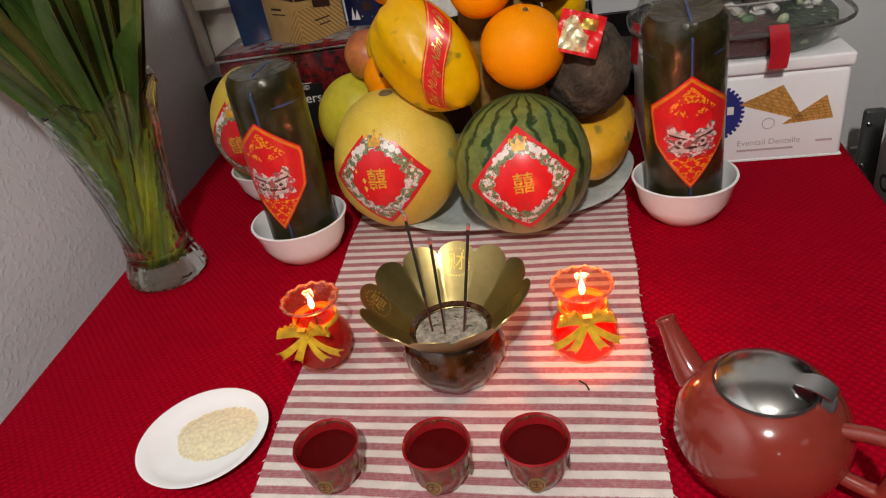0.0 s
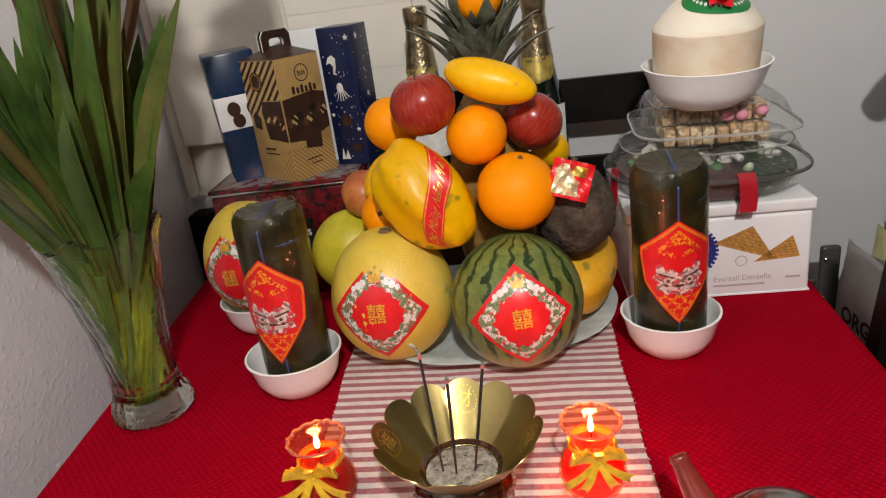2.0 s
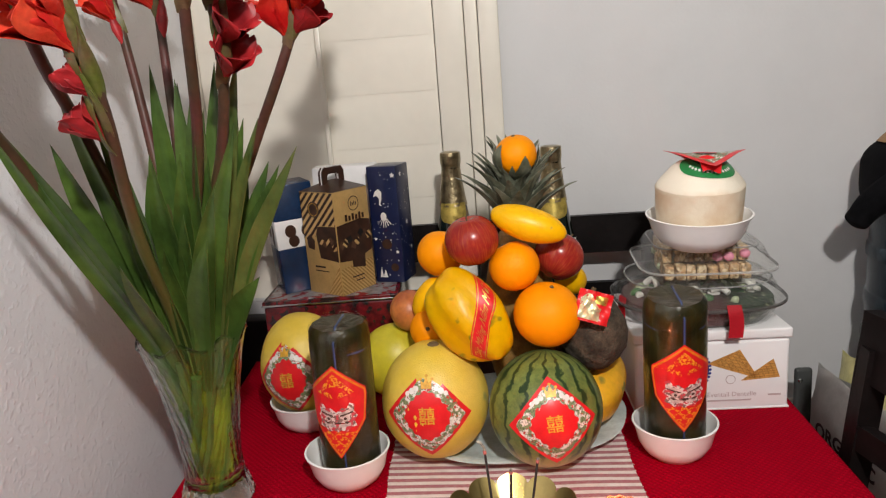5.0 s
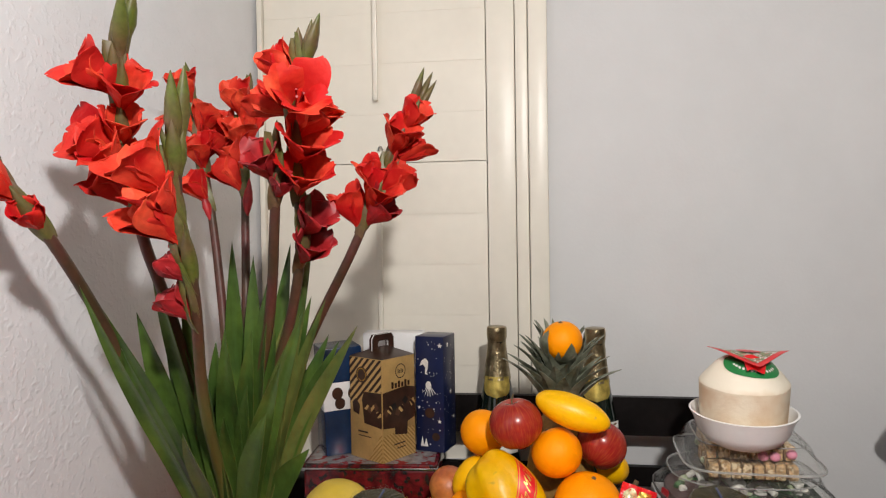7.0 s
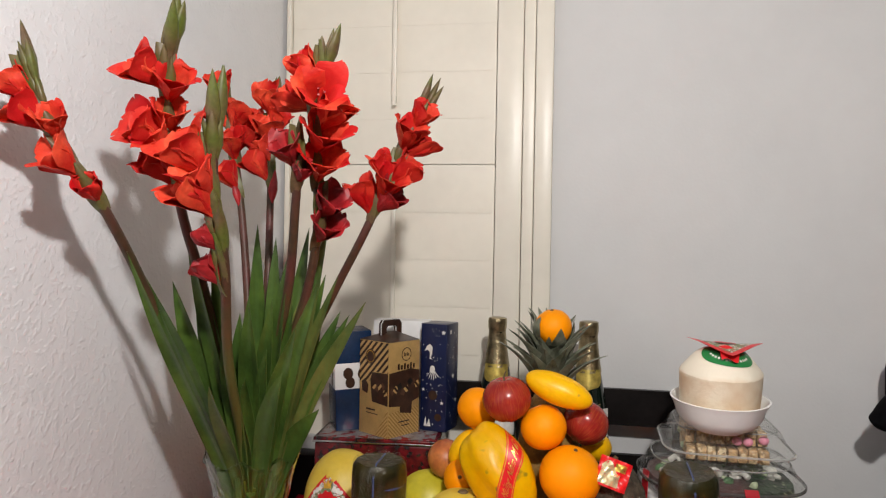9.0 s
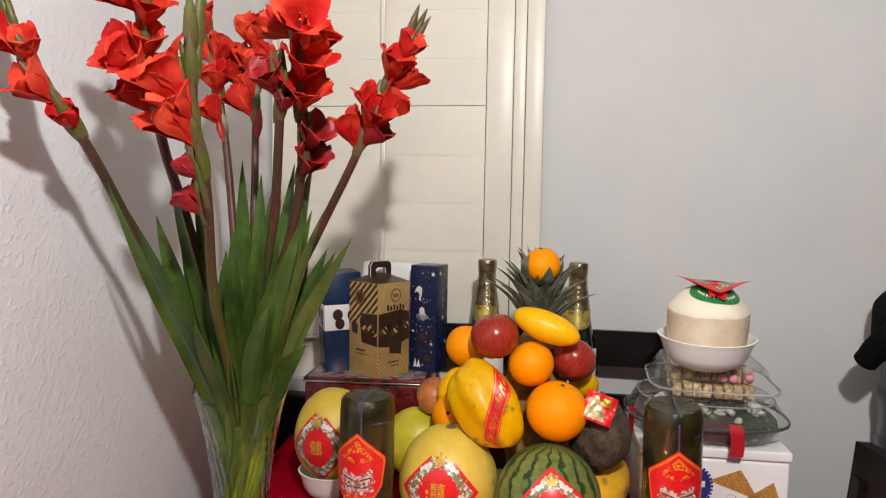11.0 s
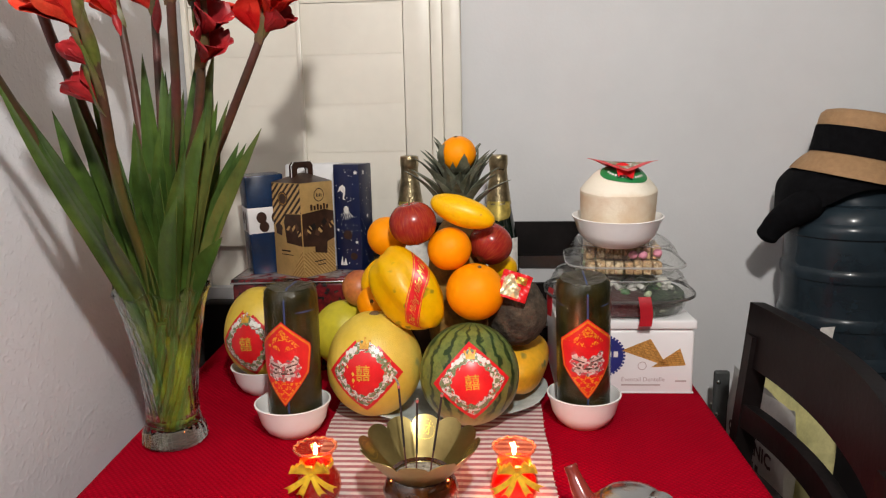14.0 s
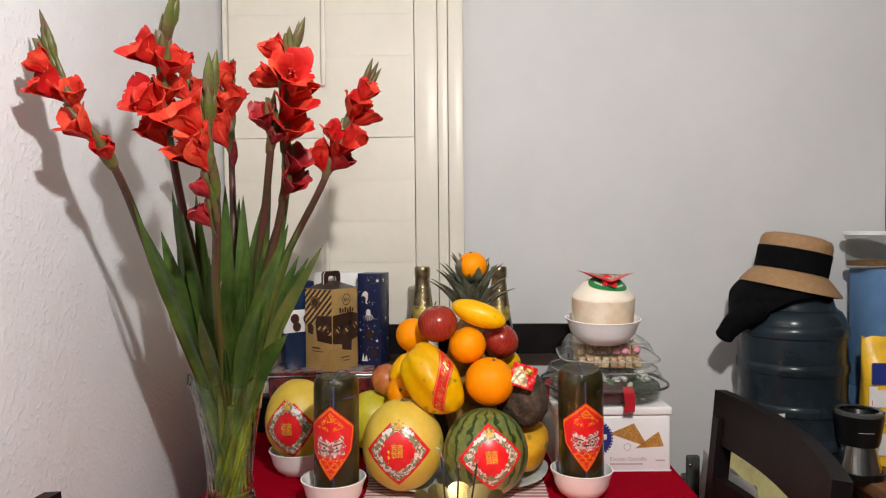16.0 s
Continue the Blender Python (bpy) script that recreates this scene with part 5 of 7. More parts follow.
sq = thing("papaya", blob(0.050, 0.088, 0.052, lambda d: 1 + 0.06 * d.y + 0.03 * math.cos(5 * math.atan2(d.x, d.z)), 36, 22), m_squash, (0.146, 1.035, 0.822), "golden yellow papaya lying on the platter behind the watermelon", "papaya", turn=(6, 0, -14))
part("stem_end", move(lathe([(0, 0.012), (0.006, 0.01), (0.008, 0.0), (0.010, -0.006)], 10), pose(0, -0.085, 0.012, 100, 0, 0)), m_stalk, sq)
br = thing("brown_fruit", blob(0.051, 0.053, 0.058, lambda d: 1 + 0.05 * noise.noise(d * 2.5) + 0.025 * noise.noise(d * 9) + 0.012 * noise.noise(d * 30), 64, 40), m_brown_fruit, (0.141, 0.990, 0.927), "rough dark brown round fruit under a red packet", "fruit")
part("stalk", tube([(0, 0, 0.056), (0.002, 0.001, 0.063), (0.005, 0.002, 0.068)], [0.005, 0.004, 0.0035], 8), m_stalk, br, "dry brown stalk stub")


def packet_fn(u, v):
    x, y = (u - 0.5) * 0.048 + (v - 0.5) * 0.006, (v - 0.5) * 0.044 - (u - 0.5) * 0.006
    return (x, -0.0035 * math.sin(u * 13 + v * 4) * math.sin(v * 11 - u * 3) - 0.005 * math.sin(math.pi * u), y)


m_pale_foil = M("pale_gold_foil", (1.0, 0.86, 0.50), 0.28, 0.6, var=0.25, scale=120, bump=0.002, bscale=150)
pk = thing("lucky_packet", sheet(packet_fn, 12, 12, 0.0012), m_red_paper, (0.136, 0.932, 0.985), "crinkled red packet with a shiny gold print", "packet", turn=(-18, 10, -2))
part("gold_print", sheet(lambda u, v: Vector(packet_fn(0.10 + 0.62 * u, 0.08 + (0.62 + 0.20 * math.sin(u * 5)) * v)) + Vector((0, -0.0012, 0)), 10, 8), m_pale_foil, pk, "crinkled gold foil picture")
part("gold_print", sheet(lambda u, v: Vector(packet_fn(0.5 + 0.35 * u, 0.62 + 0.26 * v)) + Vector((0, -0.0012, 0)), 8, 5), m_gold, pk)

# pineapple standing behind the heap
pine = thing("pineapple", None, None, (0.036, 1.060, TOP + 0.010), "whole pineapple with a grey-green spiky crown behind the fruit", "pineapple")
part("body", blob(0.056, 0.056, 0.175, lambda d: 1 - 0.10 * abs(d.z) ** 3 + 0.02 * math.sin(14 * math.atan2(d.y, d.x) + 60 * d.z), 42, 30), m_pine_body, pine, place=(0, 0, 0.170))
rp = random.Random(8)
for k in range(52):
    lvl = k / 51
    a = k * 2.39996
    front = max(0.0, -math.sin(a))
    ln = (0.097 - 0.008 * lvl + rp.uniform(-0.012, 0.012)) * (1 - 0.26 * front * (0.4 + lvl))
    out = 0.64 - 0.46 * lvl + rp.uniform(-0.12, 0.10)
    z0 = 0.325 + 0.055 * lvl
    r0 = 0.022 - 0.013 * lvl

    def leaf(u, v, a=a, ln=ln, out=out, z0=z0, r0=r0):
        s = v - 0.5
        w = 0.033 * (1 - u) ** 0.75 * (0.85 + 0.35 * math.sin(math.pi * min(1, u * 1.4)))
        reach = r0 + ln * (math.sin(out) * u + 0.16 * u * u)
        hgt = z0 + ln * (math.cos(out) * u + 0.06 * math.sin(u * 3) - 0.10 * u ** 3 * out)
        cup = 0.55 * abs(s) * w
        x, y = reach - cup * 0.8, s * w
        q = Vector((x * math.cos(a) - y * math.sin(a), x * math.sin(a) + y * math.cos(a), hgt + cup * 0.5))
        o = Vector((0.005, -0.014, 1.194 - TOP - 0.010))
        if (q - o).length < 0.036:
            q = o + (q - o).normalized() * 0.036
        return q
    part("crown_leaf", sheet(leaf, 12, 4, 0.0011), m_pine_leaf, pine)

# ---- bottles behind the fruit ----
thing("carton", box(0.30, 0.115, 0.125, 0.003), m_choc, (0.016, 1.298, TOP + 0.001), "low dark carton under the two bottles", "carton")
BOT = [(0, 0.006), (0.03, 0.004), (0.041, 0.0), (0.0435, 0.006), (0.0435, 0.09), (0.042, 0.11), (0.037, 0.142), (0.0310, 0.172), (0.0235, 0.215), (0.0188, 0.255), (0.0170, 0.292), (0, 0.293)]
for x, y in ((-0.078, 1.305), (0.110, 1.288)):
    b = thing("wine_bottle", lathe(BOT, 40), m_bottle_glass, (x, y, TOP + 0.126), "dark sparkling wine bottle with gold foil neck", "bottle", "sparkling wine bottles")
    def crinkle(r, z, a):
        return r * (1 + 0.03 * noise.noise(Vector((math.cos(a) * 3, math.sin(a) * 3, z * 120)))), z
    part("foil", lathe([(0.0272, 0.203), (0.0249, 0.215), (0.0198, 0.255), (0.0178, 0.276), (0.0186, 0.281), (0.0196, 0.286), (0.0198, 0.298), (0.0190, 0.304), (0.014, 0.3055), (0, 0.3055)], 40, crinkle), m_foil_neck, b, "crinkled gold foil over neck and cork")
    
    def shield(u, v):
        z = 0.210 - 0.040 * v
        half = 1.05 * max(0.0, 1 - v ** 3.5) ** 0.5
        k = -math.pi / 2 + (2 * u - 1) * half
        r = 0.0320 - 0.0075 * (z - 0.172) / 0.043 + 0.0006
        return (r * math.cos(k), r * math.sin(k), z)
    part("neck_label", sheet(shield, 20, 8), m_label_gold, b, "gold paper neck label")
    part("label", on_drum(sheet(lambda u, v: ((u - 0.5) * 0.095, (v - 0.5) * 0.07, 0), 24, 2), 0.0438, 0, 0.10, 0.0003), m_white_print, b, "pale paper label")

# ---- gift boxes on the left ----
rb = thing("cracker_tin", box(0.245, 0.20, 0.185, 0.006), m_red_box, (-0.312, 1.270, TOP + 0.0005), "dark red patterned cracker tin with a clear lid", "tin", turn=(0, 0, 4))
part("lid", join([box(0.249, 0.204, 0.010, 0.003, (0, 0, 0.1852))]), m_red_box, rb, "dark red lid")
part("rim", box(0.2515, 0.2065, 0.0045, 0.0016, (0, 0, 0.1850)), m_steel, rb, "bright rolled steel rim")
part("lid_panel", box(0.236, 0.190, 0.0012, 0.0003, (0, 0, 0.1945)), m_tin_top, rb, "silvery printed lid panel")
part("label_patch", box(0.085, 0.001, 0.075, 0, (-0.005, -0.1006, 0.06)), m_black_print, rb, "black label panel")
part("lettering", move(lettering("crackers", 0.022), pose(-0.005, -0.1014, 0.112, 90, 0, 0)), m_white_print, rb)
part("lettering", move(lettering("AND", 0.010), pose(0.006, -0.1014, 0.130, 90, 0, 0)), m_white_print, rb)
part("lettering_frame", box(0.03, 0.0004, 0.0008, 0, (0.006, -0.1014, 0.1365)), m_white_print, rb)
Z0 = TOP + 0.196
G_GIFT = "gift boxes on the cracker tin"
bb = thing("gift_box", box(0.078, 0.085, 0.205, 0.003), m_blue_card, (-0.382, 1.262, Z0), "tall deep blue chocolate carton with a white band", "gift box", G_GIFT, turn=(0, -2, 28))
part("white_band", box(0.0788, 0.0858, 0.055, 0.002, (0, 0, 0.085)), m_white_card, bb, "white band with chocolate pictures")
for fx, fz, q in ((-0.012, 0.118, 0.0105), (-0.008, 0.099, 0.010), (0.020, 0.116, 0.012)):
    part("chocolate_print", move(disc(q, 14), pose(fx, -0.0436, fz, 90, 0, 0) @ Matrix.Diagonal((1, 1.15, 1, 1))), m_choc, bb)
    part("chocolate_print", move(disc(q, 14), pose(-0.0401, fx - 0.005, fz, 90, 0, -90) @ Matrix.Diagonal((1, 1.15, 1, 1))), m_choc, bb)

gb = thing("gift_box", None, None, (-0.292, 1.232, Z0), "gold and brown striped chocolate carton with a carrying handle", "gift box", G_GIFT, turn=(0, 0, 57))
W = 0.087
part("body", box(W, W, 0.190, 0.0015), m_gold_card, gb, "plain gold card carton")


def face_panel(name, side, pts, mat, lift, label=""):
    """A printed patch on the right-turned (-y) or left-turned (-x) face: pts are across and up."""
    m = pose(0, -W / 2 - lift, 0, 90, 0, 0) if side == "y" else pose(-W / 2 - lift, 0, 0, 90, 0, -90)
    return part(name, move(poly(pts), m), mat, gb, label)


H = W / 2 - 0.001
face_panel("stripe_print", "x", [(-H, 0.100), (-0.012, 0.108), (-0.004, 0.128), (H, 0.130), (H, 0.189), (-H, 0.189)], m_stripes, 0.0004, "dark diagonal stripes")
face_panel("stripe_print", "y", [(-H, 0.001), (H, 0.001), (H, 0.056), (-H, 0.050)], m_stripes_fine, 0.0004, "fine pale stripes")
face_panel("stripe_print", "x", [(0.006, 0.001), (H, 0.001), (H, 0.058)], m_stripes_fine, 0.0004)
face_panel("window_print", "x", [(-0.004, 0.068), (H, 0.064), (H, 0.129), (-0.004, 0.127), (-0.010, 0.112)], m_choc, 0.0007, "chocolate pieces printed round the window")
face_panel("window_print", "y", [(-H, 0.064), (-0.012, 0.060), (-0.012, 0.048), (0.020, 0.042), (0.022, 0.066), (H, 0.072), (H, 0.128), (0.018, 0.134), (-H, 0.129)], m_choc, 0.0007, "chocolate pieces printed round the window")
face_panel("chocolate_piece_print", "x", [(-0.034, 0.086), (-0.018, 0.082), (-0.015, 0.100), (-0.026, 0.112), (-0.036, 0.104)], m_choc, 0.0007)
roof = bmesh.new()
rv = [roof.verts.new(q) for q in ((-W / 2, -W / 2, 0.1903), (W / 2, -W / 2, 0.1903), (W / 2, W / 2, 0.1903), (-W / 2, W / 2, 0.1903), (-0.012, 0, 0.207), (0.012, 0, 0.207))]
for q in ((0, 1, 5, 4), (1, 2, 5), (2, 3, 4, 5), (3, 0, 4), (3, 2, 1, 0)):
    roof.faces.new([rv[i] for i in q])
part("roof", roof, m_choc, gb, "dark folded carton top")
for y, mat, tag in ((-0.004, m_choc, "dark card carrying handle"), (0.004, m_choc, ""), (0.0, m_white_card, "white inner card of the handle")):
    grip = [(-0.027, 0.196), (-0.027, 0.222), (-0.021, 0.230), (0.021, 0.230), (0.027, 0.222), (0.027, 0.196), (0.015, 0.196), (0.015, 0.214), (0.011, 0.218), (-0.011, 0.218), (-0.015, 0.214), (-0.015, 0.196)]
    k = 0.96 if mat is m_white_card else 1.0
    half = len(grip)
    bm = bmesh.new()
    rings = [[bm.verts.new((x * k, y + dy, z)) for x, z in grip] for dy in (-0.0012, 0.0012)]
    for ring, quads in ((rings[0], 1), (rings[1], -1)):
        for q in ((0, 1, 10, 11), (1, 2, 9, 10), (2, 3, 8, 9), (3, 4, 7, 8), (4, 5, 6, 7)):
            bm.faces.new([ring[i] for i in q][::quads])
    for i in range(half):
        j = (i + 1) % half
        bm.faces.new((rings[0][i], rings[1][i], rings[1][j], rings[0][j]))
    part("handle", bm, mat, gb, tag)
# front faces: -y side (turned to the right) and -x side (turned to the left)
ringm = move(join([disc(0.0135, 28, inner=0.0120)] + [poly([(-0.007 + 0.004 * i, -0.004), (-0.005 + 0.004 * i, -0.004), (-0.005 + 0.004 * i, 0.004 - 0.002 * (i % 2)), (-0.007 + 0.004 * i, 0.004 - 0.002 * (i % 2))]) for i in range(4)]), pose(0.004, -W / 2 - 0.0011, 0.164, 90, 0, 0))
part("logo_shape", ringm, m_dark_print, gb, "dark ring-shaped mark")
bars = move(join([poly([(-0.024 + 0.0085 * i, -0.006), (-0.0185 + 0.0085 * i, -0.006), (-0.0185 + 0.0085 * i, 0.006 - 0.003 * (i % 2)), (-0.024 + 0.0085 * i, 0.006 - 0.003 * (i % 2))]) for i in range(6)]), pose(0.004, -W / 2 - 0.0011, 0.140, 90, 0, 0))
part("logo_bars", bars, m_choc, gb)
part("logo_shape", move(disc(0.015, 24), pose(-W / 2 - 0.0006, 0.010, 0.158, 90, 0, -90)), m_choc, gb, "dark round mark")
part("logo_shape", move(disc(0.012, 24, inner=0.011), pose(-W / 2 - 0.001, 0.010, 0.158, 90, 0, -90)), m_gold_print, gb)
rq = random.Random(3)
for k in range(8):
    c, t = Vector((-0.034 + 0.0098 * k, 0.088 + 0.020 * rq.random())), rq.uniform(-0.5, 0.5)
    q = [(c.x + 0.0085 * math.cos(t + i * math.pi / 2), c.y + 0.0085 * math.sin(t + i * math.pi / 2)) for i in range(4)]
    face_panel("chocolate_piece_print", "y", q, (m_cocoa, m_stripes, m_black_print)[k % 3], 0.0010 + 0.0002 * (k % 3))
for k in range(5):
    c, t = Vector((0.004 + 0.008 * k, 0.082 + 0.026 * rq.random())), rq.uniform(-0.5, 0.5)
    q = [(c.x + 0.008 * math.cos(t + i * math.pi / 2), c.y + 0.008 * math.sin(t + i * math.pi / 2)) for i in range(4)]
    face_panel("chocolate_piece_print", "x", [(min(x, H), y) for x, y in q], (m_stripes, m_cocoa)[k % 2], 0.0010 + 0.0002 * (k % 3))
part("small_print", join([box(0.030, 0.0005, 0.0022, 0, (0.0, -W / 2 - 0.0004, 0.028)), box(0.022, 0.0005, 0.002, 0, (0.004, -W / 2 - 0.0004, 0.020))]), m_choc, gb)
part("small_print", join([box(0.0005, 0.026, 0.003, 0, (-W / 2 - 0.0004, 0.008, 0.050)), box(0.0005, 0.034, 0.0016, 0, (-W / 2 - 0.0004, 0.004, 0.043))]), m_choc, gb)

thing("gift_box", box(0.12, 0.05, 0.222, 0.002), m_white_card, (-0.285, 1.318, Z0), "white carton standing behind the striped one", "gift box", G_GIFT, turn=(0, 0, 3))
nb = thing("gift_box", box(0.058, 0.062, 0.222, 0.0015), m_navy, (-0.197, 1.282, Z0), "tall navy carton printed with sea animals and stars", "gift box", G_GIFT, turn=(0, 0, -14))


def star(r, at):
    return poly([(at[0] + (r if i % 2 == 0 else r * 0.45) * math.sin(i * math.pi / 5), at[1] + (r if i % 2 == 0 else r * 0.45) * math.cos(i * math.pi / 5)) for i in range(10)])


front = pose(0, -0.0316, 0, 90, 0, 0)
octo = [poly([(0.006 * math.cos(t) , 0.128 + 0.008 * math.sin(t)) for t in [i * 2 * math.pi / 16 for i in range(16)]])]
for i in range(6):
    x = -0.009 + 0.0036 * i
    octo.append(poly([(x * 0.5, 0.124), (x * 0.5 + 0.0018, 0.124), (x * 1.5 + 0.0014, 0.106 + 0.003 * abs(i - 2.5)), (x * 1.5, 0.105 + 0.003 * abs(i - 2.5))]))
part("sea_animal_print", move(join(octo), pose(-0.002, 0, 0) @ front), m_white_print, nb, "white many-armed sea animal print")
dol = [(-0.008, 0.165), (-0.003, 0.176), (0.004, 0.180), (0.010, 0.174), (0.009, 0.160), (0.006, 0.152), (0.010, 0.148), (0.003, 0.150), (0.004, 0.162), (-0.001, 0.168)]
part("sea_animal_print", move(poly(dol), pose(-0.012, 0, 0) @ front), m_white_print, nb, "pale leaping fish print")
rs2 = random.Random(12)
dots = join([disc(rs2.uniform(0.0006, 0.0013), 7, (rs2.uniform(-0.026, 0.026), rs2.uniform(0.01, 0.215))) for _ in range(46)] + [])
tagged(part("speckle_print", move(dots, front), m_white_print, nb), kind="stuff")
for sp in (star(0.0055, (0.022, 0.205)), star(0.004, (-0.022, 0.085)), star(0.0045, (0.02, 0.06))):
    part("star_print", move(sp, front), m_white_print, nb)
part("plant_print", move(poly([(-0.02, 0.01), (-0.016, 0.03), (-0.013, 0.012), (-0.008, 0.026), (-0.004, 0.01)]), front), m_white_print, nb)
side = pose(0.0294, 0, 0, 90, 0, 90)
dots = join([disc(rs2.uniform(0.0006, 0.0015), 7, (rs2.uniform(-0.028, 0.028), rs2.uniform(0.01, 0.215))) for _ in range(40)] + [])
tagged(part("speckle_print", move(dots, side), m_white_print, nb), kind="stuff")
for sp in (star(0.006, (-0.01, 0.205)), star(0.006, (0.004, 0.112)), star(0.005, (0.018, 0.06))):
    part("star_print", move(sp, side), m_white_print, nb)
for at, q in (((0.0, 0.075), 0.010), ((0.012, 0.03), 0.008)):
    part("shell_print", move(disc(q, 16, at), pose(0, -0.0003, 0) @ front), m_choc, nb)

# ---- tin, sweet trays and coconut on the right ----
TX, TY = 0.338, 1.180
tin = thing("biscuit_tin", box(0.246, 0.222, 0.120, 0.006, seg=3), m_tin_white, (TX, TY, TOP + 0.0005), "white rectangular biscuit tin printed with wafer cones", "tin", turn=(0, 0, 1))
part("lid", box(0.251, 0.227, 0.017, 0.0035, (0, 0, 0.1215), 3), m_tin_white, tin)
fr = pose(0, -0.1113, 0, 90, 0, 0)


m_wafer_line = M("wafer_line_print", (0.36, 0.16, 0.035), 0.5, var=0.1)


def cone_print(a, b, c):
    q = [a, b, c]
    part("wafer_print", move(poly(q), fr), m_wafer, tin, "golden wafer cone picture")
    ln = []
    for k in range(1, 8):
        t = k / 8
        p0 = [a[i] + (b[i] - a[i]) * t for i in (0, 1)]
        p1 = [c[i] + (b[i] - c[i]) * t for i in (0, 1)]
        ln.append(poly([(p0[0], p0[1] - 0.0004), (p1[0], p1[1] - 0.0004), (p1[0], p1[1] + 0.0004), (p0[0], p0[1] + 0.0004)]))
        p0 = [a[i] + (b[i] - a[i]) * t for i in (0, 1)]
        p1 = [a[i] + (c[i] - a[i]) * t for i in (0, 1)]
        ln.append(poly([(p0[0] - 0.0004, p0[1]), (p1[0] - 0.0004, p1[1]), (p1[0] + 0.0004, p1[1]), (p0[0] + 0.0004, p0[1])]))
    tagged(part("wafer_lattice", move(join(ln), pose(0, -0.0004, 0) @ fr), m_wafer_line, tin), kind="stuff")


cone_print((-0.008, 0.082), (0.044, 0.104), (0.075, 0.052))
cone_print((0.046, 0.050), (0.097, 0.086), (0.108, 0.054))
part("badge_print", move(disc(0.036, 36, (-0.040, 0.072)), fr), m_blue_print, tin, "round blue badge with a lacy edge")
part("badge_lace", move(join([disc(0.0024, 8, (-0.040 + 0.0375 * math.cos(i * math.pi / 18), 0.072 + 0.0375 * math.sin(i * math.pi / 18))) for i in range(36)]), pose(0, -0.0003, 0) @ fr), m_blue_print, tin)
part("badge_lettering", move(join([box(0.008, 0.011, 0.0001, 0, (-0.042 + 0.012 * i, 0.075, 0)) for i in range(3)]), pose(0, -0.0006, 0) @ fr), m_white_print, tin)
m_faint = M("faint_grey_print", (0.52, 0.44, 0.44), 0.4, var=0.05)
part("lettering", move(lettering("Eventail Dentelle", 0.0115), fr @ pose(0.032, 0.027, 0.0005)), m_faint, tin, "grey lettering")
part("small_print", move(join([box(0.070, 0.0028, 0.0001, 0, (0.028, 0.0165, 0)), box(0.020, 0.003, 0.0001, 0, (0.100, 0.024, 0))]), fr @ pose(0, 0, 0.0003)), m_faint, tin)
part("seal_print", move(disc(0.008, 20, (0.030, 0.053), 0.0068), fr @ pose(0, 0, 0.0003)), m_faint, tin)
part("clear_base_rim", box(0.248, 0.224, 0.003, 0.001, (0, 0, 0.0)), m_tin_white, tin)

Z1 = TOP + 0.1395


def tray_lathe(profile, sx, sy, e=3.2, n=64):
    def fn(r, z, a):
        c, s = abs(math.cos(a)) / sx, abs(math.sin(a)) / sy
        return r * (c ** e + s ** e) ** (-1 / e), z
    return lathe(profile, n, fn)


m_rim_plastic = M("smoky_clear_plastic", (0.16, 0.155, 0.15), 0.15, var=0.1, Transmission_Weight=0.5, IOR=1.2)
m_rim_clear = M("thick_clear_plastic", (0.62, 0.63, 0.62), 0.10, var=0.1, Transmission_Weight=0.55, IOR=1.25)
m_candy_pale = M("pale_green_candied_fruit", (0.45, 0.52, 0.33), 0.6, var=0.15, scale=60)
m_candied = M("packed_candied_fruit", (0.02, 0.05, 0.018), 0.4, var=0.6, scale=70, spots=((0.30, 0.34, 0.22), 75, 0.62), bump=0.004, bscale=120)
nt, p = nodes_of(m_candied)
vec, X, Y, Z = xyz_of(nt)
set_base(nt, p, mix_col(nt, range_of(nt, X, 0.02, 0.05), (0.07, 0.018, 0.018), base_of(p)))


def sweets(owner, n, rx, ry, z0, z1, mats, seedv, size, flat=0.7):
    rnd = random.Random(seedv)
    for k in range(n):
        a, q = rnd.uniform(0, 6.28), math.sqrt(rnd.random())
        x, y, z = rx * q * math.cos(a), ry * q * math.sin(a), rnd.uniform(z0, z1)
        s = size * rnd.uniform(0.7, 1.3)
        bm = blob(s, s * 0.8, s * flat, lambda d: 1 + 0.25 * noise.noise(d * 2.1 + Vector((k, 0, 0))), 10, 7)
        move(bm, pose(x, y, z, rnd.uniform(0, 60), rnd.uniform(0, 60), rnd.uniform(0, 180)))
        part("sweet", bm, mats[k % len(mats)], owner)


t1 = thing("sweet_tray", tray_lathe([(0, 0.002), (0.088, 0.002), (0.092, 0.0), (0.096, 0.004), (0.104, 0.026), (0.110, 0.030), (0.1115, 0.034), (0.1100, 0.034), (0.1085, 0.031), (0.1025, 0.027), (0.0945, 0.005), (0.091, 0.0035), (0, 0.0035)], 1.22, 1.0, 2.8, 96), m_clear_plastic, (0.338, 1.165, Z1), "oval clear plastic tray of candied fruit tied with red ribbon", "sweet tray", angle=75)
part("lid", tray_lathe([(0.113, 0.0345), (0.1135, 0.040), (0.107, 0.043), (0.101, 0.060), (0.094, 0.071), (0.080, 0.0752), (0.04, 0.0755), (0, 0.0755), (0, 0.0747), (0.04, 0.0747), (0.0795, 0.0744), (0.093, 0.0703), (0.100, 0.0594), (0.106, 0.0424), (0.1123, 0.0394), (0.1122, 0.0345)], 1.22, 1.0, 2.8, 96), m_clear_plastic, t1, "domed clear lid", angle=75)
part("rim_band", tray_lathe([(0.1125, 0.033), (0.1150, 0.0345), (0.1152, 0.0375), (0.1135, 0.0395)], 1.22, 1.0, 2.8, 96), m_rim_plastic, t1, "smoky clasp rim")
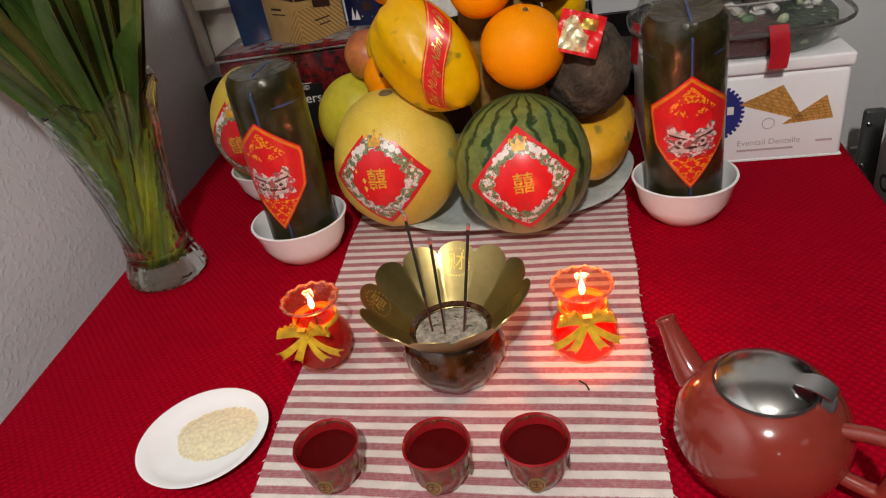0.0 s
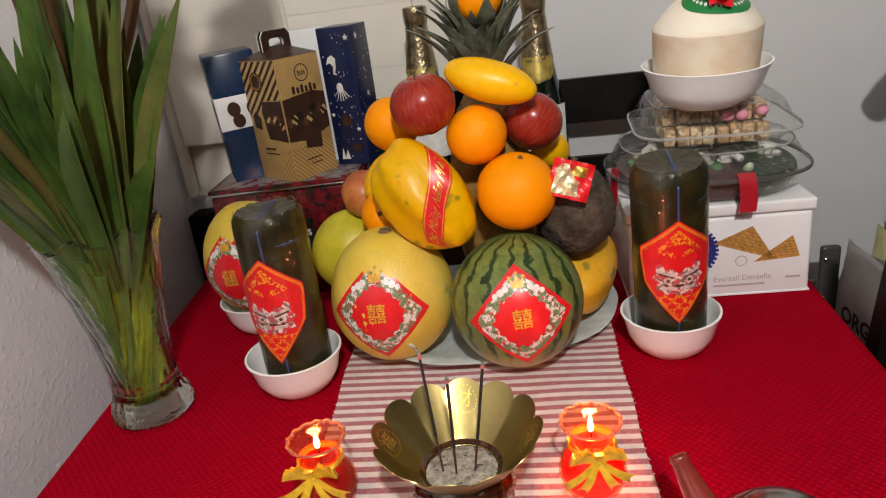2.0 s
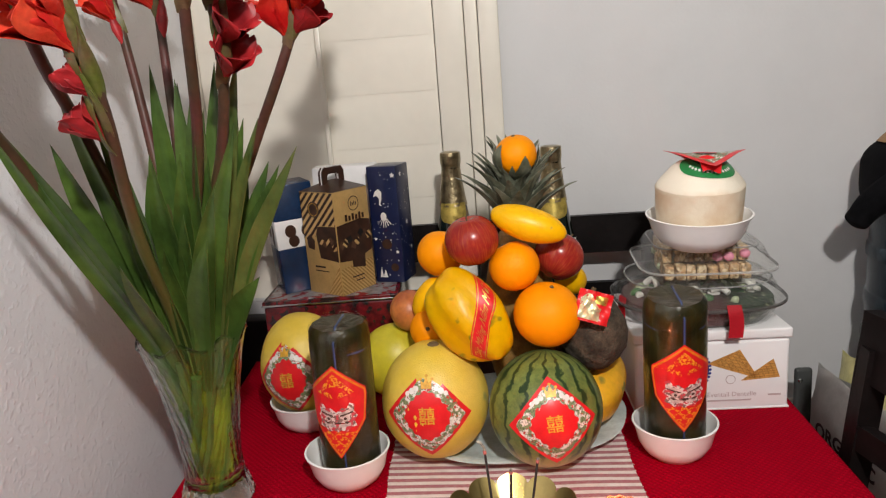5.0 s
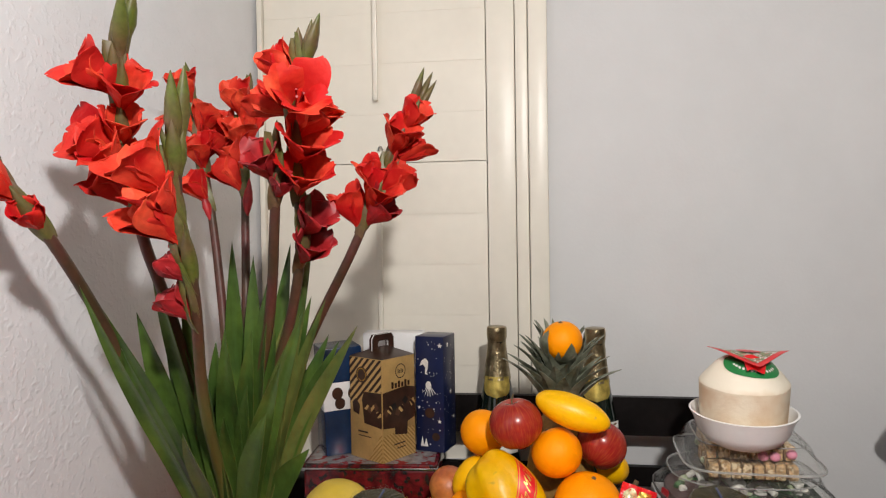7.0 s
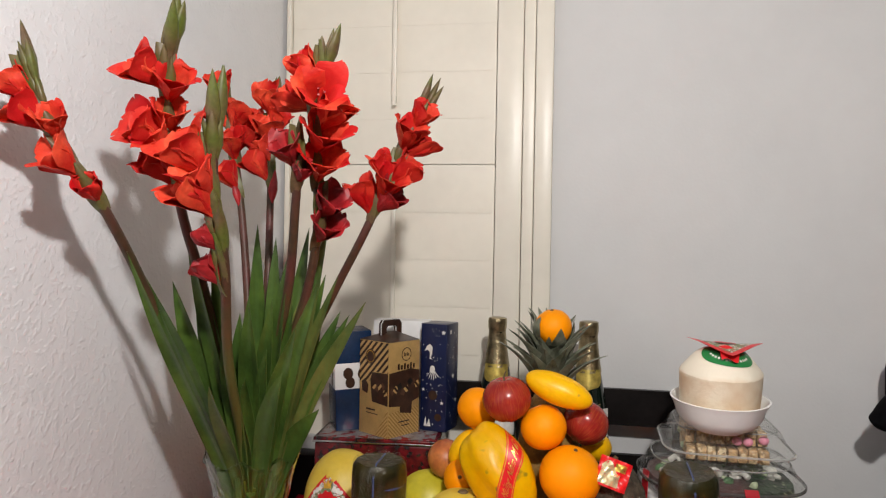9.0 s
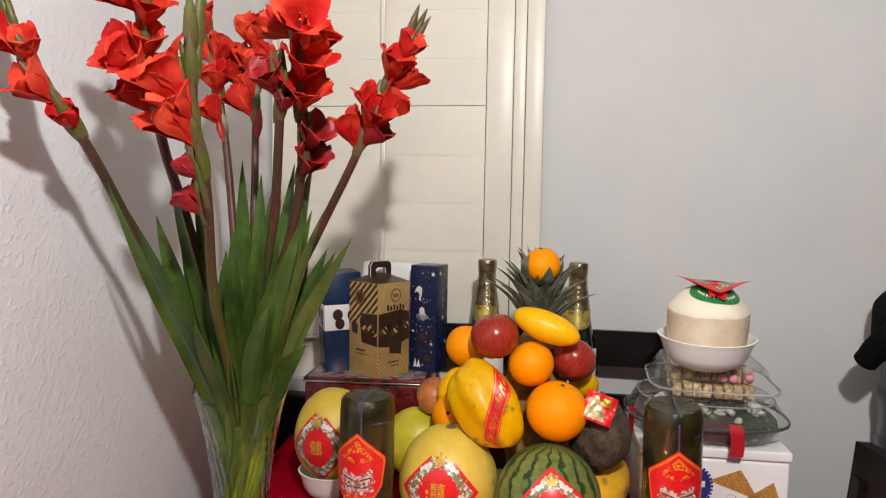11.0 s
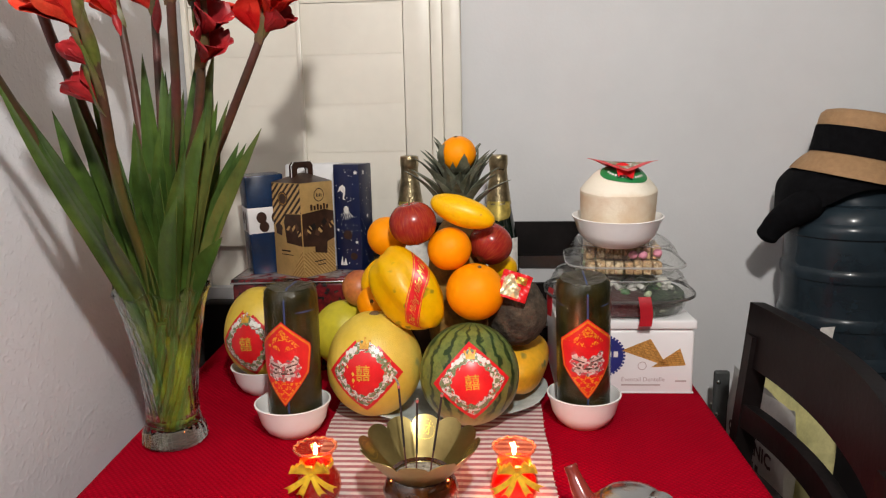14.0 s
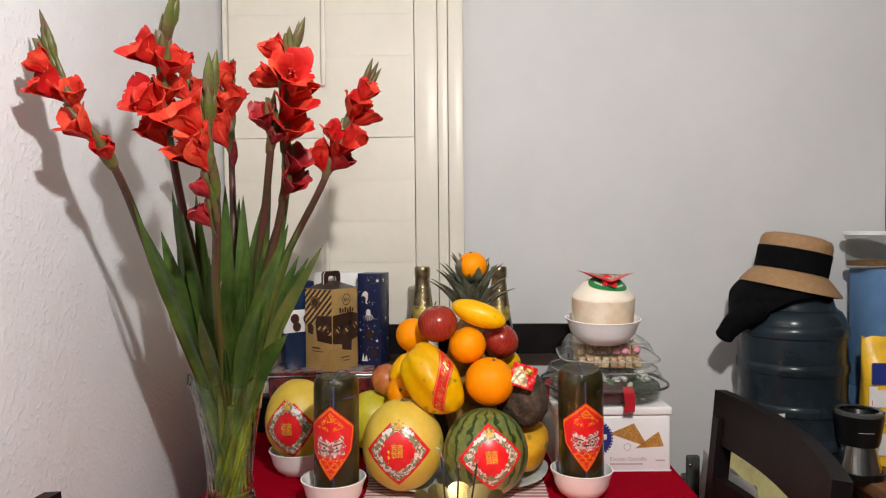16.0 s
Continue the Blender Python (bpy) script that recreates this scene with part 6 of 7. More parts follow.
part("lid_fold", tray_lathe([(0.0935, 0.0700), (0.0952, 0.0718), (0.0962, 0.0706), (0.0950, 0.0690)], 1.22, 1.0, 2.8, 96), m_rim_clear, t1, "folded clear edge of the lid's top")
part("filling", tray_lathe([(0, 0.004), (0.091, 0.004), (0.096, 0.012), (0.1015, 0.025), (0.100, 0.036), (0.06, 0.043), (0, 0.044)], 1.2, 0.98, 2.8, 64), m_candied, t1, "dark green and red candied fruit")
sweets(t1, 46, 0.104, 0.084, 0.038, 0.046, (m_candy_green, m_candy_white, m_candy_pale, m_candy_white), 1, 0.010)
for k in range(22):
    rnd = random.Random(100 + k)
    a, q = rnd.uniform(0, 6.28), math.sqrt(rnd.random())
    x, y = 0.085 * q * math.cos(a), 0.070 * q * math.sin(a)
    az = rnd.uniform(0, 3.1)
    part("sweet", tube(curve_pts([(x - 0.015 * math.cos(az), y - 0.015 * math.sin(az), 0.050), (x, y, 0.056 + rnd.uniform(0, 0.008)), (x + 0.015 * math.cos(az + 0.6), y + 0.015 * math.sin(az + 0.6), 0.051)], 4), 0.0052, 8), m_candy_white if k % 5 else m_candy_pale, t1)
for yaw, tag in ((0, ""), (-72, "")):
    x, y = (0.03, -0.1145) if yaw == 0 else (-0.128, -0.045)
    part("ribbon", sheet(lambda u, v: (0.011 * (u - 0.5) * 2 + 0.002 * math.sin(v * 4), -0.004 - 0.009 * (1 - v) * 0.3 + 0.012 * max(0, v - 0.75), -0.004 + 0.052 * v), 3, 8, 0.0012), m_ribbon_red, t1, "wide red ribbon end", place=(x, y, 0.0), turn=(0, 0, yaw))

Z2 = Z1 + 0.0765
t2 = thing("sweet_tray", tray_lathe([(0, 0.002), (0.080, 0.002), (0.083, 0.0), (0.088, 0.004), (0.100, 0.016), (0.107, 0.018), (0.1075, 0.0205), (0.102, 0.0195), (0.0985, 0.017), (0.0865, 0.0045), (0.082, 0.0035), (0, 0.0035)], 1.0, 1.0, 5, 96), m_clear_plastic, (0.344, 1.162, Z2), "square clear plastic box of brittle and pink sweets", "sweet tray", turn=(0, 0, -3), angle=75)
part("lid", tray_lathe([(0.1065, 0.0207), (0.107, 0.024), (0.101, 0.026), (0.089, 0.052), (0.080, 0.057), (0.04, 0.0575), (0, 0.0575), (0, 0.0567), (0.04, 0.0567), (0.079, 0.0562), (0.0882, 0.0513), (0.1002, 0.0253), (0.1062, 0.0233), (0.1057, 0.0207)], 1.0, 1.0, 5, 96), m_clear_plastic, t2, "clear lid with a stepped top", angle=75)
part("lid_edge", tray_lathe([(0.1062, 0.0196), (0.1085, 0.0204), (0.1088, 0.0226), (0.1064, 0.0238)], 1.0, 1.0, 5, 96), m_rim_clear, t2, "thick clear lid edge")
part("lid_fold", tray_lathe([(0.0800, 0.0560), (0.0815, 0.0572), (0.0832, 0.0566), (0.0826, 0.0552)], 1.0, 1.0, 5, 96), m_rim_clear, t2, "folded clear edge of the lid's top")
for level, y0, z0, count in ((0, -0.064, 0.0042, 3), (1, -0.046, 0.0295, 3)):
    for j in range(count):
        for i in range(8):
            part("brittle_piece", move(box(0.0155, 0.032, 0.0225 + 0.003 * ((i * 3 + j + level) % 4) / 3, 0.003), pose(-0.062 + 0.0166 * i, y0 + 0.036 * j, z0, 0, 0, 4 * ((i * 2 + j) % 3 - 1))), m_candy_tan, t2)
for x, y, z in ((0.012, -0.072, 0.040), (0.029, -0.073, 0.040), (0.056, -0.064, 0.042)):
    part("sweet", blob(0.0085, 0.0085, 0.0075, None, 12, 8), m_candy_pink, t2, "round pink sweet", place=(x, y, z))
sweets(t2, 14, 0.078, 0.078, 0.014, 0.034, (m_candy_pale, m_candy_white, m_candy_dark), 4, 0.010)

CZ = Z2 + 0.0580
bowl((0.323, 1.095, CZ + 0.002), 0.081, 0.052, 0.043, "wide white ceramic bowl holding a trimmed young coconut", G_BOWL, True).rotation_euler.x = radians(4)


def coco_fn(r, z, a):
    return r * (1 + 0.012 * math.cos(6 * a) + 0.006 * noise.noise(Vector((math.cos(a) * 2, math.sin(a) * 2, z * 20)))), z


coco = thing("coconut", lathe([(0, 0.0), (0.046, 0.001), (0.060, 0.012), (0.0635, 0.025), (0.0655, 0.060), (0.0666, 0.0905), (0.0652, 0.0935), (0.060, 0.1005), (0.052, 0.1098), (0.044, 0.1190), (0.036, 0.1250), (0.026, 0.1288), (0.012, 0.130), (0, 0.130)], 64, coco_fn), m_coco, (0.323, 1.095, CZ + 0.0105), "trimmed pale young coconut with a green sticker on top", "coconut", turn=(6, 0, 0), angle=26)


def coco_top(x, y, lift):
    r = math.hypot(x, y)
    prof = [(0, 0.1302), (0.008, 0.1302), (0.028, 0.1292), (0.037, 0.1250), (0.050, 0.1130), (0.066, 0.0925), (0.08, 0.06)]
    for (r0, z0), (r1, z1) in zip(prof, prof[1:]):
        if r <= r1:
            z = z0 + (z1 - z0) * (r - r0) / (r1 - r0)
            break
    else:
        z = 0.06
    return Vector((x, y, z + lift))


def lay_coco(bm, lift):
    for v in bm.verts:
        v.co = coco_top(v.co.x, v.co.y, lift)
    return bm


gl = part("label", lay_coco(sheet(lambda u, v: (0.040 * (0.02 + 0.98 * u) * math.cos(2 * math.pi * v) + 0.004, -0.020 + 0.031 * (0.02 + 0.98 * u) * math.sin(2 * math.pi * v), 0), 8, 32), 0.0015), m_green_label, coco, "oval green sticker with white print")
part("logo_shape", lay_coco(join([poly([(-0.010 + x, -0.038), (-0.006 + x, -0.025), (-0.002 + x, -0.025), (-0.006 + x, -0.038)], 1) for x in (0, 0.006, 0.012)]), 0.0025), m_red_paper, gl, "red zigzag mark")
part("logo_shape", lay_coco(disc(0.013, 20, (0.004, -0.030)), 0.0021), m_white_print, gl, "white round field")
part("print_bars", lay_coco(join([poly([(0.005 + 0.030 * math.cos(a) + 0.0016 * sx, -0.020 + 0.0235 * math.sin(a) + 0.0017 * sy) for sx, sy in ((-1, -1), (1, -1), (1, 1), (-1, 1))]) for a in [math.pi + 0.35 + 0.2 * i for i in range(13)]]), 0.0022), m_white_print, gl)
rp2 = thing("red_paper", sheet(lambda u, v: ((u - 0.5) * 0.086, (v - 0.5) * 0.086, 0.005 * math.cos(3 * (u + v - 1)) - 0.02 * (u - 0.5) * (v - 0.5)), 10, 10, 0.0006), m_red_paper, (0.326, 1.076, CZ + 0.1445), "red printed diamond paper lying on the coconut", "paper", turn=(0, 4, 45), angle=80)
part("ornament", sheet(lambda u, v: ((u - 0.5) * 0.070, (v - 0.5) * 0.070, 0.0006 + 0.005 * math.cos(3 * (0.8 * (u + v - 1))) - 0.0128 * (u - 0.5) * (v - 0.5)), 10, 10), m_ornament, rp2)
part("hanging_fold", sheet(lambda u, v: (-0.020 - 0.012 * v + (0.024 - 0.006 * v) * (u - 0.5), -0.022 - 0.010 * v - (0.024 - 0.006 * v) * (u - 0.5), 0.001 - 0.020 * v + 0.003 * math.sin(5 * u)), 6, 6, 0.0006), m_red_paper, rp2, "crumpled red fold hanging down")
part("centre_print", sheet(lambda u, v: (0.018 * u * math.cos(6.283 * v), 0.018 * u * math.sin(6.283 * v), 0.0064), 4, 20), m_red_paper, rp2)

# ---- incense, candles and tea in front ----
CX, CY = 0.010, 0.652
cen = thing("incense_burner", None, None, (CX, CY, TOP + 0.0035), "amber glass incense burner with a flower-shaped brass collar", "incense burner")
part("body", lathe([(0, 0.002), (0.030, 0.0), (0.036, 0.004), (0.046, 0.022), (0.048, 0.036), (0.043, 0.050), (0.0385, 0.055), (0.0345, 0.053), (0.036, 0.04), (0, 0.038)], 48, lambda r, z, a: (r * (1 + 0.02 * math.cos(9 * a) * (z < 0.045)), z)), m_brown_glass, cen, "dark amber ribbed glass body")
part("film", lathe([(0.034, 0.001), (0.042, 0.006), (0.052, 0.020), (0.0545, 0.036), (0.050, 0.050)], 64, lambda r, z, a: (r * (1 + 0.022 * math.sin(5 * a + 60 * z) + 0.018 * math.sin(11 * a - 40 * z)), z)), m_film, cen, "crumpled clear film round the glass")
part("ash", lathe([(0, 0.0535), (0.018, 0.0525), (0.0335, 0.050), (0.0338, 0.040), (0, 0.040)], 32, lambda r, z, a: (r, z + 0.0015 * noise.noise(Vector((r * 90 * math.cos(a), r * 90 * math.sin(a), 0))))), m_ash, cen, "grey ash bed")


def collar(u, v):
    """A flaring collar with twelve round petals. u round, v outwards."""
    a = 2 * math.pi * u
    lobe = abs(math.cos(6 * (a - math.pi / 2)))
    rim = 0.0775 * (0.915 + 0.085 * lobe ** 0.55)
    r = 0.0345 + (rim - 0.0345) * v
    z = 0.050 + 0.046 * (v * (0.90 + 0.10 * lobe ** 0.6)) ** 0.9 - 0.004 * math.sin(math.pi * v) + 0.003 * v * lobe
    crease = 0.0022 * (1 - lobe) ** 4 * v
    return (r * math.cos(a), r * math.sin(a), z - crease)


part("collar", sheet(collar, 168, 12, 0.0008), m_brass, cen, "flower-shaped brass collar with stamped signs")
for k, sign in ((2, "财"), (6, "财"), (0, "福"), (4, "福")):
    a = k * math.pi / 4
    art = join([lettering(sign, 0.017)] + [disc(0.0009, 6, (0.0125 * math.cos(i * math.pi / 12), 0.0125 * math.sin(i * math.pi / 12))) for i in range(24)])
    for v in art.verts:
        x, y = v.co.x, v.co.y
        # art's up points to the rim; seen from inside
        rr = 0.70 + y / 0.062
        ua = a - x / 0.060
        q = Vector(collar(ua / (2 * math.pi), rr))
        v.co = q + Vector((-0.7 * math.cos(ua), -0.7 * math.sin(ua), 0.7)) * 0.0011
    part("stamped_sign", art, m_gold, cen, "raised stamped sign in a beaded ring")
G_INC = "incense sticks in the burner"
for b, t in (((-0.006, 0.646), (-0.017, 0.668, 0.919)), ((0.006, 0.643), (0.011, 0.634, 0.914)), ((0.022, 0.647), (0.040, 0.658, 0.912))):
    B, T2 = Vector((b[0], b[1], 0.800)), Vector(t)
    s = thing("incense_stick", tube([B, B.lerp(T2, 0.35)], 0.0010, 8), m_incense_red, label="thin burning incense stick standing in the ash", category="incense stick", group=G_INC)
    part("burning_part", tube([B.lerp(T2, 0.34), B.lerp(T2, 0.97)], 0.0014, 8), m_incense, s, "dark incense coating")
    part("ember", tube([T2.lerp(B, 0.045), T2.lerp(B, 0.015)], 0.0019, 8), m_ember, s, "dull pink ember")
    curl = [T2.lerp(B, 0.04), T2, T2 + Vector((-0.002, 0, 0.005)), T2 + Vector((-0.005, 0.001, 0.008)), T2 + Vector((-0.008, 0.001, 0.008))]
    part("ash_tip", tube(curve_pts(curl, 3), [0.0016] * 3 + [0.0015] * 9 + [0.0010], 7) if b[0] < 0.0 else tube([T2.lerp(B, 0.04), T2], 0.0018, 7), m_ash, s, "curl of grey ash")


# same red gel wax, its colour darkened to show a weaker glow
m_wax_dim = M("dim_red_gel_wax", (0.62, 0.014, 0.006), 0.25, var=0.3, scale=50, tint=(0.40, 0.008, 0.004), Subsurface_Weight=0.8, Subsurface_Radius=(0.02, 0.004, 0.002), Subsurface_Scale=1.0, Coat_Weight=0.6)
m_rim_glass = M("thick_amber_glass", (0.95, 0.55, 0.33), 0.05, var=0.1, Transmission_Weight=0.85, IOR=1.3, Coat_Weight=0.5)


def candle(place, label, lit):
    j = thing("candle_jar", None, None, place, label, "candle", "red candle jars")
    scal = lambda r, z, a: (r * (1 + (0.022 * math.cos(14 * a) if z > 0.066 else 0)), z + (0.0007 * math.cos(14 * a) if z > 0.066 else 0))
    out = [(0, 0.0), (0.022, 0.0), (0.026, 0.004), (0.0305, 0.018), (0.029, 0.031), (0.022, 0.043), (0.0185, 0.049), (0.0195, 0.056), (0.0235, 0.066), (0.0265, 0.071)]
    inn = [(0.0250, 0.0712), (0.0220, 0.0665), (0.0175, 0.056), (0.0165, 0.049), (0.020, 0.043), (0.0272, 0.031), (0.0285, 0.018), (0.0245, 0.006), (0, 0.004)]
    part("glass", lathe(out + inn, 60, scal), m_jar_red, j, "red-tinted scalloped glass")
    part("wax", lathe([(0, 0.0045), (0.024, 0.0065), (0.028, 0.018), (0.0267, 0.031), (0.0196, 0.0425), (0.0162, 0.048), (0.0155, 0.0495), (0.0145, 0.047), (0.0165, 0.040), (0.016, 0.030), (0.010, 0.0265), (0, 0.026)], 36), m_wax if lit else m_wax_dim, j, "red gel wax")
    part("rim", lathe([(0.0246, 0.0700), (0.0272, 0.0702), (0.0278, 0.0718), (0.0262, 0.0730), (0.0246, 0.0718)], 84, scal), m_rim_glass, j, "thick scalloped glass rim")
    part("wick", tube([(0, 0, 0.026), (0.0005, 0, 0.063)], 0.0008, 6), m_incense, j)
    part("flame", lathe([(0, 0.060), (0.0018, 0.0615), (0.0028, 0.0650), (0.0021, 0.070), (0.0008, 0.0750), (0, 0.078)], 14), m_flame, j, "small bright flame")
    # satin bow at the front of the neck
    bow = part("bow", lathe([(0.0203, 0.0455), (0.0222, 0.0490), (0.0210, 0.0530)], 32), m_gold_ribbon, j, "gold ribbon bow round the neck")
    for k, (ang, ln, wd) in enumerate(((18, 0.024, 0.0095), (50, 0.019, 0.0090), (132, 0.019, 0.0090), (160, 0.025, 0.0095), (147, 0.022, 0.0090), (33, 0.023, 0.0090), (88, 0.013, 0.0075))):
        def loop(u, v, ang=radians(ang), ln=ln, wd=wd, k=k):
            r = ln * (1 - (2 * u - 1) ** 2) ** 0.7
            w = (v - 0.5) * wd * (0.55 + 0.45 * math.sin(math.pi * u))
            return (r * math.cos(ang) - w * math.sin(ang), -0.0262 - 0.0006 * k - 0.0085 * math.sin(math.pi * u) * (0.35 if u < 0.5 else 1.0), 0.0500 + r * math.sin(ang) + w * math.cos(ang))
        part("ribbon_loop", sheet(loop, 14, 3, 0.0004), m_gold_ribbon, bow, angle=70)
    for k, (ang, ln) in enumerate(((-34, 0.036), (-62, 0.031), (-118, 0.032), (-146, 0.038))):
        def tail(u, v, ang=radians(ang), ln=ln, k=k):
            r = ln * u - (0.005 * (1 - abs(2 * v - 1)) if u > 0.95 else 0)
            w = (v - 0.5) * 0.0090 * (0.55 + 0.45 * u)
            return (r * math.cos(ang) - w * math.sin(ang), -0.0265 - 0.0065 * math.sin(2.6 * u) - 0.0005 * k, 0.0500 + r * math.sin(ang) + w * math.cos(ang))
        part("ribbon_tail", sheet(tail, 9, 4, 0.0004), m_gold_ribbon, bow, angle=70)
    part("knot", blob(0.0042, 0.0034, 0.0045, None, 12, 8), m_gold_ribbon, bow, place=(0, -0.0275, 0.0500))
    j.scale = (1.05, 1.05, 1.06)
    return j


candle((-0.131, 0.672, TOP + 0.0035), "red glass candle jar with a gold bow, burning low", False).rotation_euler[2] = radians(2)
candle((0.130, 0.683, TOP + 0.0035), "red glass candle jar with a gold bow, glowing brightly", True).rotation_euler[2] = radians(6)

G_CUP = "tea cups in a row"


def cup(place, turn):
    c = thing("tea_cup", lathe([(0, 0.003), (0.016, 0.003), (0.0172, 0.0), (0.0186, 0.004), (0.0245, 0.013), (0.0272, 0.023), (0.0282, 0.037), (0.0298, 0.0445), (0.0292, 0.0465), (0.0276, 0.0445), (0.0258, 0.037), (0.0232, 0.020), (0.017, 0.006), (0, 0.005)], 48, lambda r, z, a: (r * (1 + 0.012 * abs(math.cos(4 * a)) * (z < 0.04)), z)), m_cup, place, "small red-brown glazed tea cup filled with tea", "tea cup", G_CUP, turn=(0, 0, turn))
    part("lip", lathe([(0.0293, 0.0432), (0.0301, 0.0448), (0.0293, 0.0470), (0.0277, 0.0452)], 48), m_cup_in, c, "bright red glazed lip")
    part("inside", lathe([(0.0276, 0.0440), (0.0257, 0.037), (0.0246, 0.030)], 40), m_cup_in, c, "deep red glazed inside")
    part("tea", lathe([(0, 0.0365), (0.0254, 0.0365), (0.0248, 0.0355), (0, 0.0350)], 40), m_tea, c, "tea")
    for yaw in (0, 90, 180, 270):
        art = disc(0.0075, 18)
        for v in art.verts:
            v.co.y *= 1.15
        med = part("medallion", on_drum(art, 0.0276, yaw, 0.021, 0.0004), m_dull_gold, c, "oval dull gold medallion")
        part("medallion_sign", on_drum(join([disc(0.0058, 18, inner=0.0048), poly([(-0.003, 0.001), (0.003, 0.001), (0.003, 0.0022), (-0.003, 0.0022)]), poly([(-0.0026, -0.0030), (0.0026, -0.0030), (0.0026, -0.0018), (-0.0026, -0.0018)]), poly([(-0.0006, -0.003), (0.0006, -0.003), (0.0006, 0.004), (-0.0006, 0.004)])]), 0.0276, yaw, 0.021, 0.0009), m_cup, med)
    c.scale = (0.90, 0.90, 0.92)
    return c


cup((-0.074, 0.520, TOP + 0.0035), 4)
cup((0.0165, 0.523, TOP + 0.0035), -3)
cup((0.0930, 0.529, TOP + 0.0035), 2)

dish = thing("dish", lathe([(0, 0.003), (0.036, 0.003), (0.038, 0.0), (0.041, 0.0), (0.052, 0.006), (0.0595, 0.0115), (0.0605, 0.0130), (0.0588, 0.0132), (0.050, 0.0080), (0.040, 0.0050), (0, 0.0050)], 56), m_dish_white, (-0.213, 0.556, TOP + 0.001), "small round white dish with a heap of rice", "dish")
rice = bmesh.new()
rr = random.Random(21)
for k in range(1900):
    a, q = rr.uniform(0, 6.283), math.sqrt(rr.random())
    x, y = (0.040 + 0.004 * math.sin(3 * a + 1)) * q * math.cos(a), 0.031 * q * math.sin(a)
    z = 0.0058 + 0.0028 * (1 - q * q) * rr.uniform(0.6, 1)
    az = rr.uniform(0, 6.28)
    d = Vector((math.cos(az), math.sin(az), rr.uniform(-0.2, 0.2))) * 0.0022
    tube([Vector((x, y, z)) - d, Vector((x, y, z)), Vector((x, y, z)) + d], [0.0003, 0.0007, 0.0003], 4, rice)
mound = blob(0.038, 0.029, 0.0042, lambda d: 1 + 0.08 * noise.noise(d * 3), 28, 14)
move(mound, pose(0, 0, 0.005))
rice = join([rice, mound])
thing("rice_grains", rice, m_rice, (-0.203, 0.564, TOP + 0.002), "small heap of dry uncooked rice on the dish", "rice", kind="stuff", turn=(0, 0, 20))

# teapot, spout towards the candles
PXC, PYC = 0.257, 0.547
pot = thing("teapot", None, None, (PXC, PYC, TOP + 0.001), "round terracotta glazed teapot with a steel lid", "teapot")
part("body", lathe([(0, 0.003), (0.040, 0.003), (0.043, 0.0), (0.046, 0.003), (0.060, 0.020), (0.0665, 0.042), (0.064, 0.062), (0.054, 0.080), (0.042, 0.0905), (0.0375, 0.0925), (0.0355, 0.0915), (0.036, 0.086), (0, 0.084)], 64), m_teapot, pot)
SP = Vector((0.197 - PXC, 0.622 - PYC, 0.083)) / 0.92
sd = Vector((SP.x, SP.y, 0)).normalized()
pth = curve_pts([sd * 0.050 + Vector((0, 0, 0.036)), sd * 0.072 + Vector((0, 0, 0.050)), sd * 0.090 + Vector((0, 0, 0.070)), SP], 6)
sp = part("spout", tube(pth, [0.019 - 0.0105 * min(1, i / (len(pth) - 1) * 1.15) for i in range(len(pth))], 20, cap=False), m_teapot, pot)
# near-black disc painted in for the shaded inside of the spout
part("spout_hole_shade", move(disc(0.0062, 16), Matrix.Translation(pth[-1] - (pth[-1] - pth[-2]).normalized() * 0.002) @ (pth[-1] - pth[-2]).to_track_quat("Z", "Y").to_matrix().to_4x4()), m_dark_print, sp)
part("spout_lip", move(lathe([(0.0066, -0.001), (0.0062, 0.001), (0.0082, 0.0022), (0.0092, 0.0), (0.0086, -0.003)], 20), Matrix.Translation(pth[-1]) @ (pth[-1] - pth[-2]).to_track_quat("Z", "Y").to_matrix().to_4x4()), m_teapot, sp)
hdir = Vector((0.76, -0.46, 0)).normalized()
hp = curve_pts([hdir * 0.056 + Vector((0, 0, 0.072)), hdir * 0.082 + Vector((0, 0, 0.078)), hdir * 0.092 + Vector((0, 0, 0.066)), hdir * 0.092 + Vector((0, 0, 0.040)), hdir * 0.085 + Vector((0, 0, 0.024)), hdir * 0.058 + Vector((0, 0, 0.026))], 6)
part("handle", tube(hp, 0.0062, 14), m_teapot, pot)
lid = part("lid", lathe([(0.0355, 0.0915), (0.0365, 0.0945), (0.033, 0.0985), (0.020, 0.1035), (0.006, 0.1052), (0, 0.1052)], 48), m_steel, pot, "shallow domed steel lid", place=(0, 0, 0))
part("lid_seal", lathe([(0.0375, 0.0922), (0.0385, 0.0938), (0.0365, 0.0946), (0.0355, 0.0935)], 48), m_dark_print, lid)
part("lid_lever", sheet(lambda u, v: hdir * (0.021 + 0.026 * u) + Vector((-hdir.y, hdir.x, 0)) * ((v - 0.5) * (0.012 + 0.006 * math.sin(u * 2.6))) + Vector((0, 0, 0.1055 + 0.004 * math.sin(u * 3) - 0.004 * u)), 12, 4, 0.0016), m_steel, lid, "flat steel thumb lever")
part("lid_hinge", move(box(0.010, 0.008, 0.012, 0.002), Matrix.Translation(hdir * 0.044 + Vector((0, 0, 0.087))) @ pose(0, 0, 0, 0, 0, -31)), m_grey_plastic, lid)


pot.scale = (0.92, 0.92, 0.92)

# added block that makes the gap behind the table look black
thing("dark_gap_block", box(0.165, 0.055, 0.835, 0.006), m_black_wood, (-0.522, 1.418, 0), "narrow black block added to darken the gap between table and wall", "box")

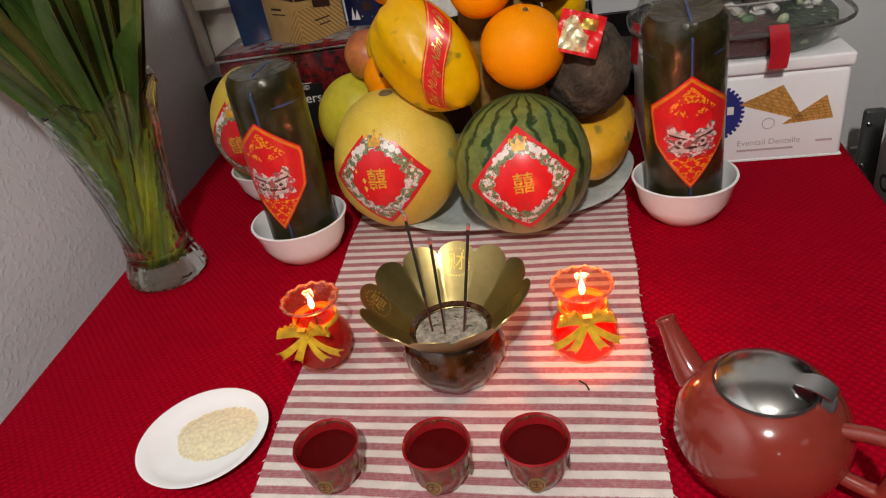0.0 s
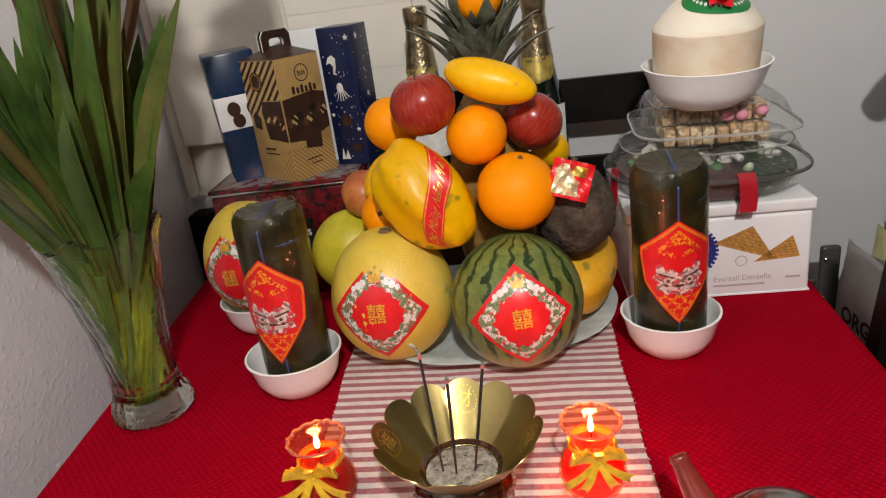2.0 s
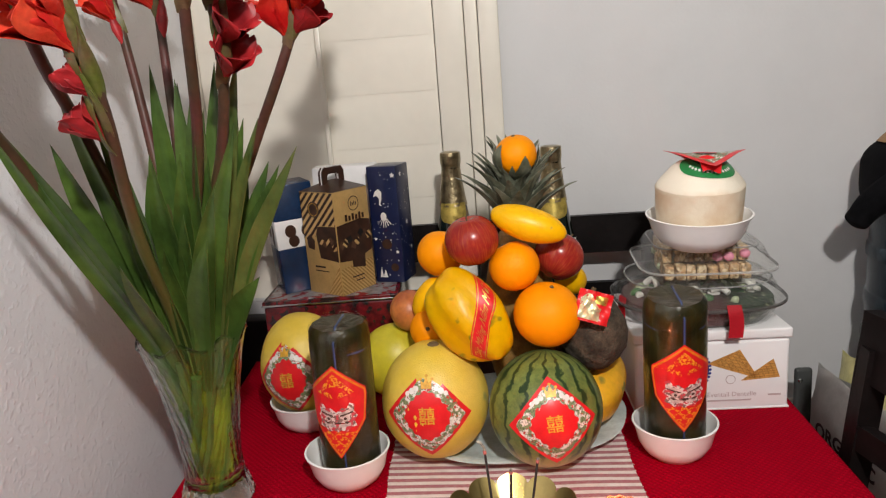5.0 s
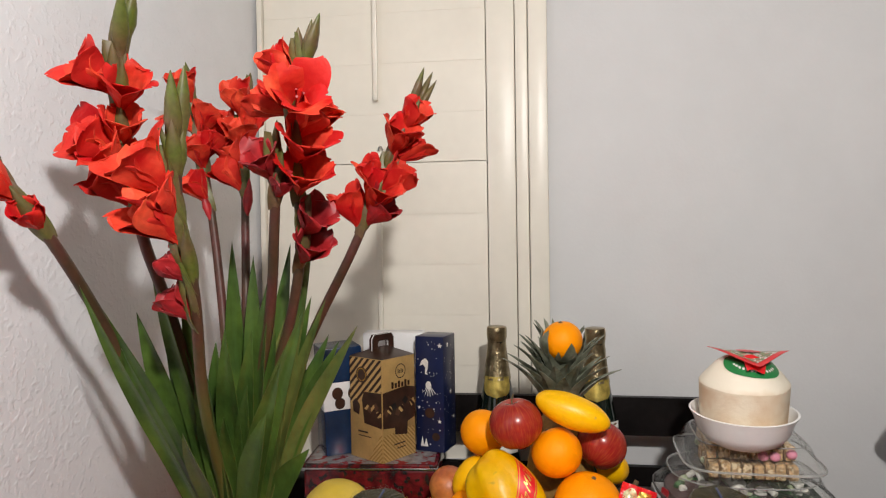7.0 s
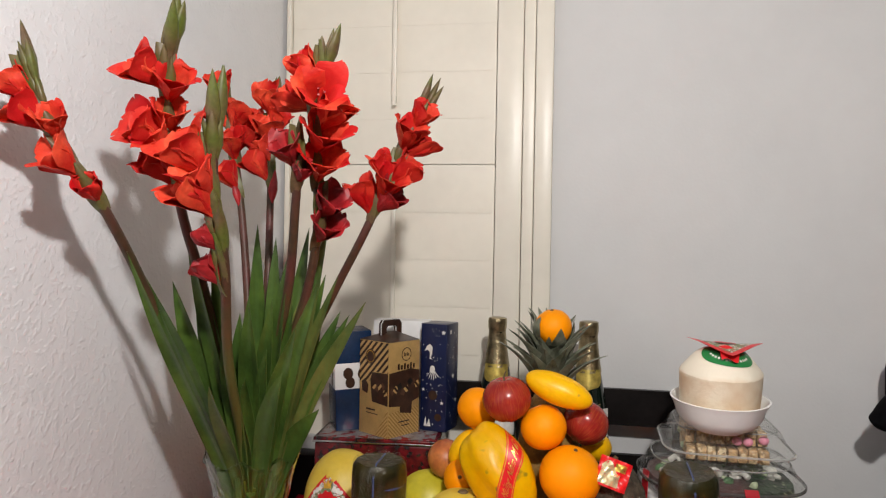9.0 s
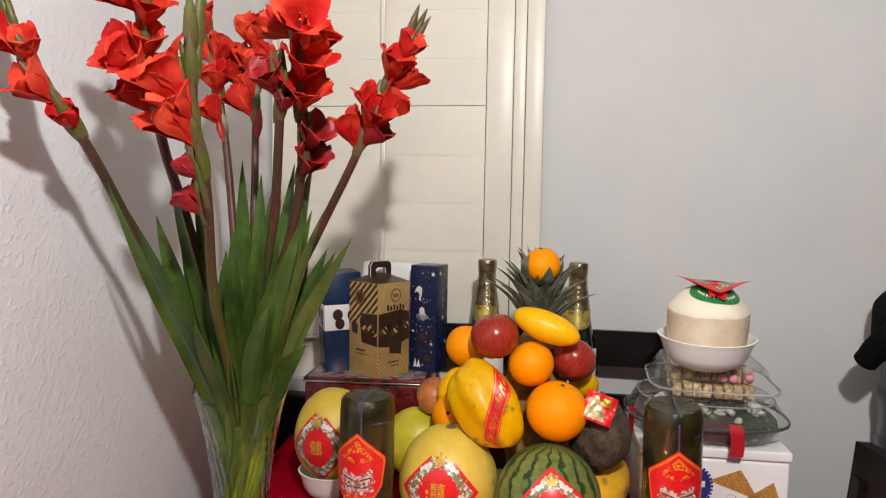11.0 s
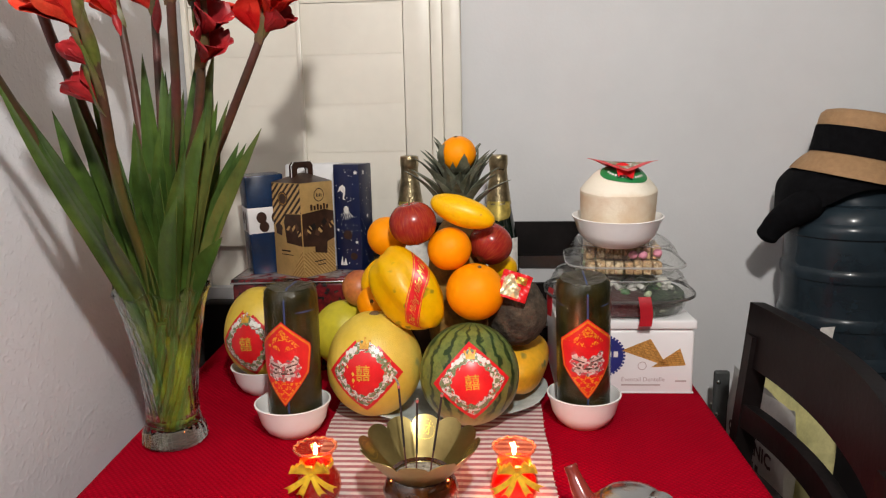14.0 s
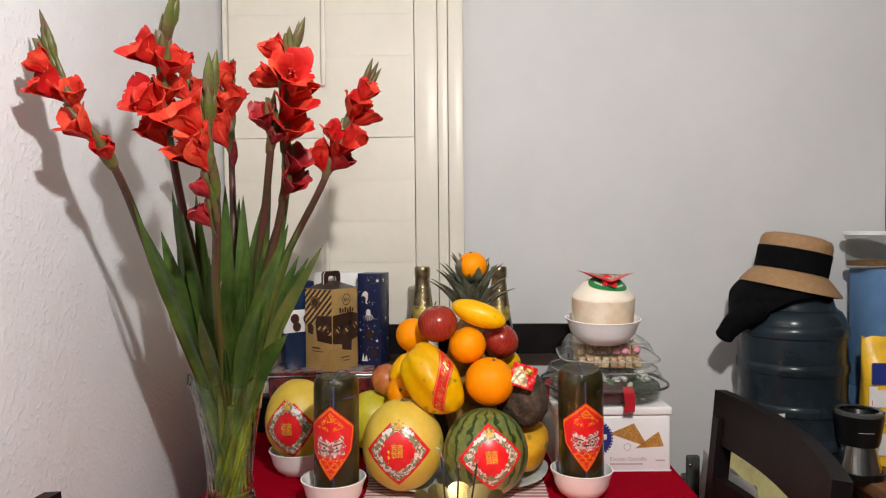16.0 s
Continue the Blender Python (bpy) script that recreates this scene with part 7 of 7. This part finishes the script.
# ---- chairs ----
def chair(place, yaw, top, width, label, bow=0.035, tall=0.10):
    """A chair that faces its own -y; place is the middle of the backrest on the floor."""
    c = thing("dining_chair", None, None, place, label, "chair", "dark dining chairs round the table", turn=(0, 0, yaw))

    def rail(z0, z1, depth, inset=0.0):
        def fn(u, v):
            x = (u - 0.5) * (width - 2 * inset)
            return (x, bow * (1 - (2 * u - 1) ** 2) - bow * 0.35 - 0.085 * (1 - (z0 + (z1 - z0) * v) / top), z0 + (z1 - z0) * v)
        return sheet(fn, 18, 4, depth)
    part("top_rail", rail(top - tall, top, 0.024), m_black_wood, c)
    part("middle_rail", rail(top - tall - 0.100, top - tall - 0.062, 0.020, 0.03), m_black_wood, c)
    part("lower_rail", rail(top - tall - 0.205, top - tall - 0.163, 0.020, 0.03), m_black_wood, c)
    for s in (-1, 1):
        x = s * (width / 2 - 0.018)
        part("rear_leg", sheet(lambda u, v: (x + (v - 0.5) * 0.036, -bow * 0.35 - 0.085 * (1 - u), (top - 0.05) * u), 12, 1, 0.030), m_black_wood, c)
        part("front_leg", box(0.036, 0.036, 0.43, 0.004, (s * (width / 2 - 0.02), -0.40, 0)), m_black_wood, c)
    part("seat", box(width - 0.01, 0.42, 0.035, 0.010, (0, -0.22, 0.43)), m_black_wood, c)
    return c


chair((0.02, 1.392, 0), 0, 1.026, 0.62, "black wooden dining chair with straight back rails against the wall", bow=0.004, tall=0.076)
chair((0.523, 0.712, 0), -94, 0.950, 0.505, "black wooden dining chair with curved back rails at the table")
chair((-0.535, 0.262, 0), 90, 0.925, 0.46, "black wooden dining chair with curved back rails by the wall", bow=0.012)

# ---- corner on the right ----
slab_c = thing("side_counter", box(1.10, 0.62, 0.03, 0.004, (0, 0, 0.679)), m_wood_counter, (1.46, 1.13, 0), "brown wooden side counter", "counter")
part("cabinet", box(1.06, 0.58, 0.678, 0.004, (0, 0.01, 0)), m_wood_counter, slab_c)
disp = thing("water_dispenser", box(0.24, 0.24, 0.65, 0.02), m_black_plastic, (0.765, 1.300, 0), "black water dispenser under a blue bottle", "water dispenser")
JX, JY, JZ = 0.832, 1.315, 0.655
disp.location.x = JX
jug = thing("water_jug", None, None, (JX, JY, JZ), "large blue-tinted water bottle upside down on its dispenser", "water jug")
part("body", lathe([(0, 0.0), (0.03, 0.0), (0.035, 0.02), (0.10, 0.055), (0.118, 0.075), (0.1215, 0.10), (0.1230, 0.135), (0.1230, 0.195), (0.1215, 0.22), (0.1230, 0.245), (0.1225, 0.340), (0.121, 0.37), (0.120, 0.390), (0.110, 0.410), (0.100, 0.418), (0, 0.420)], 64), m_jug, jug)
for z0 in (0.090, 0.168, 0.264, 0.351):
    part("ring", lathe([(0.1205, z0), (0.1262, z0 + 0.005), (0.1270, z0 + 0.014), (0.1262, z0 + 0.026), (0.1205, z0 + 0.032)], 64), m_jug, jug, "raised moulded ring")
part("base_dome", lathe([(0.098, 0.4185), (0.094, 0.426), (0.089, 0.446), (0.079, 0.458), (0.05, 0.454), (0, 0.452)], 64), m_jug, jug, "ridged round bottle base")

HZ = JZ + 0.462
hat = thing("sun_hat", None, None, (JX - 0.006, JY - 0.005, HZ + 0.042), "tan straw sun hat with a wide black band", "hat", turn=(-1, 12, 0))


def brim(r, z, a):
    r *= 1 - 0.07 * max(0.0, -math.cos(a)) * max(0.0, (r - 0.09) / 0.03)
    return r, z - 0.014 * ((r - 0.088) / 0.06) * (0.75 + 0.35 * math.cos(a + 2.2))


part("crown", lathe([(0.0885, 0.0), (0.0880, 0.03), (0.0885, 0.070), (0.0865, 0.081), (0.080, 0.0885), (0.066, 0.0925), (0, 0.094), (0, 0.0925), (0.065, 0.0910), (0.079, 0.0870), (0.0852, 0.080), (0.087, 0.07), (0.0865, 0.03), (0.087, 0.0)], 56), m_straw, hat, "woven straw crown")
part("brim", lathe([(0.0875, 0.002), (0.102, -0.007), (0.116, -0.018), (0.131, -0.032), (0.1315, -0.0335), (0.116, -0.020), (0.102, -0.009), (0.0870, 0.0)], 64, brim), m_straw, hat, "drooping woven brim")
part("band", lathe([(0.0905, 0.002), (0.0902, 0.02), (0.0904, 0.056), (0.0885, 0.0565), (0.0885, 0.02)], 56), m_black_cloth, hat, "wide black fabric band")


hat.scale = (0.93, 0.93, 0.98)


def rag(u, v):
    a = math.pi * (0.70 + 1.10 * u)
    if v < 0.35:
        r = 0.02 + (0.076 + 0.020 * max(0.0, -math.cos(a))) * v / 0.35
        return (r * math.cos(a), r * math.sin(a) * 0.95, 0.458 + (0.010 - 0.018 * math.cos(a)) * v / 0.35 - 0.010 * v + 0.003 * math.sin(9 * u) * v)
    t = (v - 0.35) / 0.65
    drop = (0.006 + 0.105 * math.exp(-((a / math.pi - 1.02) / 0.27) ** 2)) * t
    r = 0.096 + 0.020 * max(0.0, -math.cos(a)) + (0.004 + 0.024 * math.exp(-((a / math.pi - 1.02) / 0.35) ** 2)) * math.sin(min(1, t * 2.0) * 1.57) + 0.005 * math.sin(u * 20)
    return (r * math.cos(a), r * math.sin(a), 0.4645 - 0.018 * math.cos(a) - drop)


rg = thing("black_cap", sheet(rag, 30, 16, 0.012), m_black_cloth, (JX, JY, JZ), "soft black cloth cap drooping over the water bottle", "cap", angle=80)
part("hanging_flap", tube(curve_pts([(-0.090, -0.066, 0.430), (-0.130, -0.064, 0.412), (-0.160, -0.050, 0.385), (-0.178, -0.042, 0.358), (-0.186, -0.039, 0.345)], 5), [0.020, 0.026, 0.030, 0.031, 0.031, 0.031, 0.030, 0.029, 0.028, 0.027, 0.026, 0.025, 0.024, 0.023, 0.022, 0.022, 0.022, 0.021, 0.019, 0.015, 0.007], 14), m_black_cloth, rg)

grd = thing("coffee_grinder", lathe([(0, 0.0), (0.050, 0.0), (0.051, 0.006), (0.050, 0.010), (0.047, 0.012), (0.034, 0.070), (0.036, 0.071), (0, 0.071)], 48), m_steel, (0.912, 1.165, 0.710), "steel and black coffee grinder on the counter", "coffee grinder")
part("black_base", lathe([(0, -0.0005), (0.0515, -0.0005), (0.0525, 0.004), (0.0518, 0.013), (0.048, 0.0135)], 48), m_black_plastic, grd)
part("upper_body", lathe([(0, 0.0712), (0.040, 0.0712), (0.043, 0.080), (0.049, 0.125), (0.050, 0.138), (0.046, 0.141), (0.038, 0.140), (0.034, 0.130), (0, 0.128)], 48), m_black_plastic, grd, "black plastic upper body")
part("rim", lathe([(0.0385, 0.1402), (0.0505, 0.139), (0.0510, 0.146), (0.047, 0.149), (0.039, 0.1475)], 48), m_grey_plastic, grd)
part("badge", on_drum(sheet(lambda u, v: ((u - 0.5) * 0.034, (v - 0.5) * 0.0045, 0), 8, 1), 0.0455, -10, 0.108, 0.001), m_white_print, grd, "pale badge strip")

ctn = thing("carton", box(0.15, 0.10, 0.30, 0.003), m_sky_card, (1.098, 1.36, 0.866), "tall sky blue carton with darker print", "carton", turn=(0, 0, 12))
for z, hh in ((0.20, 0.06), (0.12, 0.04), (0.05, 0.045)):
    part("print_bar", box(0.020, 0.0008, hh, 0, (0.04, -0.0506, z)), m_blue_card, ctn)
part("lower_carton", box(0.15, 0.10, 0.156, 0.002, (0, 0, -0.1565)), m_sky_card, ctn)
m_jar_clear = film_material("grey_clear_plastic", (0.86, 0.86, 0.85), 0.05, 0.004)
jar = thing("plastic_jar", lathe([(0, 0.0), (0.048, 0.0), (0.052, 0.006), (0.056, 0.085), (0.0545, 0.085), (0.050, 0.007), (0, 0.004)], 40), m_jar_clear, (1.040, 1.35, 1.1665), "clear plastic jar with grain and a white lid", "jar")
part("grain", lathe([(0, 0.0045), (0.049, 0.0075), (0.0505, 0.018), (0, 0.024)], 30, lambda r, z, a: (r, z + 0.003 * noise.noise(Vector((r * 80 * math.cos(a), r * 80 * math.sin(a), 1))))), m_feed, jar)
part("lid", lathe([(0.0565, 0.0825), (0.0580, 0.0835), (0.0580, 0.0905), (0.056, 0.0925), (0, 0.0925), (0, 0.0858)], 40), m_white_card, jar, "white screw lid")


def bag(name, place, w, h, d, mat, label, turn=0, group=""):
    def fn(u, v):
        a = 2 * math.pi * u
        k = 1 - 0.85 * max(0, v - 0.72) / 0.28
        e = 3.0
        c, s = math.cos(a), math.sin(a)
        f = (abs(c) ** e + abs(s) ** e) ** (-1 / e)
        x = c * f * w / 2 * (1 + 0.03 * math.sin(9 * v + 4 * u * 6.28))
        y = s * f * d / 2 * k
        return (x, y, h * v + 0.004 * math.sin(u * 31))
    bm = sheet(fn, 28, 14)
    return thing(name, bm, mat, place, label, "bag", group, turn=(0, 0, turn))


yb = bag("snack_bag", (1.03, 1.24, 0.7095), 0.13, 0.30, 0.07, m_yellow_bag, "shiny yellow snack bag standing on the counter", -8)
part("white_panel", box(0.10, 0.001, 0.05, 0, (0, -0.0375, 0.03)), m_white_card, yb)
part("print_patch", box(0.052, 0.001, 0.050, 0, (-0.032, -0.0378, 0.195)), m_blue_print, yb, "violet-blue printed patch")
part("print_patch", box(0.040, 0.001, 0.040, 0, (-0.036, -0.0376, 0.142)), m_white_card, yb)
part("print_patch", box(0.050, 0.001, 0.030, 0, (-0.034, -0.0376, 0.100)), m_candy_tan, yb)
part("blue_mark", move(disc(0.022, 20), pose(-0.005, -0.0385, 0.155, 90, 0, 0)), m_blue_print, yb, "round blue mark")
part("white_strip", box(0.018, 0.001, 0.16, 0, (-0.054, -0.0368, 0.03)), m_white_card, yb)
part("print_bars", join([box(0.007, 0.0006, 0.012, 0, (-0.054, -0.0376, 0.05 + 0.016 * i)) for i in range(7)]), m_red_paper, yb)
part("picture_print", move(disc(0.03, 24, (0.02, 0.20)), pose(0, -0.0368, 0, 90, 0, 0)), m_candy_tan, yb)
bag("snack_bag", (1.13, 1.20, 0.7095), 0.14, 0.27, 0.08, m_yellow_bag, "crumpled yellow snack bag on the counter", 10)

# goods on the seat of the chair by the counter, seen between its rails
shelf = thing("stool", box(0.125, 0.34, 0.035, 0.008, (0, 0, 0.42)), m_black_wood, (0.642, 1.17, 0), "low black stool with groceries on it", "stool")
for sx in (-0.045, 0.045):
    for sy in (-0.14, 0.14):
        part("leg", box(0.03, 0.03, 0.42, 0.003, (sx, sy, 0)), m_black_wood, shelf)
ob = bag("grocery_bag", (0.628, 1.185, 0.4555), 0.25, 0.262, 0.05, m_white_bag, "white grocery bag with bold dark lettering", -84)
part("lettering", move(lettering("ORGANIC", 0.040, 0.0012), pose(0.012, -0.0275, 0.152, 90, 0, 0)), m_dark_print, ob, "bold dark lettering")
part("print_bars", join([box(0.010, 0.001, 0.012, 0, (-0.03 + 0.02 * i, -0.0275, 0.112)) for i in range(5)]), m_dark_print, ob)
part("print_bars", join([box(0.09, 0.001, 0.008, 0, (0, -0.0275, 0.08)), box(0.07, 0.001, 0.006, 0, (0, -0.0275, 0.06))]), m_dark_print, ob)
m_pale_bag = M("pale_yellow_wrap", (0.62, 0.58, 0.28), 0.35, var=0.15, bump=0.003, bscale=40)
bag("grocery_bag", (0.676, 1.17, 0.4555), 0.26, 0.290, 0.045, m_pale_bag, "crumpled pale yellow plastic bag", -80)
thing("paper_slip", sheet(lambda u, v: (0.030 * u + 0.010 * v, 0.010 * math.sin(3 * v), 0.190 * v), 4, 10, 0.0006), m_white_print, (0.724, 1.188, 0.6505), "long folded white paper slip standing beside the water bottle", "paper", turn=(0, 0, 12))
hnd = thing("grey_handle", box(0.034, 0.014, 0.70, 0.0065, (0, 0, 0), 4), m_grey_plastic, (0.597, 1.335, 0), "dark grey folded cart handle standing beside the table", "cart handle")
for z in (0.675, 0.60):
    part("rivet", move(lathe([(0, 0.002), (0.003, 0.0015), (0.0045, 0.0)], 12), pose(-0.008, -0.0072, z, 90, 0, 0)), m_steel, hnd)
thing("cable", tube(curve_pts([(0.61, WALL_Y - 0.006, 0.575), (0.66, WALL_Y - 0.010, 0.578), (0.70, WALL_Y - 0.008, 0.568), (0.80, WALL_Y - 0.006, 0.50), (0.9, WALL_Y - 0.006, 0.2), (0.95, WALL_Y - 0.006, 0.004)], 6), 0.0035, 8), m_cable, label="thin white cable running along the wall", category="cable")
wf = thing("wall_frame", box(0.30, 0.02, 0.40, 0.004), m_white_card, (1.292, WALL_Y - 0.0115, 1.250), "white framed board hanging on the wall", "picture frame")
part("frame", box(0.304, 0.012, 0.404, 0.003, (0, 0.004, -0.002)), m_grey_plastic, wf)

# clear lids and glass let the light through
for o in bpy.data.objects:
    if o.type == "MESH" and o.data.materials and o.data.materials[0] in (m_clear_plastic, m_jar_clear, m_film, m_glass, m_jar_red, m_wax) and o.name.split(".")[0] != "foot":
        o.visible_shadow = False
